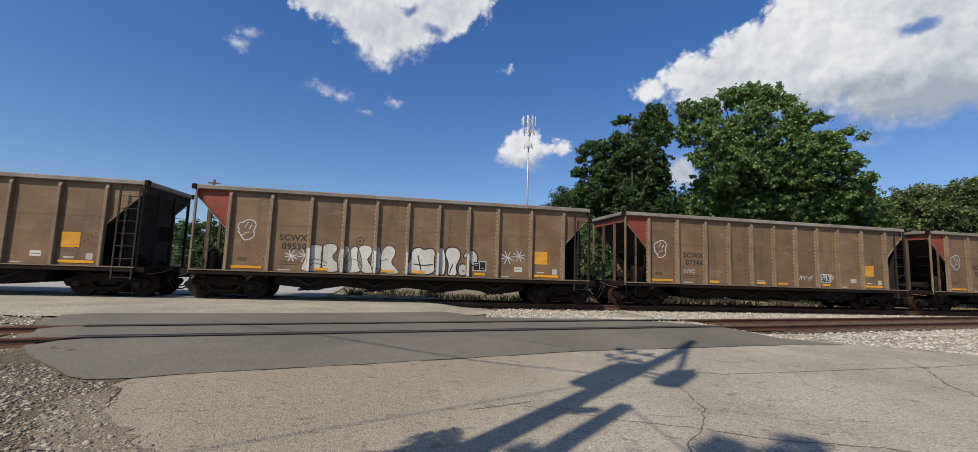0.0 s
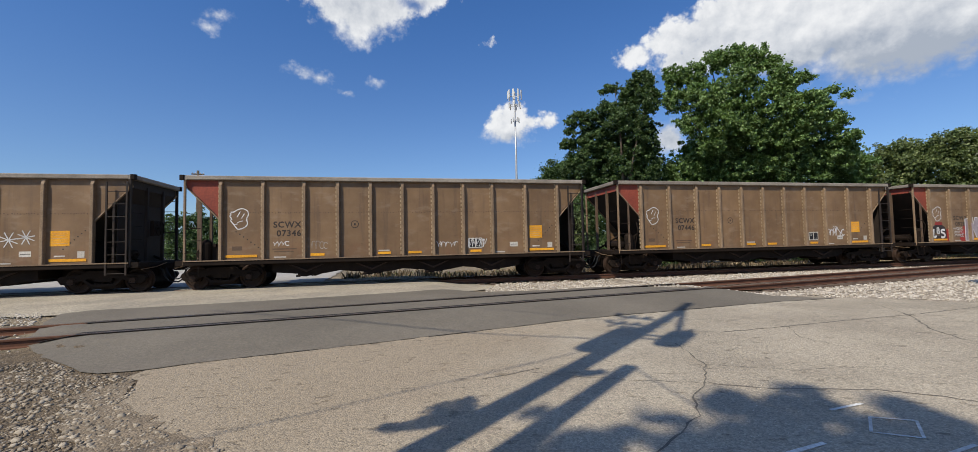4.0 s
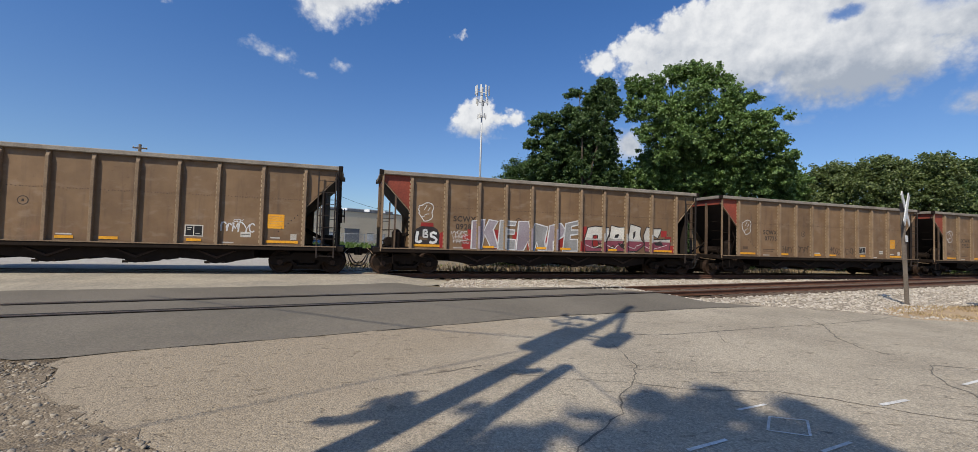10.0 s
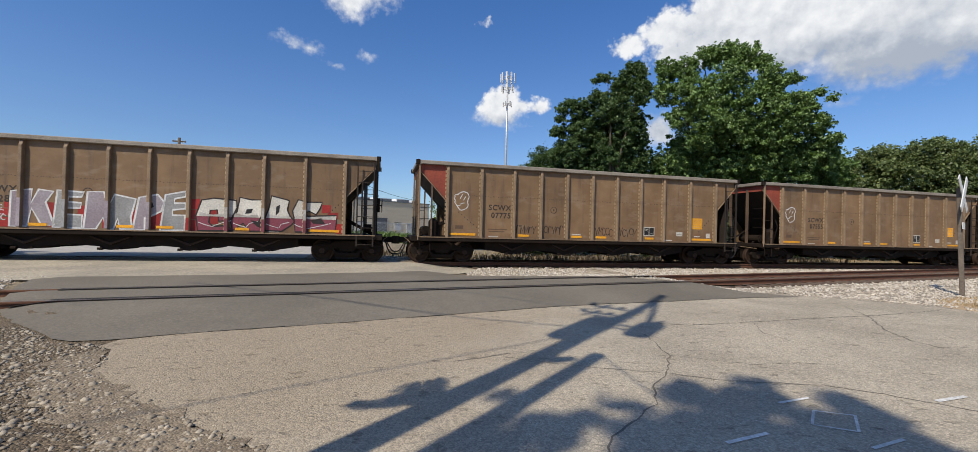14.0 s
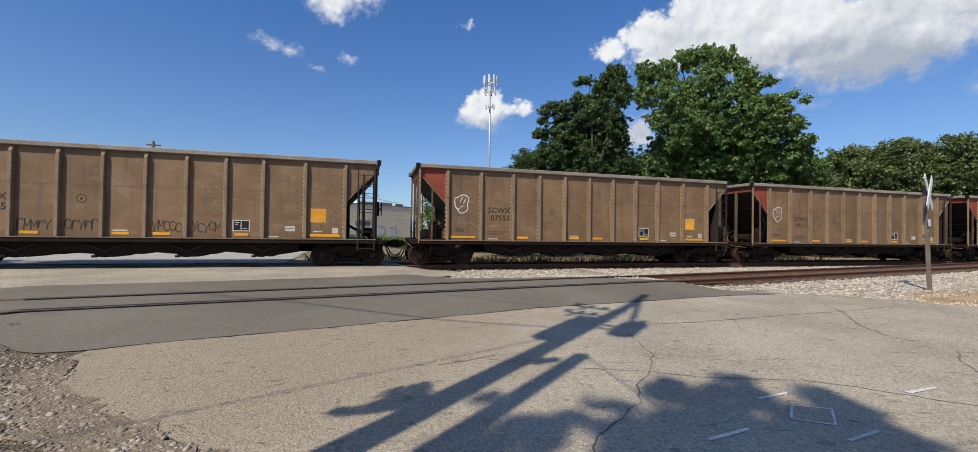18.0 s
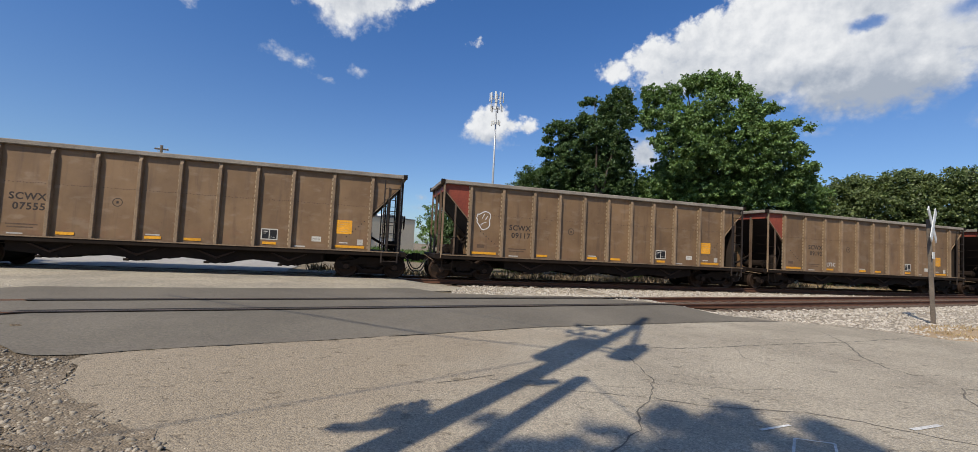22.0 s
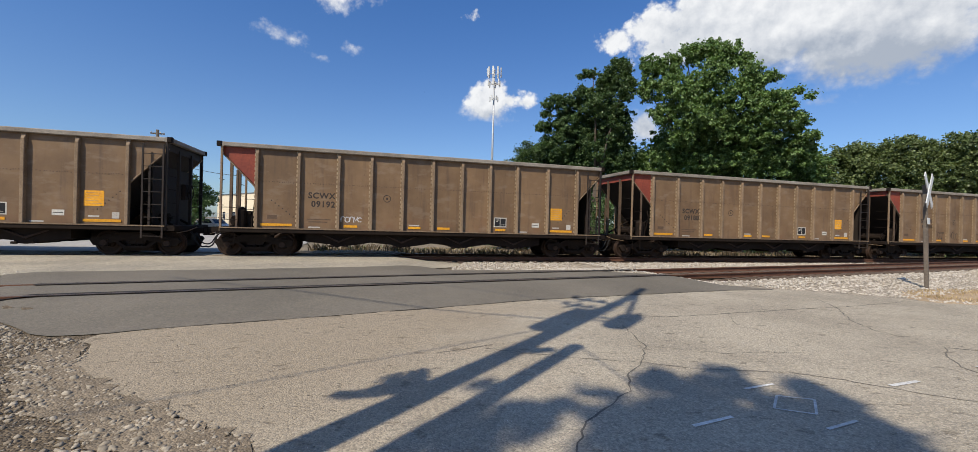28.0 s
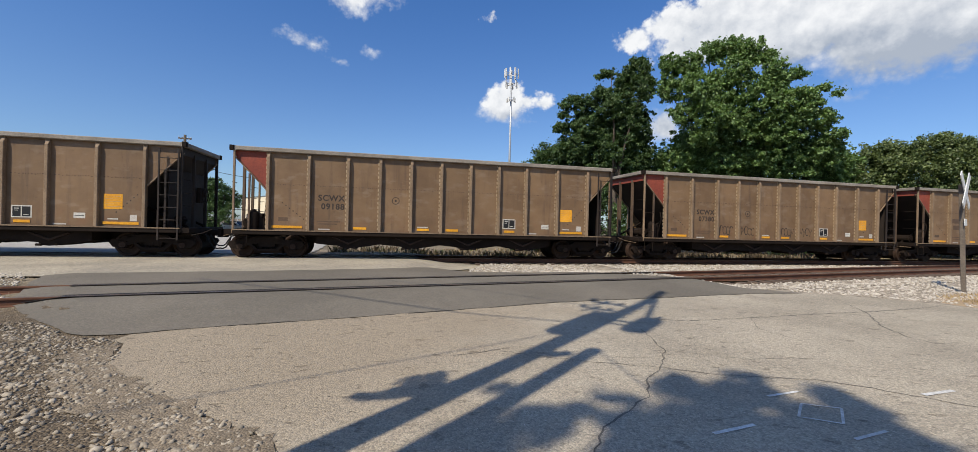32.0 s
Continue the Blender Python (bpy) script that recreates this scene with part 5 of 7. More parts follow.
tree("broad_tree", sky_at(28.5, 0, 41)[:2], 16.5, 0.5,
     [lobe(a, h, d, w, t) for a, h, d, w, t in (
         (21.9, 19.4, 37, 1.5, 1.5), (24.2, 19.4, 37, 1.7, 1.6), (26.7, 20.4, 37, 1.3, 1.3), (28.6, 20.8, 37, 1.4, 1.2), (30.7, 20.0, 37, 1.3, 1.4), (32.2, 19.0, 37, 1.0, 1.0),
         (29.0, 18.0, 36.2, 2.3, 2.0), (25.5, 16.8, 36.2, 2.5, 2.0), (22.2, 16.9, 37, 1.8, 1.6), (33.3, 17.2, 36.4, 1.7, 1.4), (35.2, 16.9, 37, 0.9, 0.5), (31.8, 15.3, 36.3, 2.5, 2.2), (28.0, 14.0, 36.3, 3.1, 2.4),
         (23.9, 13.9, 37, 2.0, 1.4), (35.0, 13.9, 36.6, 2.1, 2.0), (37.3, 15.3, 37, 0.9, 0.35), (38.5, 14.4, 37, 0.6, 0.3), (36.9, 11.9, 38, 1.8, 1.2), (38.7, 10.4, 38, 1.0, 0.5), (25.0, 10.2, 40.5, 3.0, 2.4),
         (33.6, 11.6, 37.2, 2.5, 2.2), (30.4, 12.0, 37.0, 2.4, 2.0), (26.6, 11.4, 37.2, 2.3, 1.8), (37.4, 9.0, 39, 1.7, 1.6), (36.3, 14.0, 37.5, 1.2, 0.8), (30.0, 10.0, 40, 4.3, 3.6), (28.6, 8.4, 38.6, 2.8, 2.0), (33.2, 8.4, 38.6, 2.6, 2.0), (24.2, 8.6, 39.4, 2.0, 1.8), (35.5, 8.6, 39.6, 3.0, 2.6), (22.0, 7.8, 41, 2.4, 2.4), (27.0, 6.3, 41.5, 5.0, 4.0), (34.0, 5.5, 41.5, 5.0, 3.4), (38.0, 6.8, 42, 2.5, 2.3))],
     LEAF_M, "broad leafy green tree with a dense uneven crown", 21, 92, 0.29, 34, 0.175, 14)
tree("low_tree", sky_at(6.6, 0, 40)[:2], 7.5, 0.2, [lobe(7.0, 9.2, 40, 1.8, 1.5), lobe(5.3, 7.2, 40, 1.5, 1.5), lobe(8.4, 6.0, 40, 2.6, 3.4), lobe(4.5, 3.0, 40, 2.0, 2.5)], LEAF_D, "low dark green tree beside a taller one", 31, 40, 0.55, 100, 0.17, 3)
for i, (a, e, d, w) in enumerate(((40.5, 8.0, 46, 3.6), (44.5, 8.6, 47, 4.0), (48.5, 8.2, 50, 4.0), (52.5, 8.2, 57, 4.2), (56.5, 8.0, 67, 4.5), (61, 8.0, 82, 5.0))):
    tree("roadside_tree", sky_at(a, 0, d)[:2], 9.0, 0.24, [lobe(a - 1.4, e - 0.9, d, w * 0.6, 1.5), lobe(a + 1.5, e - 0.5, d, w * 0.6, 1.5), lobe(a, e - 3.0, d, w, 2.4), lobe(a - 1, e - 6.0, d, w, 3.2)],
         LEAF_D if a > 51 else LEAF_Y, "dense green roadside tree", 41 + i, 40, 0.42, 48, 0.19, 3)

# ---- mobile phone mast far behind ----
def phone_mast(at, top):
    m = thing("phone_mast", "tall grey steel phone mast with antenna panels", "mast", at)
    part("pole", Shape().tube([(0, 0, -1), (0, 0, top * 0.5), (0, 0, top)], [0.42, 0.30, 0.2], 12), GALV, m, smooth=True)
    for ring_z, r, n in ((top - 1.0, 2.0, 9), (top - 4.0, 1.7, 6), (top - 8.4, 1.2, 5)):
        arm = Shape().tube([(r * 0.75 * math.cos(a * math.pi / 9), r * 0.75 * math.sin(a * math.pi / 9), ring_z) for a in range(19)], 0.07, 5)
        for a in range(3):
            arm.rod((0, 0, ring_z), (r * 0.75 * math.cos(a * 2.09 + 0.4), r * 0.75 * math.sin(a * 2.09 + 0.4), ring_z), 0.07, 5)
        part("mounting_ring", arm, GALV, m)
        for a in range(n):
            t = a * 2 * math.pi / n + 0.3
            tall = {9: 1.15, 6: 0.9, 5: 0.65}[n]
            part("antenna_panel", Shape().box(-0.12, 0.12, -0.24, 0.24, -tall, tall, 0.04), SIGNW, m, at=pose(r * math.cos(t), r * math.sin(t), ring_z, 0, 0, math.degrees(t)))
    return m


phone_mast((3.66, 119.9, 0), 45.3)


# ---- crossbuck seen edge on, and a leaning sign post ----
def crossbuck(at, turn):
    c = thing("crossbuck", "weathered wooden post with a white crossbuck seen edge on", "sign", pose(*at, -2, 0, turn))
    part("post", Shape().box(-0.052, 0.052, -0.052, 0.052, -0.3, 3.16, 0.012), POSTW, c)
    for i, a in enumerate((48, -48)):
        part("blade", Shape().box(-0.64, 0.64, -0.012, 0.012, -0.105, 0.105, 0.004), SIGNW, c, at=pose(0, -0.076 - 0.026 * i, 2.98, 0, a, 0))
    part("count_plate", Shape().box(-0.14, 0.14, -0.078, -0.064, 1.95, 2.15, 0.004), SIGNW, c)
    return c


crossbuck((13.78, 12.48, level(13.78, 12.48)), 33)


# ---- sprayed paint on the cars ----
L0, L1, L2, L3 = -PY - 0.0085, -PY - 0.0115, -PY - 0.0145, -PY - 0.0175


def paint(car, name, pts, mat, y, label=""):
    return part(name, Shape().slab(pts, y, y + 0.0025), mat, car, label)


def outline(parent, pts, mat, w, y):
    return part("outline", Shape().ribbon(pts, w, y, True), mat, parent)


def above(pts, z):
    """The part of a closed outline over the height z."""
    out = []
    for p, q in zip(pts, pts[1:] + pts[:1]):
        if p[1] >= z:
            out.append(p)
        if (p[1] >= z) != (q[1] >= z):
            f = (z - p[1]) / (q[1] - p[1])
            out.append((p[0] + (q[0] - p[0]) * f, z))
    return out


def mural(car):
    """Two big sprayed words over red blocks, a black jar shape with three letters, and small tags."""
    q = random.Random(3)
    for x0, x1, z0, z1 in ((-3.92, -3.66, 1.66, 1.85), (-4.13, -3.66, 1.43, 1.63), (-4.16, -3.66, 1.06, 1.39), (-2.95, -2.44, 1.10, 1.86), (-2.0, -1.72, 1.10, 1.80), (-1.32, -0.95, 1.08, 1.86), (-0.62, -0.30, 1.08, 1.7), (0.02, 0.46, 1.08, 1.66),
                           (1.20, 1.46, 1.06, 1.42), (1.20, 1.46, 1.45, 1.76), (1.22, 1.48, 1.79, 2.16), (5.40, 5.72, 1.80, 2.10), (5.62, 5.98, 1.60, 1.84), (5.9, 6.14, 1.06, 1.42), (1.75, 2.05, 1.30, 1.80)):
        paint(car, "red_block", [(x0, z0), (x1, z0 + q.uniform(-0.02, 0.02)), (x1, z1), (x0, z1 + q.uniform(-0.02, 0.02))], SPRAYR, L0)
    for name, m, pts in (
            ("graffiti_letter", SPRAYL, [(-3.77, 1.08), (-3.75, 2.19), (-3.21, 2.27), (-3.24, 1.81), (-3.04, 2.27), (-2.65, 2.22), (-2.85, 1.87), (-2.61, 1.14), (-2.94, 1.13), (-3.21, 1.66), (-3.32, 1.09)]),
            ("graffiti_letter", SPRAYS, [(-2.65, 1.08), (-2.55, 2.27), (-1.83, 2.23), (-1.90, 2.07), (-2.24, 2.07), (-2.27, 1.91), (-1.90, 1.88), (-1.93, 1.71), (-2.29, 1.71), (-2.32, 1.50), (-1.87, 1.49), (-1.88, 1.06)]),
            ("graffiti_letter", SPRAYL, [(-1.83, 1.05), (-1.74, 2.25), (-1.30, 2.27), (-1.18, 1.75), (-1.00, 2.20), (-0.40, 2.07), (-0.53, 1.45), (-0.48, 1.07), (-0.83, 1.06), (-0.89, 1.42), (-1.01, 1.05), (-1.21, 1.05), (-1.30, 1.43), (-1.49, 1.05)]),
            ("graffiti_letter", SPRAYL, [(-0.47, 1.05), (-0.31, 2.13), (-0.07, 2.18), (0.23, 2.25), (0.42, 2.00), (0.34, 1.69), (0.02, 1.50), (-0.13, 1.46), (-0.13, 1.05)]),
            ("graffiti_letter", SPRAYS, [(0.32, 1.05), (0.45, 2.25), (1.04, 2.39), (1.04, 2.21), (0.73, 2.13), (0.71, 1.98), (1.04, 1.99), (1.04, 1.80), (0.68, 1.75), (0.67, 1.57), (1.04, 1.58), (1.03, 1.07)])):
        g = paint(car, name, pts, m, L1, "lilac and silver sprayed block letter with a white edge")
        outline(g, pts, SPRAYW, 0.06, L2)
    part("silver_half", Shape().slab([(-1.18, 1.75), (-1.00, 2.20), (-0.40, 2.07), (-0.53, 1.45), (-0.48, 1.07), (-0.83, 1.06), (-0.89, 1.42), (-1.01, 1.05), (-1.20, 1.05)], L1 - 0.0015, L1), SPRAYS, car, "silver half of a sprayed letter")
    part("counter", Shape().slab([(-0.11, 1.75), (-0.07, 1.93), (0.07, 1.99), (0.12, 1.84), (0.02, 1.74)], L3, L3 + 0.0025), SPRAYK, car, "dark hole of a sprayed letter")
    for name, pts, hole in (
            ("graffiti_letter", [(1.43, 1.07), (1.36, 1.57), (1.53, 2.12), (1.91, 2.20), (2.60, 2.15), (2.63, 1.89), (2.43, 1.45), (2.07, 1.41), (2.01, 1.80), (1.80, 1.78), (1.77, 1.35), (1.89, 1.23), (2.33, 1.26), (2.50, 1.09)], ()),
            ("graffiti_letter", [(2.50, 1.09), (2.43, 1.42), (2.63, 1.77), (2.71, 2.26), (3.08, 2.19), (3.43, 2.20), (3.41, 1.63), (3.31, 1.39), (3.48, 1.10), (3.03, 1.09), (2.83, 1.36)], [(2.88, 1.69), (2.93, 1.85), (3.13, 1.88), (3.08, 1.72)]),
            ("graffiti_letter", [(3.53, 1.12), (3.48, 1.40), (3.65, 1.95), (3.72, 2.36), (4.30, 2.22), (4.25, 1.88), (4.34, 1.66), (4.50, 1.48), (4.37, 1.32), (4.08, 1.11)], [(3.87, 1.66), (3.88, 1.98), (4.00, 2.05), (3.98, 1.80)]),
            ("graffiti_letter", [(4.52, 1.10), (4.47, 1.61), (4.42, 1.85), (4.60, 2.26), (4.90, 2.18), (5.41, 2.20), (5.35, 1.97), (5.21, 1.74), (4.97, 1.86), (4.79, 1.76), (4.88, 1.67), (5.92, 1.73), (5.92, 1.47), (5.87, 1.12)], ())):
        g = paint(car, name, pts, SPRAYM, L1, "magenta and pale grey sprayed letter with a black edge")
        part("pale_upper", Shape().slab(above(pts, 1.57), L1 - 0.0015, L1), SPRAYC, g)
        outline(g, pts, SPRAYK, 0.05, L2)
        x0, x1 = min(p[0] for p in pts), max(p[0] for p in pts)
        part("white_line", Shape().ribbon([(x0 + 0.08, 1.36), (x0 + 0.28, 1.28), (x0 + 0.5, 1.22), (x1 - 0.45, 1.36), (x1 - 0.18, 1.44)], 0.022, L3), SPRAYW, g)
        part("grey_fade", Shape().slab([(x0 + 0.1, 1.57), (x1 - 0.14, 1.57), (x1 - 0.2, 1.68), (x0 + 0.5, 1.63), (x0 + 0.14, 1.70)], L3, L3 + 0.002), SPRAYG, g)
        if hole:
            part("counter", Shape().slab(hole, L3, L3 + 0.0025), SPRAYK, g)
    part("dark_shadow", Shape().slab([(3.06, 1.47), (3.41, 1.43), (3.48, 1.17), (3.25, 1.27)], L3, L3 + 0.002).slab([(5.02, 1.53), (5.39, 1.62), (5.54, 1.40), (5.12, 1.41)], L3, L3 + 0.002), SPRAYK, car, "black sprayed drop shadow between letters")
    for x, m in ((-3.48, SPRAYL), (-2.32, SPRAYS), (-1.16, SPRAYL), (0.0, SPRAYL), (1.16, SPRAYR), (2.32, SPRAYM), (3.48, SPRAYM), (4.84, SPRAYM)):
        part("painted_rib", Shape().box(x - 0.045, x + 0.045, -RY - 0.006, -RY - 0.002, 1.08, 1.98 if x < 1 else 1.5), m, car)
        if x > 1.2:
            part("painted_rib", Shape().box(x - 0.045, x + 0.045, -RY - 0.006, -RY - 0.002, 1.52, 1.9), SPRAYG, car)
    jar = paint(car, "sprayed_jar", [(-6.06, 1.08), (-6.06, 1.62), (-5.98, 1.80), (-5.80, 1.90), (-5.34, 1.90), (-5.16, 1.80), (-5.06, 1.60), (-5.06, 1.08)], SPRAYK, L0, "black and red sprayed jar shape with three white letters")
    part("red_lid", Shape().slab([(-5.83, 1.90), (-5.31, 1.90), (-5.33, 2.05), (-5.80, 2.05)], L1, L1 + 0.002), SPRAYR, jar)
    part("red_side", Shape().slab([(-5.08, 1.07), (-4.93, 1.07), (-4.93, 1.72), (-5.06, 1.66)], L1, L1 + 0.002), SPRAYR, jar)
    for w, strokes in ((0.105, ([(-5.92, 1.70), (-5.96, 1.50), (-5.97, 1.30), (-5.88, 1.28), (-5.76, 1.34)],)),
                       (0.07, ([(-5.70, 1.48), (-5.70, 1.77)], [(-5.70, 1.76), (-5.58, 1.75), (-5.56, 1.67), (-5.66, 1.62)], [(-5.66, 1.62), (-5.54, 1.58), (-5.54, 1.49), (-5.70, 1.47)])),
                       (0.10, ([(-5.18, 1.62), (-5.30, 1.67), (-5.42, 1.62), (-5.40, 1.52), (-5.26, 1.47), (-5.18, 1.40), (-5.22, 1.30), (-5.34, 1.26), (-5.46, 1.30)],))):
        letter = Shape()
        for st in strokes:
            letter.ribbon(st, w, L2)
        part("white_letter", letter, SPRAYW, jar)
    for i in range(3):
        scrawl(car, -4.62 + i * 0.05, 1.62 - i * 0.17, 0.66, 0.15, SPRAYW, 60 + i, 10, 0.022, "small white sprayed tag")
    scrawl(car, 2.05, 2.03, 0.5, 0.14, SPRAYW, 71, 9, 0.024, "small white sprayed tag")


def bubble(car, pts, rim):
    g = paint(car, "graffiti_bubble", pts, SPRAYC, L1, "pale sprayed bubble letter with a dark edge")
    outline(g, pts, SPRAYK, rim, L2)
    return g


def bubble_words(car):
    words = (
        (0.024, [(-3.74, 1.06), (-3.70, 1.30), (-3.58, 1.60), (-3.64, 2.02), (-3.10, 2.04), (-3.02, 1.90), (-3.02, 1.06)], ([(-3.5, 1.40), (-3.28, 1.52), (-2.98, 1.46), (-2.84, 1.36)], [(-3.42, 1.30), (-3.26, 1.38), (-2.9, 1.28)])),
        (0.024, [(-3.04, 1.06), (-3.08, 1.96), (-2.86, 2.12), (-2.56, 2.08), (-2.50, 1.86), (-2.70, 1.66), (-2.60, 1.48), (-2.42, 1.38), (-2.42, 1.06)], ([(-3.03, 2.0), (-3.03, 1.5)],)),
        (0.024, [(-2.46, 1.06), (-2.50, 1.40), (-2.44, 2.02), (-2.20, 2.08), (-2.06, 1.90), (-1.96, 1.06)], ([(-2.44, 1.44), (-2.30, 1.60), (-2.28, 2.0)],)),
        (0.024, [(-2.34, 1.06), (-2.26, 1.56), (-1.87, 2.20), (-1.60, 1.46), (-1.64, 1.06)], ([(-2.24, 1.36), (-2.0, 1.58), (-1.74, 1.50), (-1.62, 1.30)],)),
        (0.024, [(-1.72, 1.06), (-1.84, 1.96), (-1.58, 2.12), (-1.28, 2.04), (-1.30, 1.74), (-1.46, 1.56), (-1.30, 1.34), (-1.12, 1.06)], ([(-1.46, 1.58), (-1.34, 1.44), (-1.2, 1.46)],)),
        (0.024, [(-1.30, 1.06), (-1.30, 1.98), (-1.12, 2.10), (-0.96, 1.98), (-0.94, 1.06)], ([(-1.24, 1.30), (-1.0, 1.22)],)),
        (0.024, [(-0.98, 1.06), (-0.96, 1.90), (-0.74, 2.14), (-0.46, 2.04), (-0.42, 1.78), (-0.60, 1.50), (-0.40, 1.28), (-0.20, 1.06)], ([(-0.96, 1.52), (-0.70, 1.62)],)),
        (0.046, [(-0.06, 1.06), (-0.10, 1.40), (0.14, 1.56), (0.14, 1.98), (0.44, 2.14), (0.62, 2.0), (0.88, 2.12), (1.08, 1.96), (1.02, 1.62), (1.10, 1.06)], ([(0.26, 1.46), (0.62, 1.42), (0.98, 1.46)], [(0.40, 1.80), (0.56, 1.18)])),
        (0.046, [(1.16, 1.06), (1.12, 2.08), (1.30, 2.16), (1.44, 2.0), (1.50, 1.06)], ()),
        (0.046, [(1.50, 1.06), (1.60, 1.50), (1.40, 1.90), (1.52, 2.14), (1.84, 2.18), (2.06, 1.96), (2.0, 1.66), (1.86, 1.42), (1.96, 1.06)], ([(1.62, 1.16), (1.74, 1.5)],)),
        (0.046, [(1.98, 1.10), (1.94, 1.42), (2.10, 1.56), (2.28, 1.46), (2.30, 1.12), (2.14, 1.06)], ([(2.1, 1.3), (2.2, 1.22)],)),
        (0.046, [(2.10, 1.74), (2.24, 2.06), (2.52, 2.10), (2.72, 1.86), (2.70, 1.54), (2.52, 1.44), (2.40, 1.62), (2.34, 1.84)], ()),
    )
    for rim, pts, strokes in words:
        g = bubble(car, rounded(pts), rim)
        for st in strokes:
            part("inner_stroke", Shape().ribbon(st, rim * 0.85, L3), SPRAYK, g)
    for x in (-3.48, -2.32, -1.16, 0.0, 1.16, 2.32):
        part("painted_rib", Shape().box(x - 0.042, x + 0.042, -RY - 0.006, -RY - 0.002, 1.08, 1.90), SPRAYC, car)
    for x, z, r, m in ((-4.09, 1.60, 0.22, SPRAYW), (-3.62, 1.62, 0.26, SPRAYW), (3.90, 1.84, 0.27, SPRAYW), (4.36, 1.92, 0.25, SPRAYW)):
        s = Shape()
        for a in (0.2, 1.1, 2.0, 2.7):
            s.ribbon([(x - r * math.cos(a), z - r * math.sin(a)), (x + r * math.cos(a), z + r * math.sin(a))], 0.03, L2)
        part("sprayed_star", s, m, car, "white sprayed asterisk")


BY = dict(CARS)
mural(BY[3])
bubble_words(BY[0])
scrawl(BY[1], -4.55, 1.50, 0.55, 0.14, SPRAYW, 81, 9, 0.022)
scrawl(BY[1], -3.25, 1.34, 0.55, 0.30, SPRAYG, 82, 8, 0.02)
scrawl(BY[1], 1.25, 1.36, 0.85, 0.18, SPRAYW, 83, 11, 0.026)
scrawl(BY[1], 2.5, 1.32, 0.72, 0.30, SPRAYW, 84, 11, 0.03, "white scribble over the data panel", L3)
scrawl(BY[2], 3.56, 1.45, 1.05, 0.34, SPRAYW, 85, 13, 0.045, "bold white sprayed tag")
scrawl(BY[2], 3.95, 1.80, 0.3, 0.1, SPRAYW, 86, 5, 0.022)
for i, x in enumerate((-3.36, -2.16, 0.15, 1.3)):
    scrawl(BY[4], x, 1.24, 0.85, 0.34, STENCIL, 90 + i, 10, 0.03, "faint dark sprayed scribble")
for i, x in enumerate((-3.3, -2.1, 0.2, 1.3)):
    scrawl(BY[9], x, 1.22, 0.75, 0.42, STENCIL, 95 + i, 9, 0.03, "faint dark sprayed scribble")
scrawl(BY[7], -3.40, 1.32, 0.75, 0.18, SPRAYW, 101, 11, 0.028)

# ---- marks and cracks on the road ----
def road_line(name, pts, w, mat, label, lift=0.013, seed=0, jig=0.0, thin=0.35):
    q = random.Random(seed)
    fine = []
    for a, b in zip(pts, pts[1:]):
        n = max(1, int(math.dist(a, b) / (0.09 if jig else 0.15)))
        for i in range(n):
            f = i / n
            fine.append((a[0] + (b[0] - a[0]) * f + q.uniform(-jig, jig), a[1] + (b[1] - a[1]) * f + q.uniform(-jig, jig)))
    fine.append(pts[-1])
    s = Shape()
    for i, p in enumerate(fine):
        a, b = fine[max(i - 1, 0)], fine[min(i + 1, len(fine) - 1)]
        d = Vector((b[0] - a[0], b[1] - a[1])).normalized()
        hw = w / 2 * (q.uniform(thin, 1.2) if jig else 1)
        for k in (-1, 1):
            x, y = p[0] - d.y * hw * k, p[1] + d.x * hw * k
            s.v.append((x, y, level(x, y) + lift))
    s.f = [(2 * i, 2 * i + 2, 2 * i + 3, 2 * i + 1) for i in range(len(fine) - 1)]
    return solo(name, s, mat, label, "road marking" if mat is MARK else "crack", kind="structure")


for i, (a, b, w) in enumerate((((2.77, 4.08), (3.17, 4.23), 0.034), ((1.83, 3.27), (2.26, 3.45), 0.038), ((2.92, 3.25), (3.31, 3.41), 0.032), ((4.43, 4.24), (4.89, 4.39), 0.05), ((6.19, 4.91), (6.64, 5.09), 0.045),
                             ((7.22, 5.57), (7.18, 5.42), 0.055), ((7.41, 5.68), (7.33, 5.47), 0.055), ((7.58, 5.77), (7.47, 5.52), 0.055), ((7.84, 5.90), (8.10, 5.99), 0.05), ((8.09, 5.97), (8.02, 5.78), 0.055), ((7.70, 5.74), (7.55, 5.46), 0.05), ((7.22, 5.41), (7.17, 5.24), 0.055), ((7.48, 5.52), (7.76, 5.60), 0.045), ((8.86, 6.46), (9.10, 6.54), 0.06), ((12.1, 8.85), (14.2, 9.2), 0.10))):
    road_line("road_marking", [a, b], w, MARK, "worn white survey paint dash on the asphalt")
box4 = [(2.98, 3.92), (3.29, 3.84), (3.05, 3.52), (2.75, 3.63)]
for i in range(4):
    road_line("road_marking", [box4[i], box4[(i + 1) % 4]], 0.022, MARK, "thin white painted box outline on the asphalt")
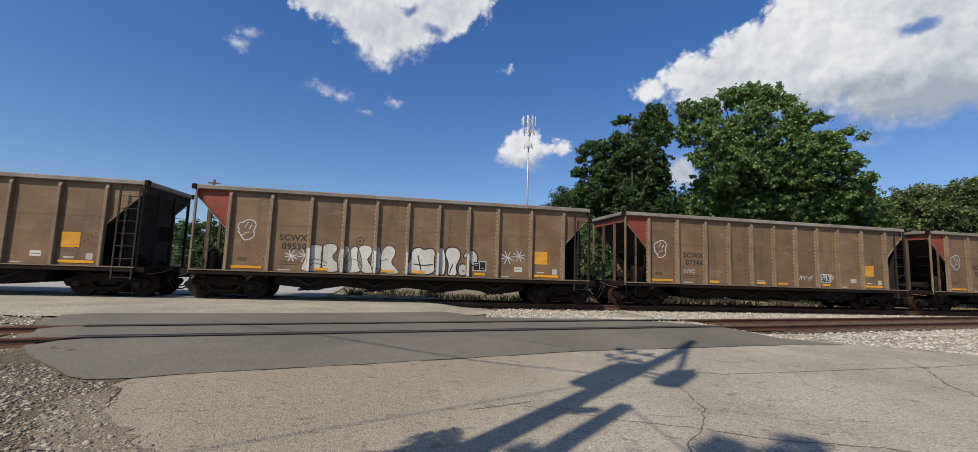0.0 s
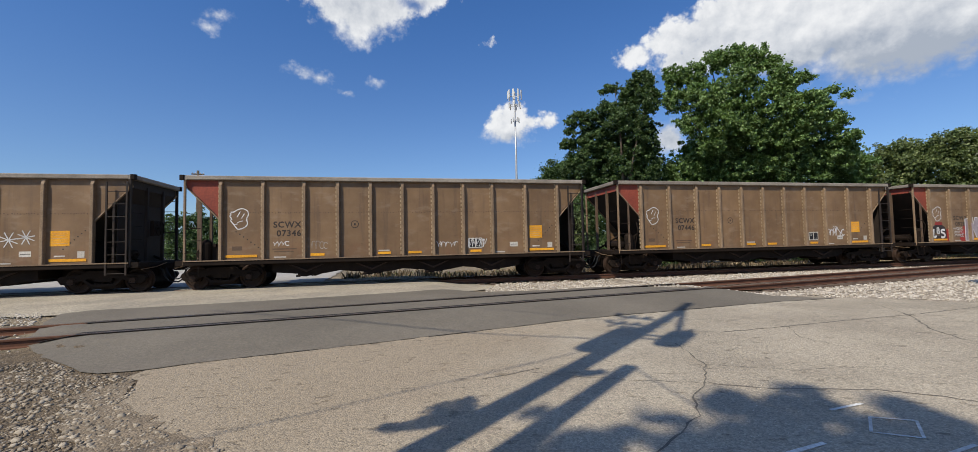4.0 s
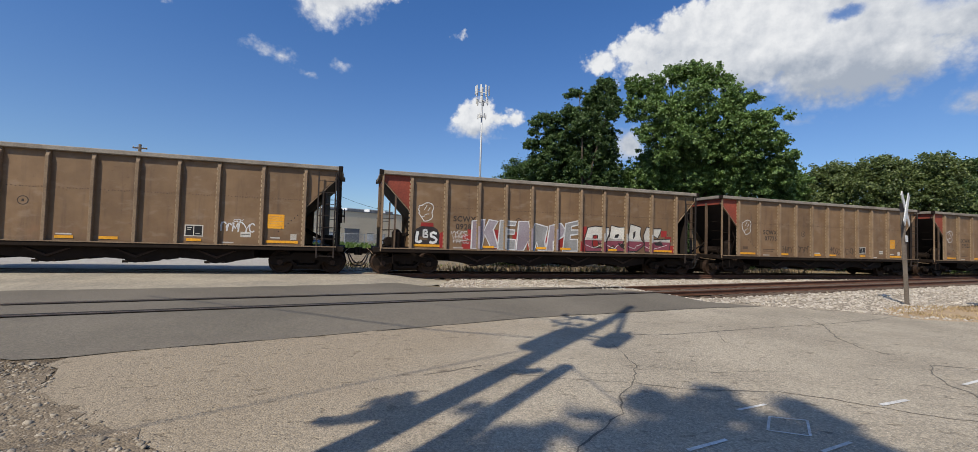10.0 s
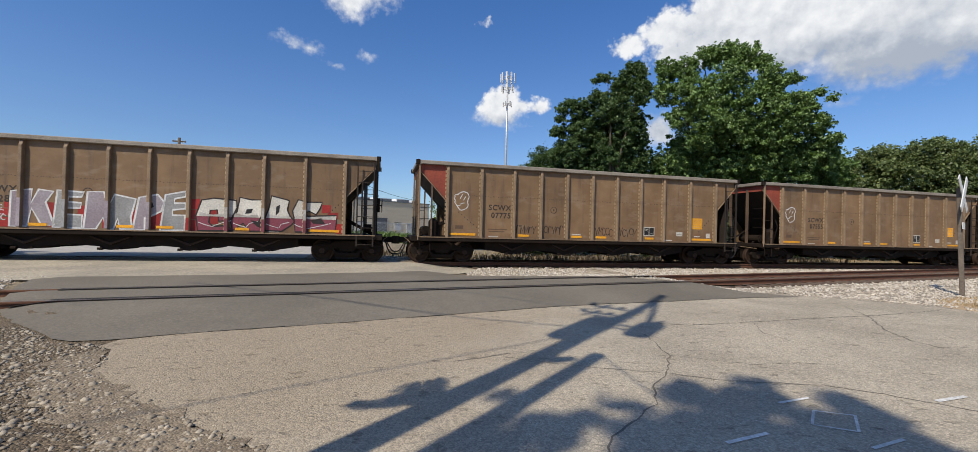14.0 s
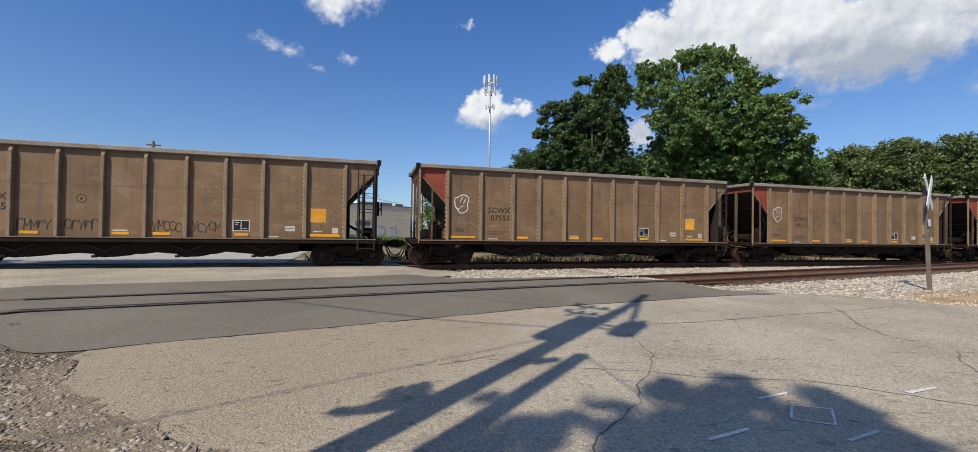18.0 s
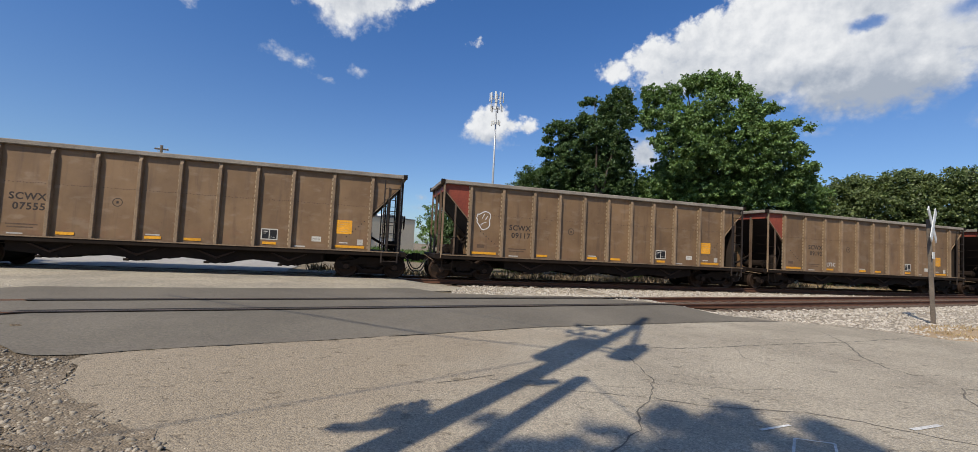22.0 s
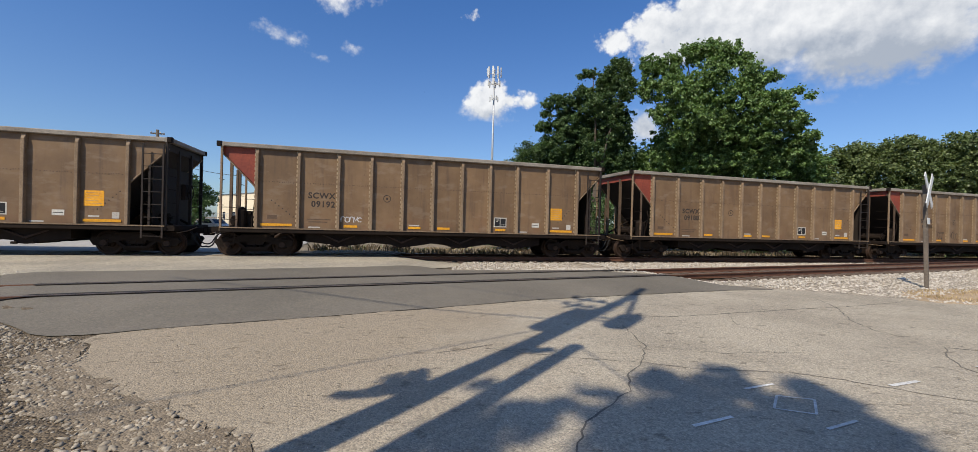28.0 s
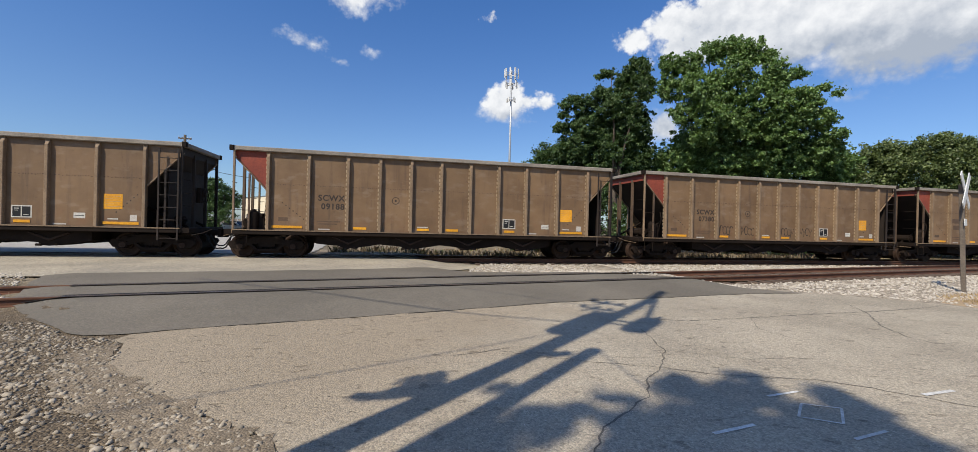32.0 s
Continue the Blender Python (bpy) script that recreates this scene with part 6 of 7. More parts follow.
for i, (pts, w) in enumerate((
        ([(2.43, 6.7), (2.43, 6.54), (2.35, 5.57), (2.08, 4.93), (1.76, 4.5), (1.56, 3.99), (1.23, 3.57), (0.98, 3.33), (0.7, 2.6)], 0.02),
        ([(2.06, 4.86), (2.54, 4.67), (3.27, 4.63), (3.6, 4.61), (4.07, 4.38), (4.38, 4.18), (4.69, 3.97), (5.6, 3.6), (7.5, 3.1)], 0.022),
        ([(2.99, 7.53), (3.52, 7.46), (4.86, 7.88), (6.41, 8.4), (8.09, 8.92), (10.26, 9.76)], 0.028),
        ([(8.24, 9.9), (7.8, 8.81), (6.93, 7.48), (6.67, 6.76), (6.72, 6.32)], 0.026),
        ([(7.27, 5.61), (6.77, 5.78), (6.31, 5.35), (6.0, 4.91), (5.92, 4.58), (5.54, 4.02)], 0.022),
        ([(2.06, 4.86), (1.2, 5.0), (0.2, 5.3)], 0.012), ([(2.35, 5.57), (3.2, 5.3), (4.4, 5.4)], 0.008), ([(4.86, 7.88), (4.5, 7.0), (4.7, 6.2)], 0.010), ([(-0.41, 5.06), (0.29, 5.48)], 0.016),
        ([(8.09, 8.92), (8.9, 8.0), (9.4, 7.4)], 0.012), ([(3.4, 8.7), (4.3, 8.5)], 0.012), ([(5.4, 9.4), (6.2, 9.1)], 0.012))):
    road_line("pavement_crack", pts, w, CRACK, "dark irregular crack in the old asphalt", 0.0095, i + 5, 0.02)
road_line("patch_joint", ASPHALT_NEAR[6:], 0.025, GROOVE, "dark edge of the newer asphalt", 0.0135, 30, 0.008, 0.2)

# ---- gravel ----
LEFT = [(-12, 3.0), (-7.6, 6.0), (-6.4, 5.9), (-5.4, 5.3), (-4.7, 5.4), (-4.3, 4.95), (-3.9, 4.35), (-3.3, 3.95), (-2.7, 3.7), (-2.0, 3.3), (-1.35, 3.05), (-0.9, 2.1), (-0.8, 0.6), (-6, 0.0), (-12, 0.5)]
BED = [(-12, 3.0), (-7.9, 6.9), (-6.5, 6.5), (-5.6, 6.0), (-4.7, 6.0), (-3.9, 4.9), (-3.2, 4.3), (-1.9, 3.6), (-0.9, 2.9), (-0.7, 0.6), (-6, 0.0), (-12, 0.5)]
sheet("gravel_bed", BED, 0.002, DIRT, 0.5, "dark gritty dirt between loose stones", "ground", jag=0.06, seed=12)
EDGE_FILM = [(-4.72, 5.12), (-4.40, 4.92), (-3.96, 4.32), (-3.36, 3.92), (-2.80, 3.66), (-2.05, 3.22), (-1.46, 2.99), (-1.07, 2.32), (-0.82, 1.2), (-1.35, 1.2), (-1.55, 2.1), (-1.95, 2.6), (-2.5, 2.85), (-3.3, 3.3), (-3.95, 3.7), (-4.5, 4.2), (-4.85, 4.8)]
sheet("dirt_film", EDGE_FILM, 0.011, DUST, 0.3, "gritty dirt spread over the crumbling pavement edge", "ground", jag=0.085, seed=19, edge=0.10)
stones("edge_gravel", EDGE_FILM, 2600, 0.014, 0.06, COBBLE, "small stones lying on the dirty pavement edge", 20, 0.0, 0.2)
for n, (reach, seed) in enumerate(((0.35, 31), (0.7, 32), (1.15, 33))):
    band = EDGE_FILM[:9] + [(x + reach, y + 0.25 * reach) for x, y in EDGE_FILM[8::-1]]
    stones("scattered_grit", band, 2600 - 300 * n, 0.006, 0.026, COBBLE if n % 2 else GRIT, "fine grit strewn over the old asphalt beside the gravel", seed, -0.1, 0.25)
stones("loose_gravel", LEFT, 15000, 0.014, 0.06, GRIT, "loose small stones scattered over dirt", 13, -0.25, 0.35, PAVE_EDGE + [(20, -8), (20, 9)])
stones("coarse_gravel", LEFT, 7600, 0.025, 0.085, COBBLE, "coarse pale ballast stones beside the road", 14, 0.02, 0.35, PAVE_EDGE + [(20, -8), (20, 9)])
SHOULDER = [(-22, 0.4), (-9.0, 6.6), (-7.8, 6.55), (-8.6, 7.1), (-9.3, 8.0), (-10.1, 8.85), (-10.7, 9.7), (-10.6, 10.2), (-11.2, 10.3), (-22, 6.4)]
stones("siding_ballast", SHOULDER, 7000, 0.03, 0.085, STONE, "pale ballast between rusty siding rails", 15, -0.25, 0.3)
YARD = [(-0.9, 14.3), (0.6, 14.5), (2.6, 14.1), (4.8, 13.5), (6.0, 13.05), (6.5, 12.4), (7.0, 11.9), (8.3, 11.5), (9.9, 11.0), (10.9, 10.5), (13, 11.2), (15, 12.2), (24, 15.5), (40, 22.5), (46, 29.3), (28, 24.4), (12, 20.4), (-0.4, 17.3)]
YARD_BED = YARD[:6] + [(7.2, 11.3), (8.2, 10.9), (9.5, 10.4), (10.4, 9.9), (13.2, 10.3)] + YARD[11:]
sheet("ballast_bed", YARD_BED, 0.0, COBBLE, 0.8, "pale crushed stone packed under the loose ballast", "ground", jag=0.08, seed=27)
CRIB = [tuple(on_track(NEAR_AT, NEAR_DEG, u, v)[:2]) for u, v in ((6.7, -0.95), (46, -0.95), (46, 1.0), (6.7, 1.0))]
NO_STONES = [tuple(on_track(NEAR_AT, NEAR_DEG, u, v)[:2]) for u, v in ((6.7, -1.22), (46, -1.22), (46, 1.1), (6.7, 1.1))]
stones("track_ballast", YARD, 30000, 0.035, 0.115, STONE, "white grey crushed ballast round the tracks", 16, 0, 0.3, NO_STONES)
sheet("siding_dirt", CRIB, 0.006, DIRT, 0.6, "rust-brown dirt packed between the siding rails", "ground", jag=0.08, seed=29)
stones("siding_grit", CRIB, 2600, 0.03, 0.08, GRIT, "brown gritty stones between the siding rails", 30, 0, 0.3)
FARSIDE = [tuple(on_track(MAIN_AT, MAIN_DEG, u, v)[:2]) for u, v in ((-6.5, 0.9), (60, 0.9), (60, 2.3), (-6.0, 2.3))]
stones("far_ballast", FARSIDE, 5000, 0.05, 0.14, STONE, "crushed ballast on the far shoulder", 17, 0, 0.3)
MID = [tuple(on_track(MAIN_AT, MAIN_DEG, u, v)[:2]) for u, v in ((-2.3, -0.7), (50, -0.7), (50, 0.7), (-2.3, 0.7))]
stones("crib_ballast", MID, 3500, 0.05, 0.13, STONE, "dusty ballast between the main rails", 18, 0, 0.3)

CHIPS = [(-3.6, 4.2), (-1.2, 3.1), (-0.6, 2.0), (6.5, 1.6), (9.0, 5.0), (8.0, 8.5), (4.0, 8.4), (0.0, 6.9), (-3.0, 5.9)]
stones("pavement_aggregate", CHIPS, 26000, 0.006, 0.019, STONE, "pale stone chips standing proud of the worn asphalt", 28, 0.0, 0.35)

# ---- weeds and dry grass ----
def blades(name, poly, count, height, mat, label, seed, clump=0.0, width=0.012):
    rng = np.random.default_rng(seed)
    xs, ys = [p[0] for p in poly], [p[1] for p in poly]
    x, y = rng.uniform(min(xs), max(xs), count * 4), rng.uniform(min(ys), max(ys), count * 4)
    keep = inside(poly, x, y)
    f = np.array([noise.noise(Vector((a * 0.7, b * 0.7, seed))) for a, b in zip(x, y)])
    keep &= f + rng.uniform(-0.3, 0.3, len(x)) > clump
    x, y = x[keep][:count], y[keep][:count]
    n = len(x)
    h = height * rng.uniform(0.35, 1.2, n)
    a = rng.uniform(0, 2 * np.pi, n)
    lx, ly = rng.normal(0, 0.35, n) * h, rng.normal(0, 0.35, n) * h
    z = np.array([level(p, q) - 0.03 for p, q in zip(x, y)])
    wx, wy = np.cos(a) * width * (1 + h), np.sin(a) * width * (1 + h)
    v = np.stack([np.stack([x - wx, y - wy, z], -1), np.stack([x + wx, y + wy, z], -1), np.stack([x + lx * 0.4 + wx * 0.8, y + ly * 0.4 + wy * 0.8, z + h * 0.6], -1), np.stack([x + lx, y + ly, z + h], -1)], 1)
    fc = np.arange(4)[None] + 4 * np.arange(n)[:, None]
    return tagged(new(name, many(name, v.reshape(-1, 3), fc, mat)), label, "grass", kind="stuff")


MAT = [(11.6, 11.1), (11.7, 10.35), (12.2, 9.85), (12.9, 9.45), (16, 9.25), (20, 9.0), (40, 9.2), (40, 16), (24, 13.2), (17, 12.3), (14.6, 12.2), (13.2, 12.1), (12.3, 11.6)]
sheet("dry_turf", [(11.4, 11.1), (11.0, 10.1), (11.3, 9.45), (12.6, 8.8), (16, 8.6), (20, 8.6), (40, 8.2)] + MAT[7:], 0.002, TURF, 0.5, "matted dry turf beside the road", "ground", jag=0.10, seed=25)
VERGE = [(9.9, 10.95), (10.85, 10.3), (11.3, 9.78), (13.0, 9.42), (20, 8.96), (20, 9.15), (13.1, 9.72), (11.6, 10.15), (11.2, 10.7), (10.3, 11.2)]
stones("verge_gravel", VERGE, 900, 0.03, 0.10, STONE, "pale stones strewn along the edge of the pavement", 36, 0.0, 0.2)
blades("dry_grass", MAT, 30000, 0.10, GRASS_D, "dry straw-coloured grass beside the road", 21, -0.1)
BANK = [tuple(on_track(MAIN_AT, MAIN_DEG, u, v)[:2]) for u, v in ((-7.2, 2.4), (60, 2.6), (60, 12), (2, 12), (-5.5, 7))]
blades("bank_straw", BANK, 12000, 0.12, GRASS_D, "dry grass on the bank behind the main line", 22, 0.05, 0.02)
STEMS = [tuple(on_track(MAIN_AT, MAIN_DEG, u, v)[:2]) for u, v in ((-7.0, 2.7), (14, 2.9), (30, 4.0), (14, 6.5), (-6.0, 6.0))]
blades("bank_stalks", STEMS, 5200, 0.34, STALK, "dead brown weed stalks on the bank behind the main line", 26, 0.0, 0.022)
blades("bank_weeds", BANK, 1600, 0.16, GRASS_G, "green weeds on the bank behind the main line", 23, 0.25, 0.02)
YARDW = [(-17, 46), (-4, 38), (2, 34), (4, 40), (-6, 52), (-20, 56)]
blades("tall_weeds", YARDW, 9000, 0.9, GRASS_G, "tall green weeds at the edge of the yard", 24, 0.0, 0.03)

# ---- shrubs seen through the gaps ----
tree("young_tree", sky_at(-6.2, 0, 36)[:2], 5.4, 0.09, [lobe(-6.3, 4.6, 36, 0.9, 1.3), lobe(-7.0, 2.6, 36, 1.2, 1.2), lobe(-5.3, 2.8, 36, 1.1, 1.2), lobe(-6.2, 1.0, 36, 2.2, 1.6)], LEAF_M, "young feathery green tree among weeds", 51, 30, 0.3, 30, 0.16, 6)
tree("dense_shrub", sky_at(-0.6, 0, 34)[:2], 5.4, 0.12, [lobe(-0.8, 4.6, 34, 1.9, 1.7), lobe(1.4, 4.8, 34, 1.9, 1.6), lobe(-1.2, 2.0, 34, 2.0, 2.0), lobe(1.2, 1.5, 34, 2.4, 2.4), lobe(3.2, 3.0, 35, 2.0, 2.4), lobe(-3.4, 4.0, 34, 1.9, 2.0), lobe(-3.8, 1.0, 34, 2.0, 2.2), lobe(3.6, 5.4, 35, 1.8, 1.6)], LEAF_D, "dense dark green shrub behind the track", 52, 40, 0.45, 60, 0.17, 6)
tree("yard_evergreen", sky_at(-33.2, 0, 50)[:2], 5.8, 0.16, [lobe(-33.4, 3.2, 50, 1.5, 1.1), lobe(-32.6, 1.9, 50, 1.6, 1.4), lobe(-33.8, 0.4, 50, 2.0, 1.4)], LEAF_D, "dark evergreen beside a pale building", 53, 26, 0.5, 60, 0.2, 4)


tree("yard_tree", sky_at(-37.8, 0, 52)[:2], 4.4, 0.14, [lobe(-38.9, 2.7, 52, 1.6, 1.3), lobe(-36.8, 3.0, 52, 1.7, 1.4), lobe(-35.2, 2.3, 52, 1.2, 1.3), lobe(-37.8, 0.6, 52, 2.4, 1.6), lobe(-35.8, 0.2, 52, 1.6, 1.5)], LEAF_D, "dark green tree at the edge of the yard", 54, 28, 0.5, 70, 0.18, 4)

for i in range(15):
    u = 5.5 + i * 4.0
    p = on_track(MAIN_AT, MAIN_DEG, u, 9.6 + 1.3 * math.sin(i * 2.3))
    tall = (5.4 if i < 4 else 3.8) + 0.7 * math.sin(i * 1.7 + 1)
    tree("trackside_shrub", (p.x, p.y), tall, 0.08, [(p.x, p.y, tall * 0.70, 1.7, tall * 0.24), (p.x - 1.2, p.y - 0.3, tall * 0.42, 1.5, tall * 0.30), (p.x + 1.3, p.y + 0.3, tall * 0.40, 1.5, tall * 0.30), (p.x, p.y - 0.5, tall * 0.2, 1.9, tall * 0.18)],
         LEAF_D if i % 3 else LEAF_Y, "dense leafy shrub on the bank behind the main line", 130 + i, 26, 0.55, 75, 0.16, 3)

# ---- buildings beyond the yard ----
def wall_box(parent, name, x0, x1, y0, y1, z0, z1, mat, label=""):
    return part(name, Shape().box(x0, x1, y0, y1, z0, z1), mat, parent, label)


def warehouse():
    """A block building whose near corner points at the crossing: one wall in full sun, one grazed by it."""
    b = thing("warehouse", "flat-roofed beige block warehouse with white rooftop units", "building", pose(-23.0, 55.4, -0.2, 0, 0, 47.7))
    w, d, h = 19.0, 31.0, 5.45
    wall_box(b, "wall", 0, w, 0, 0.3, 0, h, BEIGE)
    wall_box(b, "wall", 0, 0.3, 0.3, d, 0, h, BEIGE)
    wall_box(b, "wall", w - 0.3, w, 0.3, d, 0, h, BEIGE)
    wall_box(b, "wall", 0.3, w - 0.3, d - 0.3, d, 0, h, BEIGE)
    wall_box(b, "roof", 0.3, w - 0.3, 0.3, d - 0.3, h - 0.6, h - 0.4, ROOFW)
    part("coping", Shape().box(-0.08, w + 0.08, -0.08, 0.38, h, h + 0.14), GREYW, b, "dark metal roof coping")
    part("coping", Shape().box(-0.08, 0.38, 0.38, d, h, h + 0.14), GREYW, b, "dark metal roof coping")
    for i in range(9):
        part("block_course", Shape().box(0.002, w, -0.012, 0, 0.55 + i * 0.6, 0.565 + i * 0.6), BEIGE, b)
    for x, y, ww, hh in ((0.8, 1.0, 1.6, 0.75), (3.0, 1.0, 1.2, 0.6), (6.2, 1.2, 2.6, 0.4), (9.6, 1.2, 3.0, 0.45), (13.4, 1.1, 2.4, 0.5), (16.4, 1.2, 1.6, 0.45), (1.0, 9.0, 1.5, 0.5)):
        u = wall_box(b, "roof_unit", x, x + ww, y, y + 1.5, h - 0.4, h + 0.14 + hh, ROOFW, "white rooftop air unit")
        part("grille", Shape().box(x + 0.12, x + ww - 0.12, y - 0.03, y, h + 0.2, h + 0.05 + hh), GREYW, u)
    for x, ww, z0, z1, m in ((0.7, 2.4, 0.1, 3.1, GREYW), (6.0, 1.0, 0.1, 2.3, SIGNW), (12.4, 1.1, 1.2, 2.3, SIGNW), (14.6, 1.0, 0.1, 2.2, SIGNW), (8.6, 2.4, 0.1, 2.9, GREYW)):
        dd = wall_box(b, "door" if z0 < 1 else "window", x, x + ww, -0.05, -0.012, z0, z1, m)
        part("frame", Shape().box(x - 0.08, x + ww + 0.08, -0.09, -0.05, z1, z1 + 0.1), GREYW, dd)
    for i in range(6):
        ww = part("window", Shape().box(-0.04, 0, 4.0 + i * 4.6, 5.2 + i * 4.6, 1.4, 2.6), DARKG, b)
        part("sill", Shape().box(-0.10, -0.02, 3.9 + i * 4.6, 5.3 + i * 4.6, 1.3, 1.4), BEIGE, ww)


def yard_shed():
    b = thing("yard_building", "grey industrial building with dark window bands and a white gable", "building", pose(-63.0, 66.0, -0.2, 0, 0, 40))
    wall_box(b, "wall", -12, 12, 0, 0.3, 0, 4.6, GREYW)
    wall_box(b, "wall", -12, -11.7, 0.3, 14, 0, 4.6, GREYW)
    wall_box(b, "wall", 11.7, 12, 0.3, 14, 0, 4.6, GREYW)
    wall_box(b, "roof", -12.2, 12.2, -0.3, 14, 4.6, 4.8, ROOFW)
    part("gable", Shape().slab([(-4, 4.8), (7, 4.8), (1.5, 8.2)], 1.0, 9.0), ROOFW, b, "white ribbed gable")
    for i in range(8):
        w = wall_box(b, "window", -11 + i * 2.8, -9 + i * 2.8, -0.05, 0, 2.4, 3.6, DARKG)
        part("mullion", Shape().box(-10.05 + i * 2.8, -9.95 + i * 2.8, -0.08, -0.05, 2.4, 3.6), ROOFW, w)
    for i in range(8):
        wall_box(b, "bay_door", -11 + i * 2.8, -9 + i * 2.8, -0.05, 0, 0.1, 1.9, DARKG)
    wall_box(b, "band", -12.1, 12.1, -0.12, -0.06, 3.75, 4.1, ROOFW)


warehouse()
yard_shed()


def dumpster(at, turn):
    d = thing("dumpster", "blue steel dumpster with sloping lids", "dumpster", pose(*at, 0, 0, turn))
    part("bin", Shape().slab([(-1.35, 0.15), (1.35, 0.15), (1.45, 1.25), (-1.45, 1.25)], -0.8, 0.8), BLUE, d)
    for x in (-1.42, 0.03):
        part("lid", Shape().add([(x, -0.85, 1.26), (x + 1.38, -0.85, 1.26), (x + 1.38, 0.85, 1.48), (x, 0.85, 1.48), (x, -0.85, 1.30), (x + 1.38, -0.85, 1.30), (x + 1.38, 0.85, 1.52), (x, 0.85, 1.52)],
                                [(0, 1, 2, 3), (4, 5, 6, 7), (0, 1, 5, 4), (1, 2, 6, 5), (2, 3, 7, 6), (3, 0, 4, 7)]), GROOVE, d, "black plastic lid")
    for x in (-1.1, -0.4, 0.4, 1.1):
        part("stiffener", Shape().box(x - 0.05, x + 0.05, -0.88, -0.8, 0.2, 1.2), BLUE, d)
    for x in (-1.5, 1.5):
        part("fork_pocket", Shape().box(x - 0.08, x + 0.08, -0.7, 0.7, 0.6, 0.8), BLUE, d)


dumpster((-17.6, 48.5, -0.12), 30)


def far_pole(at, top, arm, label, turn=0.0, can=False, girth=1.0):
    p = thing("utility_pole", label, "utility pole", pose(*at, 0, 0, turn))
    part("pole", Shape().tube([(0, 0, -0.5), (0, 0, top * 0.5), (0, 0, top)], [0.21 * girth, 0.19 * girth, 0.16 * girth], 10), BARK, p, smooth=True)
    for z in arm:
        a = part("crossarm", Shape().box(-0.75, 0.75, -0.08, 0.08, z - 0.08, z + 0.08), BARK, p)
        for x in (-0.68, -0.3, 0.3, 0.68):
            part("insulator", Shape().lathe([(z + 0.06, 0.03), (z + 0.12, 0.06), (z + 0.2, 0.05), (z + 0.24, 0.02)], 8, "z"), WHITE, a, at=(x, 0, 0))
        part("arm_brace", Shape().rod((-0.6, -0.07, z - 0.05), (0, -0.12, z - 0.6), 0.025, 6).rod((0.6, -0.07, z - 0.05), (0, -0.12, z - 0.6), 0.025, 6), GALV, p)
    if can:
        part("transformer", Shape().rod((0.42, 0, top - 2.4), (0.42, 0, top - 1.5), 0.24, 14), GALV, p, "grey transformer can")
    return p


far_pole((-41.7, 56.2, -0.1), 12.7, (12.2,), "dark weathered utility pole with a short crossarm", 20, True)
far_pole((-16.75, 50.0, -0.1), 7.9, (), "slim weathered pole carrying a service cable", 0, girth=0.55)
far_pole((-15.9, 49.0, -0.1), 8.0, (), "slim weathered pole beside another", 0, girth=0.5)


def cable(a, b, sag, r, label):
    a, b = Vector(a), Vector(b)
    pts = [a.lerp(b, i / 16) - Vector((0, 0, sag * 4 * (i / 16) * (1 - i / 16))) for i in range(17)]
    return solo("overhead_cable", Shape().tube(pts, r, 5), WIRE, label, "cable", group="overhead cables")


cable((-16.75, 50, 7.5), (-41.7, 56.2, 9.0), 1.6, 0.03, "black service cable between two poles")
cable((-16.75, 50, 7.2), (-12.5, 70, 6.0), 0.4, 0.025, "black service cable to the warehouse")


def yard_fence():
    f = thing("chain_link_fence", "galvanised chain-link fence along the yard", "fence", (0, -5.5, -0.12))
    post = Shape().rod((0, 0, -0.3), (0, 0, 2.1), 0.04, 6).mesh("post", GALV)
    for i in range(17):
        part("post", post, GALV, f, at=(-44 + i * 2.2, 58.0 - i * 0.35, 0))
    for z in (0.08, 2.05):
        part("rail", Shape().rod((-44, 58.0, z), (-8.8, 52.4, z), 0.022, 6), GALV, f)
    m = Shape()
    for i in range(230):
        x = -44 + i * 0.15
        y = 58 - (x + 44) / 2.2 * 0.35
        m.rod((x, y, 0.08), (x + 0.9, y - 0.14, 2.05), 0.006, 3).rod((x + 0.9, y - 0.14, 0.08), (x, y, 2.05), 0.006, 3)
    tagged(part("mesh", m, GALV, f), kind="stuff")


yard_fence()


def warning_sign(at, turn):
    s = thing("crossing_warning_sign", "yellow crossing warning sign with a black cross on a post", "sign", pose(*at, 0, 0, turn))
    part("post", Shape().box(-0.04, 0.04, -0.03, 0.03, -0.3, 2.4), GALV, s)
    f = part("plate", Shape().rod((0, -0.05, 2.1), (0, -0.03, 2.1), 0.36, 24), DULLY, s)
    part("cross", Shape().ribbon([(-0.28, 1.82), (0.28, 2.38)], 0.09, -0.054).ribbon([(-0.28, 2.38), (0.28, 1.82)], 0.09, -0.056), BLACKD, f)


warning_sign((-23.0, 23.4, -0.05), 30)


def leaning_sign(at):
    s = thing("sign_post", "leaning grey steel post with a small sign seen from behind", "sign", pose(*at, 0, 6, -45))
    part("post", Shape().box(-0.035, 0.035, -0.025, 0.025, -0.2, 2.4).box(-0.05, -0.035, -0.025, 0.04, -0.2, 2.4).box(0.035, 0.05, -0.025, 0.04, -0.2, 2.4), GREYW, s)
    part("plate", Shape().box(-0.20, 0.20, -0.045, -0.03, 1.75, 2.4), GREYW, s)


leaning_sign((15.48, 11.61, level(15.48, 11.61)))


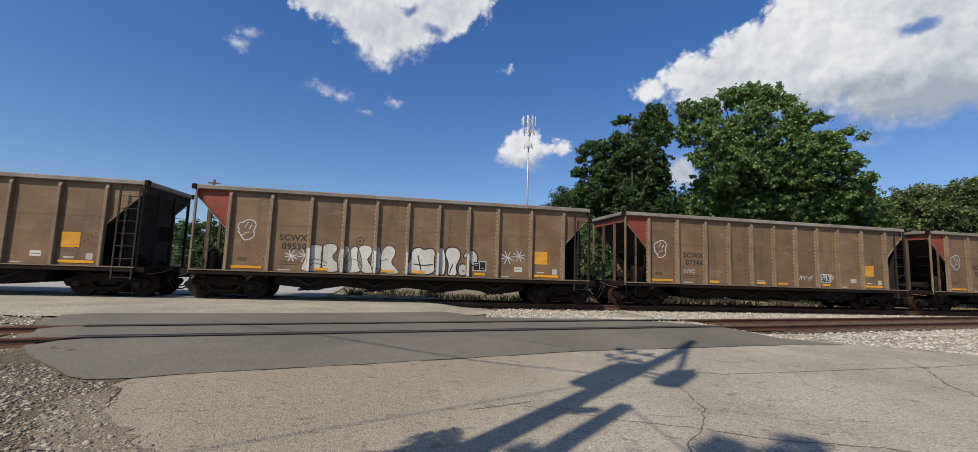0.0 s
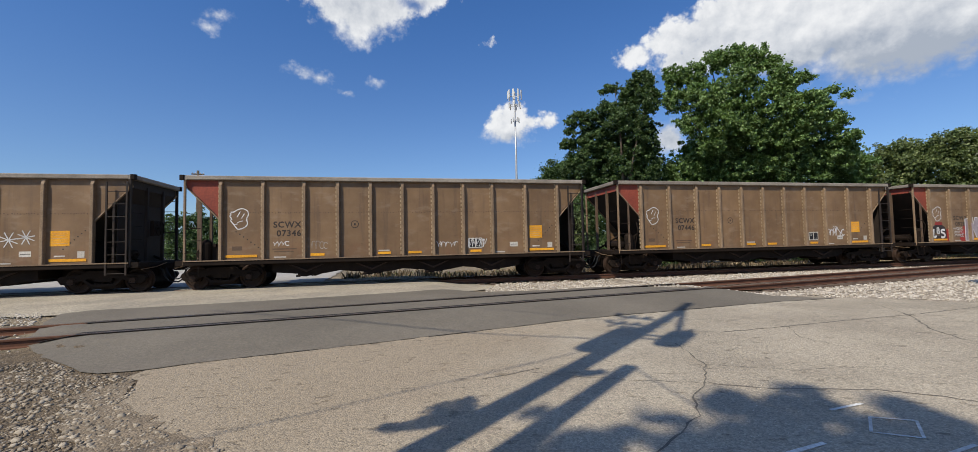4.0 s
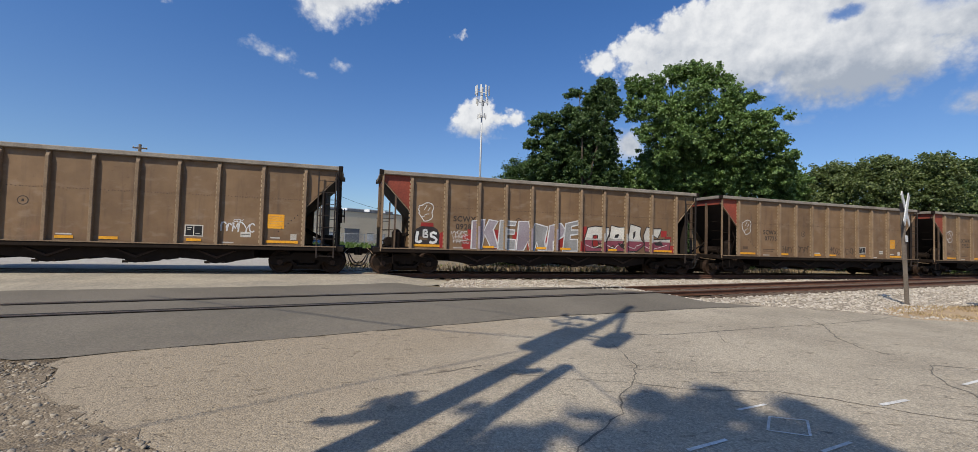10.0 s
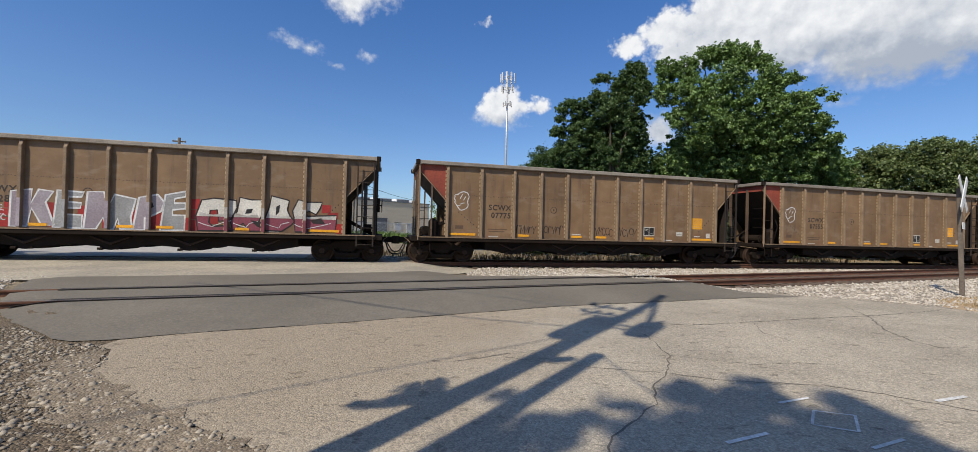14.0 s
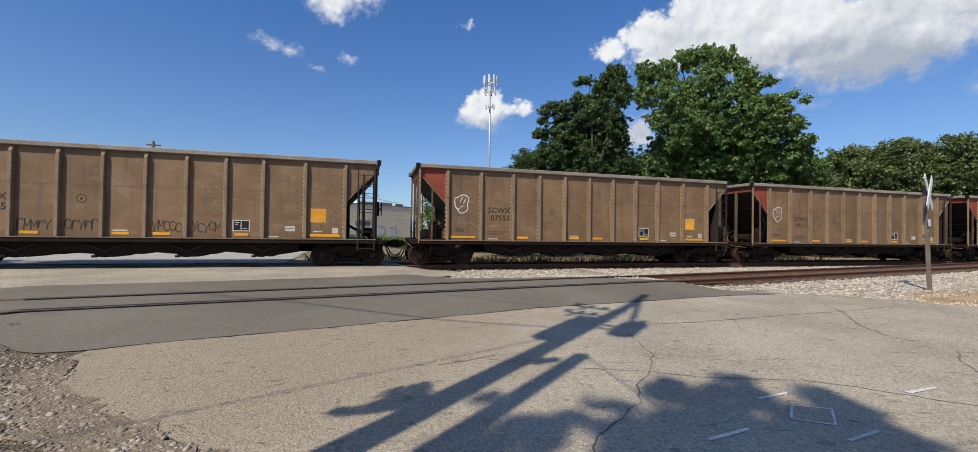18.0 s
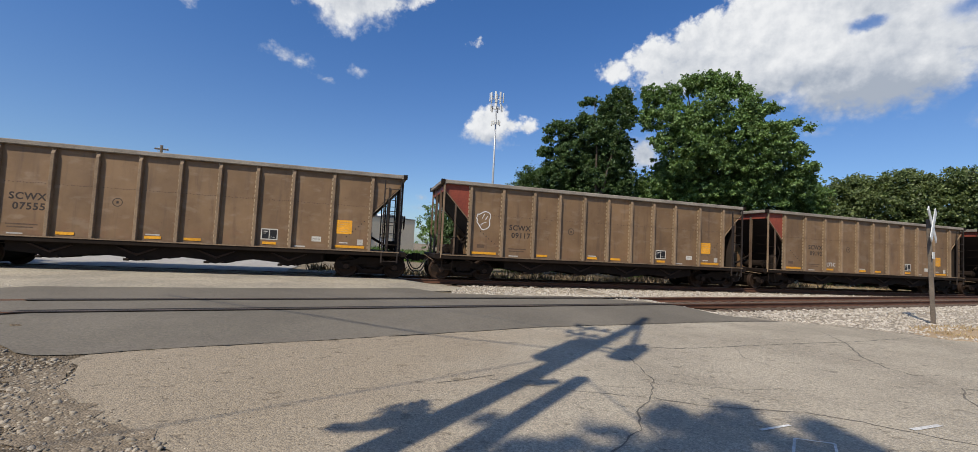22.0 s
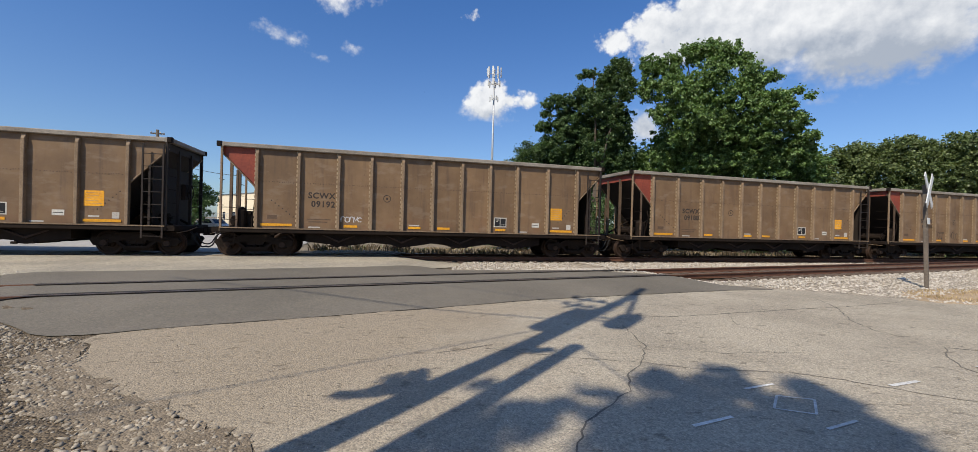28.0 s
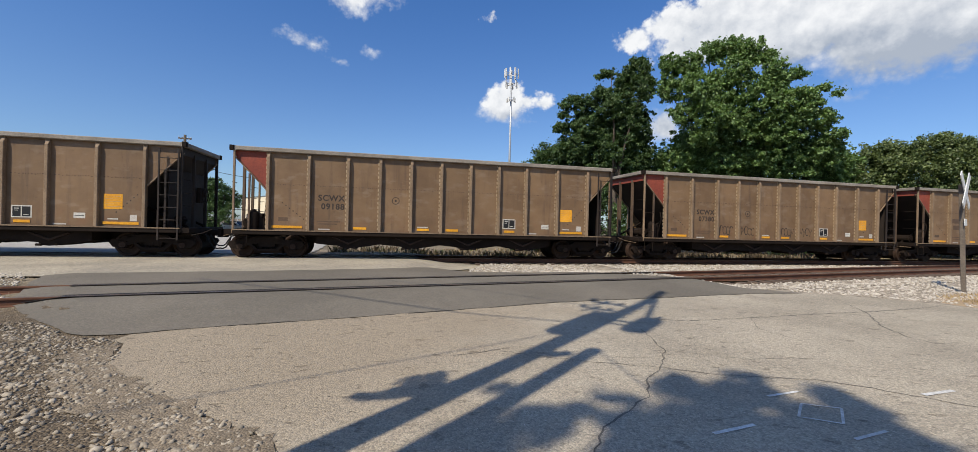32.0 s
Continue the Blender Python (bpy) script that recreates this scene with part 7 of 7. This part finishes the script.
def parked_car(at, turn):
    c = thing("parked_car", "pale parked saloon car in the yard", "car", pose(*at, 0, 0, turn))
    part("body", Shape().slab([(-2.2, 0.28), (2.2, 0.28), (2.25, 0.7), (1.9, 0.88), (0.9, 0.95), (-1.3, 0.98), (-2.15, 0.9), (-2.25, 0.5)], -0.86, 0.86), SIGNW, c)
    part("cabin", Shape().slab([(1.1, 0.94), (0.45, 1.42), (-0.9, 1.44), (-1.6, 0.97)], -0.74, 0.74), SIGNW, c)
    for y in (-0.75, 0.745):
        part("side_window", Shape().slab([(0.85, 0.98), (0.36, 1.36), (-0.8, 1.38), (-1.3, 1.0)], y, y + 0.006), DARKG, c)
    part("windscreen", Shape().add([(1.12, -0.66, 0.98), (1.12, 0.66, 0.98), (0.52, 0.62, 1.40), (0.52, -0.62, 1.40)], [(0, 1, 2, 3)]), DARKG, c)
    for x in (-1.4, 1.4):
        for y in (-0.8, 0.8):
            w = part("wheel", Shape().rod((x, y - 0.1, 0.32), (x, y + 0.1, 0.32), 0.32, 16), GROOVE, c)
            part("rim", Shape().rod((x, y - 0.105, 0.32), (x, y + 0.105, 0.32), 0.19, 12), GALV, w)


parked_car((-27.5, 45.0, -0.1), -20)


# ---- a dragonfly that crosses the view ----
def dragonfly():
    d = thing("dragonfly", "small dark dragonfly in flight with clear wings", "insect")
    part("body", Shape().tube([(-0.025, 0, 0), (-0.012, 0, 0.001), (0.004, 0, 0.003), (0.012, 0, 0.002), (0.018, 0, 0)], [0.0012, 0.0018, 0.0045, 0.004, 0.002], 8), WIRE, d)
    for s in (-1, 1):
        for x in (0.000, 0.008):
            part("wing", Shape().add([(x, s * 0.003, 0.004), (x + 0.004, s * 0.014, 0.008), (x + 0.002, s * 0.028, 0.011), (x - 0.002, s * 0.028, 0.011), (x - 0.003, s * 0.012, 0.007)], [(0, 1, 2, 3, 4)]), WING, d)
    return d


FLY = dragonfly()


# ---- what stands behind the eye and throws its shadow on the road ----
SHADE = 1 / math.tan(radians(SUN_EL))


def behind(shadow_along, lateral, z):
    """The point at height z whose shadow falls that far along and beside the sun's line through the eye's foot."""
    a = shadow_along - z * SHADE
    s, c = math.sin(radians(SUN_AZ - 180)), math.cos(radians(SUN_AZ - 180))
    return a * s + lateral * c, a * c - lateral * s, z


def roadside_pole():
    bx, by, _ = behind(11.0, -2.57, 14.2)
    p = thing("roadside_utility_pole", "tall wooden utility pole with transformers and brackets", "utility pole", (bx, by, 0))
    part("pole", Shape().tube([(0, 0, -0.5), (0, 0, 5), (0, 0, 10), (0, 0, 14.2)], [0.19, 0.165, 0.14, 0.10], 14), POLE, p, smooth=True)

    def at(al, lat, z):
        q = behind(al, lat, z)
        return Vector((q[0] - bx, q[1] - by, q[2]))
    ax = Vector((math.cos(radians(SUN_AZ - 180)), -math.sin(radians(SUN_AZ - 180)), 0))
    can = part("transformer", Shape().lathe([(9.65, 0.10), (9.68, 0.22), (10.6, 0.23), (10.72, 0.19), (10.8, 0.06)], 16, "z"), GALV, p, "grey transformer can", at=ax * 0.60)
    part("bushing", Shape().rod((0.05, 0, 10.75), (0.08, 0, 11.05), 0.05, 8), WHITE, can)
    other = part("transformer", Shape().lathe([(8.7, 0.10), (8.75, 0.25), (10.3, 0.26), (10.45, 0.2), (10.55, 0.06)], 16, "z"), GALV, p, "grey transformer can", at=ax * -0.24)
    part("transformer_bracket", Shape().rod((0, 0, 10.2), tuple(ax * 0.6 + Vector((0, 0, 10.2))), 0.05, 8).rod((0, 0, 9.9), tuple(ax * 0.6 + Vector((0, 0, 9.9))), 0.04, 8), GALV, p)
    for z, r in ((11.75, 0.92), (11.0, 0.86), (10.55, 0.45)):
        arm = part("crossarm", Shape().rod(tuple(ax * -r + Vector((0, 0, z))), tuple(ax * 0.2 + Vector((0, 0, z))), 0.05, 8), POLE, p)
        for f in (0.98, 0.66, 0.36):
            part("insulator", Shape().lathe([(z + 0.04, 0.03), (z + 0.10, 0.07), (z + 0.16, 0.05), (z + 0.22, 0.07), (z + 0.28, 0.03)], 10, "z"), WHITE, arm, at=ax * (-r * f))
        part("fuse_cutout", Shape().rod(tuple(ax * (-r * 0.8) + Vector((0, 0, z - 0.34))), tuple(ax * (-r * 0.66) + Vector((0, 0, z - 0.02))), 0.045, 7), WHITE, arm)
    part("pole_brace", Shape().rod((0, 0, 13.6), tuple(ax * 0.52 + Vector((0, 0, 10.7))), 0.065, 8), POLE, p)
    part("pole_bracket", Shape().rod((0, 0, 7.6), tuple(ax * 0.30 + Vector((0, 0, 7.6))), 0.05, 8).rod(tuple(ax * 0.18 + Vector((0, 0, 7.45))), tuple(ax * 0.34 + Vector((0, 0, 7.7))), 0.09, 8), GALV, p)
    return bx, by


bx, by = roadside_pole()
sx, sy, _ = behind(5.3, -2.03, 8.05)
solo("stub_pole", Shape().tube([(0, 0, -0.5), (0, 0, 4), (0, 0, 8.05)], [0.15, 0.13, 0.11], 12), POLE, "shorter wooden stub pole beside the tall one", "utility pole", (sx, sy, 0), smooth=True)
w0, w1 = behind(6.75, -2.6, 9.7), behind(4.2, -11.5, 9.9)
cable(w0, w1, 0.3, 0.022, "black cable strung from the tall pole")
cable(behind(8.3, -3.15, 11.3), behind(6.6, -14, 11.6), 0.3, 0.012, "black cable strung from the tall pole")
cable(behind(6.0, -2.75, 9.0), behind(-4.5, -6.35, 7.2), 0.2, 0.013, "black service cable leaving the tall pole")
cable(behind(5.28, -1.95, 7.8), behind(1.2, 1.95, 3.4), 0.0, 0.012, "taut steel guy wire from the stub pole")


def shade_blob(al, lat, r, z):
    x, y, zz = behind(al, lat, z)
    return x, y, zz, r * 1.05, r * 0.90


tree("roadside_shade_tree", (-4.6, -7.6), 12.7, 0.17,
     [shade_blob(a, l, r, 11.4 + 0.25 * a) for a, l, r in (
         (4.62, -0.82, 0.22), (4.86, -0.86, 0.13), (5.12, -0.32, 0.24), (5.40, -0.36, 0.13), (4.86, -0.12, 0.20), (5.50, 0.41, 0.14), (5.18, 0.50, 0.20), (4.86, 0.62, 0.24), (4.42, 0.24, 0.24), (4.20, -0.36, 0.28), (4.50, -0.40, 0.22), (4.05, 0.12, 0.36), (4.75, 0.28, 0.18),
         (3.75, -0.55, 0.42), (3.30, -0.82, 0.28), (4.30, 0.72, 0.34), (3.55, 0.30, 0.70), (2.90, -0.05, 0.85), (1.80, 0.20, 1.20), (3.00, 0.85, 0.90), (3.98, -1.16, 0.10), (3.90, -1.34, 0.07), (3.70, -1.06, 0.09), (3.50, -1.20, 0.07), (3.42, -1.42, 0.12),
         (3.18, -1.64, 0.20), (2.85, -1.58, 0.27), (2.45, -1.75, 0.30), (3.44, -2.20, 0.09), (4.66, 0.85, 0.17), (2.20, 1.30, 0.90))],
     LEAF_M, "leafy roadside tree standing behind the viewer", 61, 420, 0.13, 60, 0.075, 10)
vine = [behind(a, l, z) + (r,) for a, l, z, r in ((2.98, -2.92, 5.6, 0.24), (3.28, -2.96, 5.8, 0.12), (3.05, -2.75, 5.6, 0.18), (2.42, -3.14, 5.0, 0.08), (2.48, -3.05, 5.1, 0.10), (2.58, -2.97, 5.2, 0.11), (2.70, -2.90, 5.3, 0.12), (2.82, -2.82, 5.4, 0.13))]
v = tagged(new("pole_vine", foliage("pole_vine", vine, LEAF_D, 170, 0.06, 71)), "leafy creeper clinging to the utility pole", "vine", kind="stuff")


# ---- everything that moves ----
TRAVEL = (1.19, -2.94, -6.97, -10.98, -15.0, -19.03, -23.08, -27.14, -31.2, -35.24, -39.27, -43.27, -47.25, -51.2, -55.12, -59.03, -62.92,
          -66.79, -70.66, -74.51, -78.36, -82.22, -86.08, -89.95, -93.85, -97.78, -101.76, -105.8, -109.91, -114.06, -118.25, -122.42, -126.47)


def travelled(t):
    i = min(int(t), 31)
    f = t - i
    p0, p1, p2, p3 = (TRAVEL[min(max(j, 0), 32)] for j in (i - 1, i, i + 1, i + 2))
    if i == 0:
        p0 = 2 * p1 - p2
    if i == 31:
        p3 = 2 * p2 - p1
    return p1 + 0.5 * f * (p2 - p0 + f * (2 * p0 - 5 * p1 + 4 * p2 - p3 + f * (3 * (p1 - p2) + p3 - p0)))


def motions():
    for k, c in CARS:
        rows = []
        for t in range(33):
            p = on_track(MAIN_AT, MAIN_DEG, TRAVEL[t] + PITCH * k - 5.28)
            rows.append((t, pose(p.x, p.y, MAIN_TOP, 0, 0, MAIN_DEG)))
        walk(c, rows)
    turns_of = [(i / 10, math.degrees((travelled(i / 10) - TRAVEL[0]) / 0.412)) for i in range(321)]
    for w in WHEELS:
        x = w.location.x
        walk(w, [(t, pose(x, 0, 0.42, 0, a, 0)) for t, a in turns_of])
    # the dragonfly comes out of the distance, passes close by and leaves over the viewer's shoulder
    way_in = ((0, -4.0, 62.0, 24.0), (20, -4.2, 60.0, 23.0), (28.6, -2.4, 14.0, 5.6), (29.4, -0.75, 5.2, 2.85), (29.7, -0.42, 3.05, 2.45), (29.8, 0.02, 2.22, 2.32),
              (29.9, 0.29, 1.39, 2.27), (30.0, 0.42, 0.79, 2.09), (30.1, 0.62, 0.10, 2.2), (31.0, 3.0, -8.0, 3.5), (32, 5.0, -16.0, 5.0))
    walk(FLY, [(t, pose(x, y, z, 0, -15, -55)) for t, x, y, z in way_in])


motions()
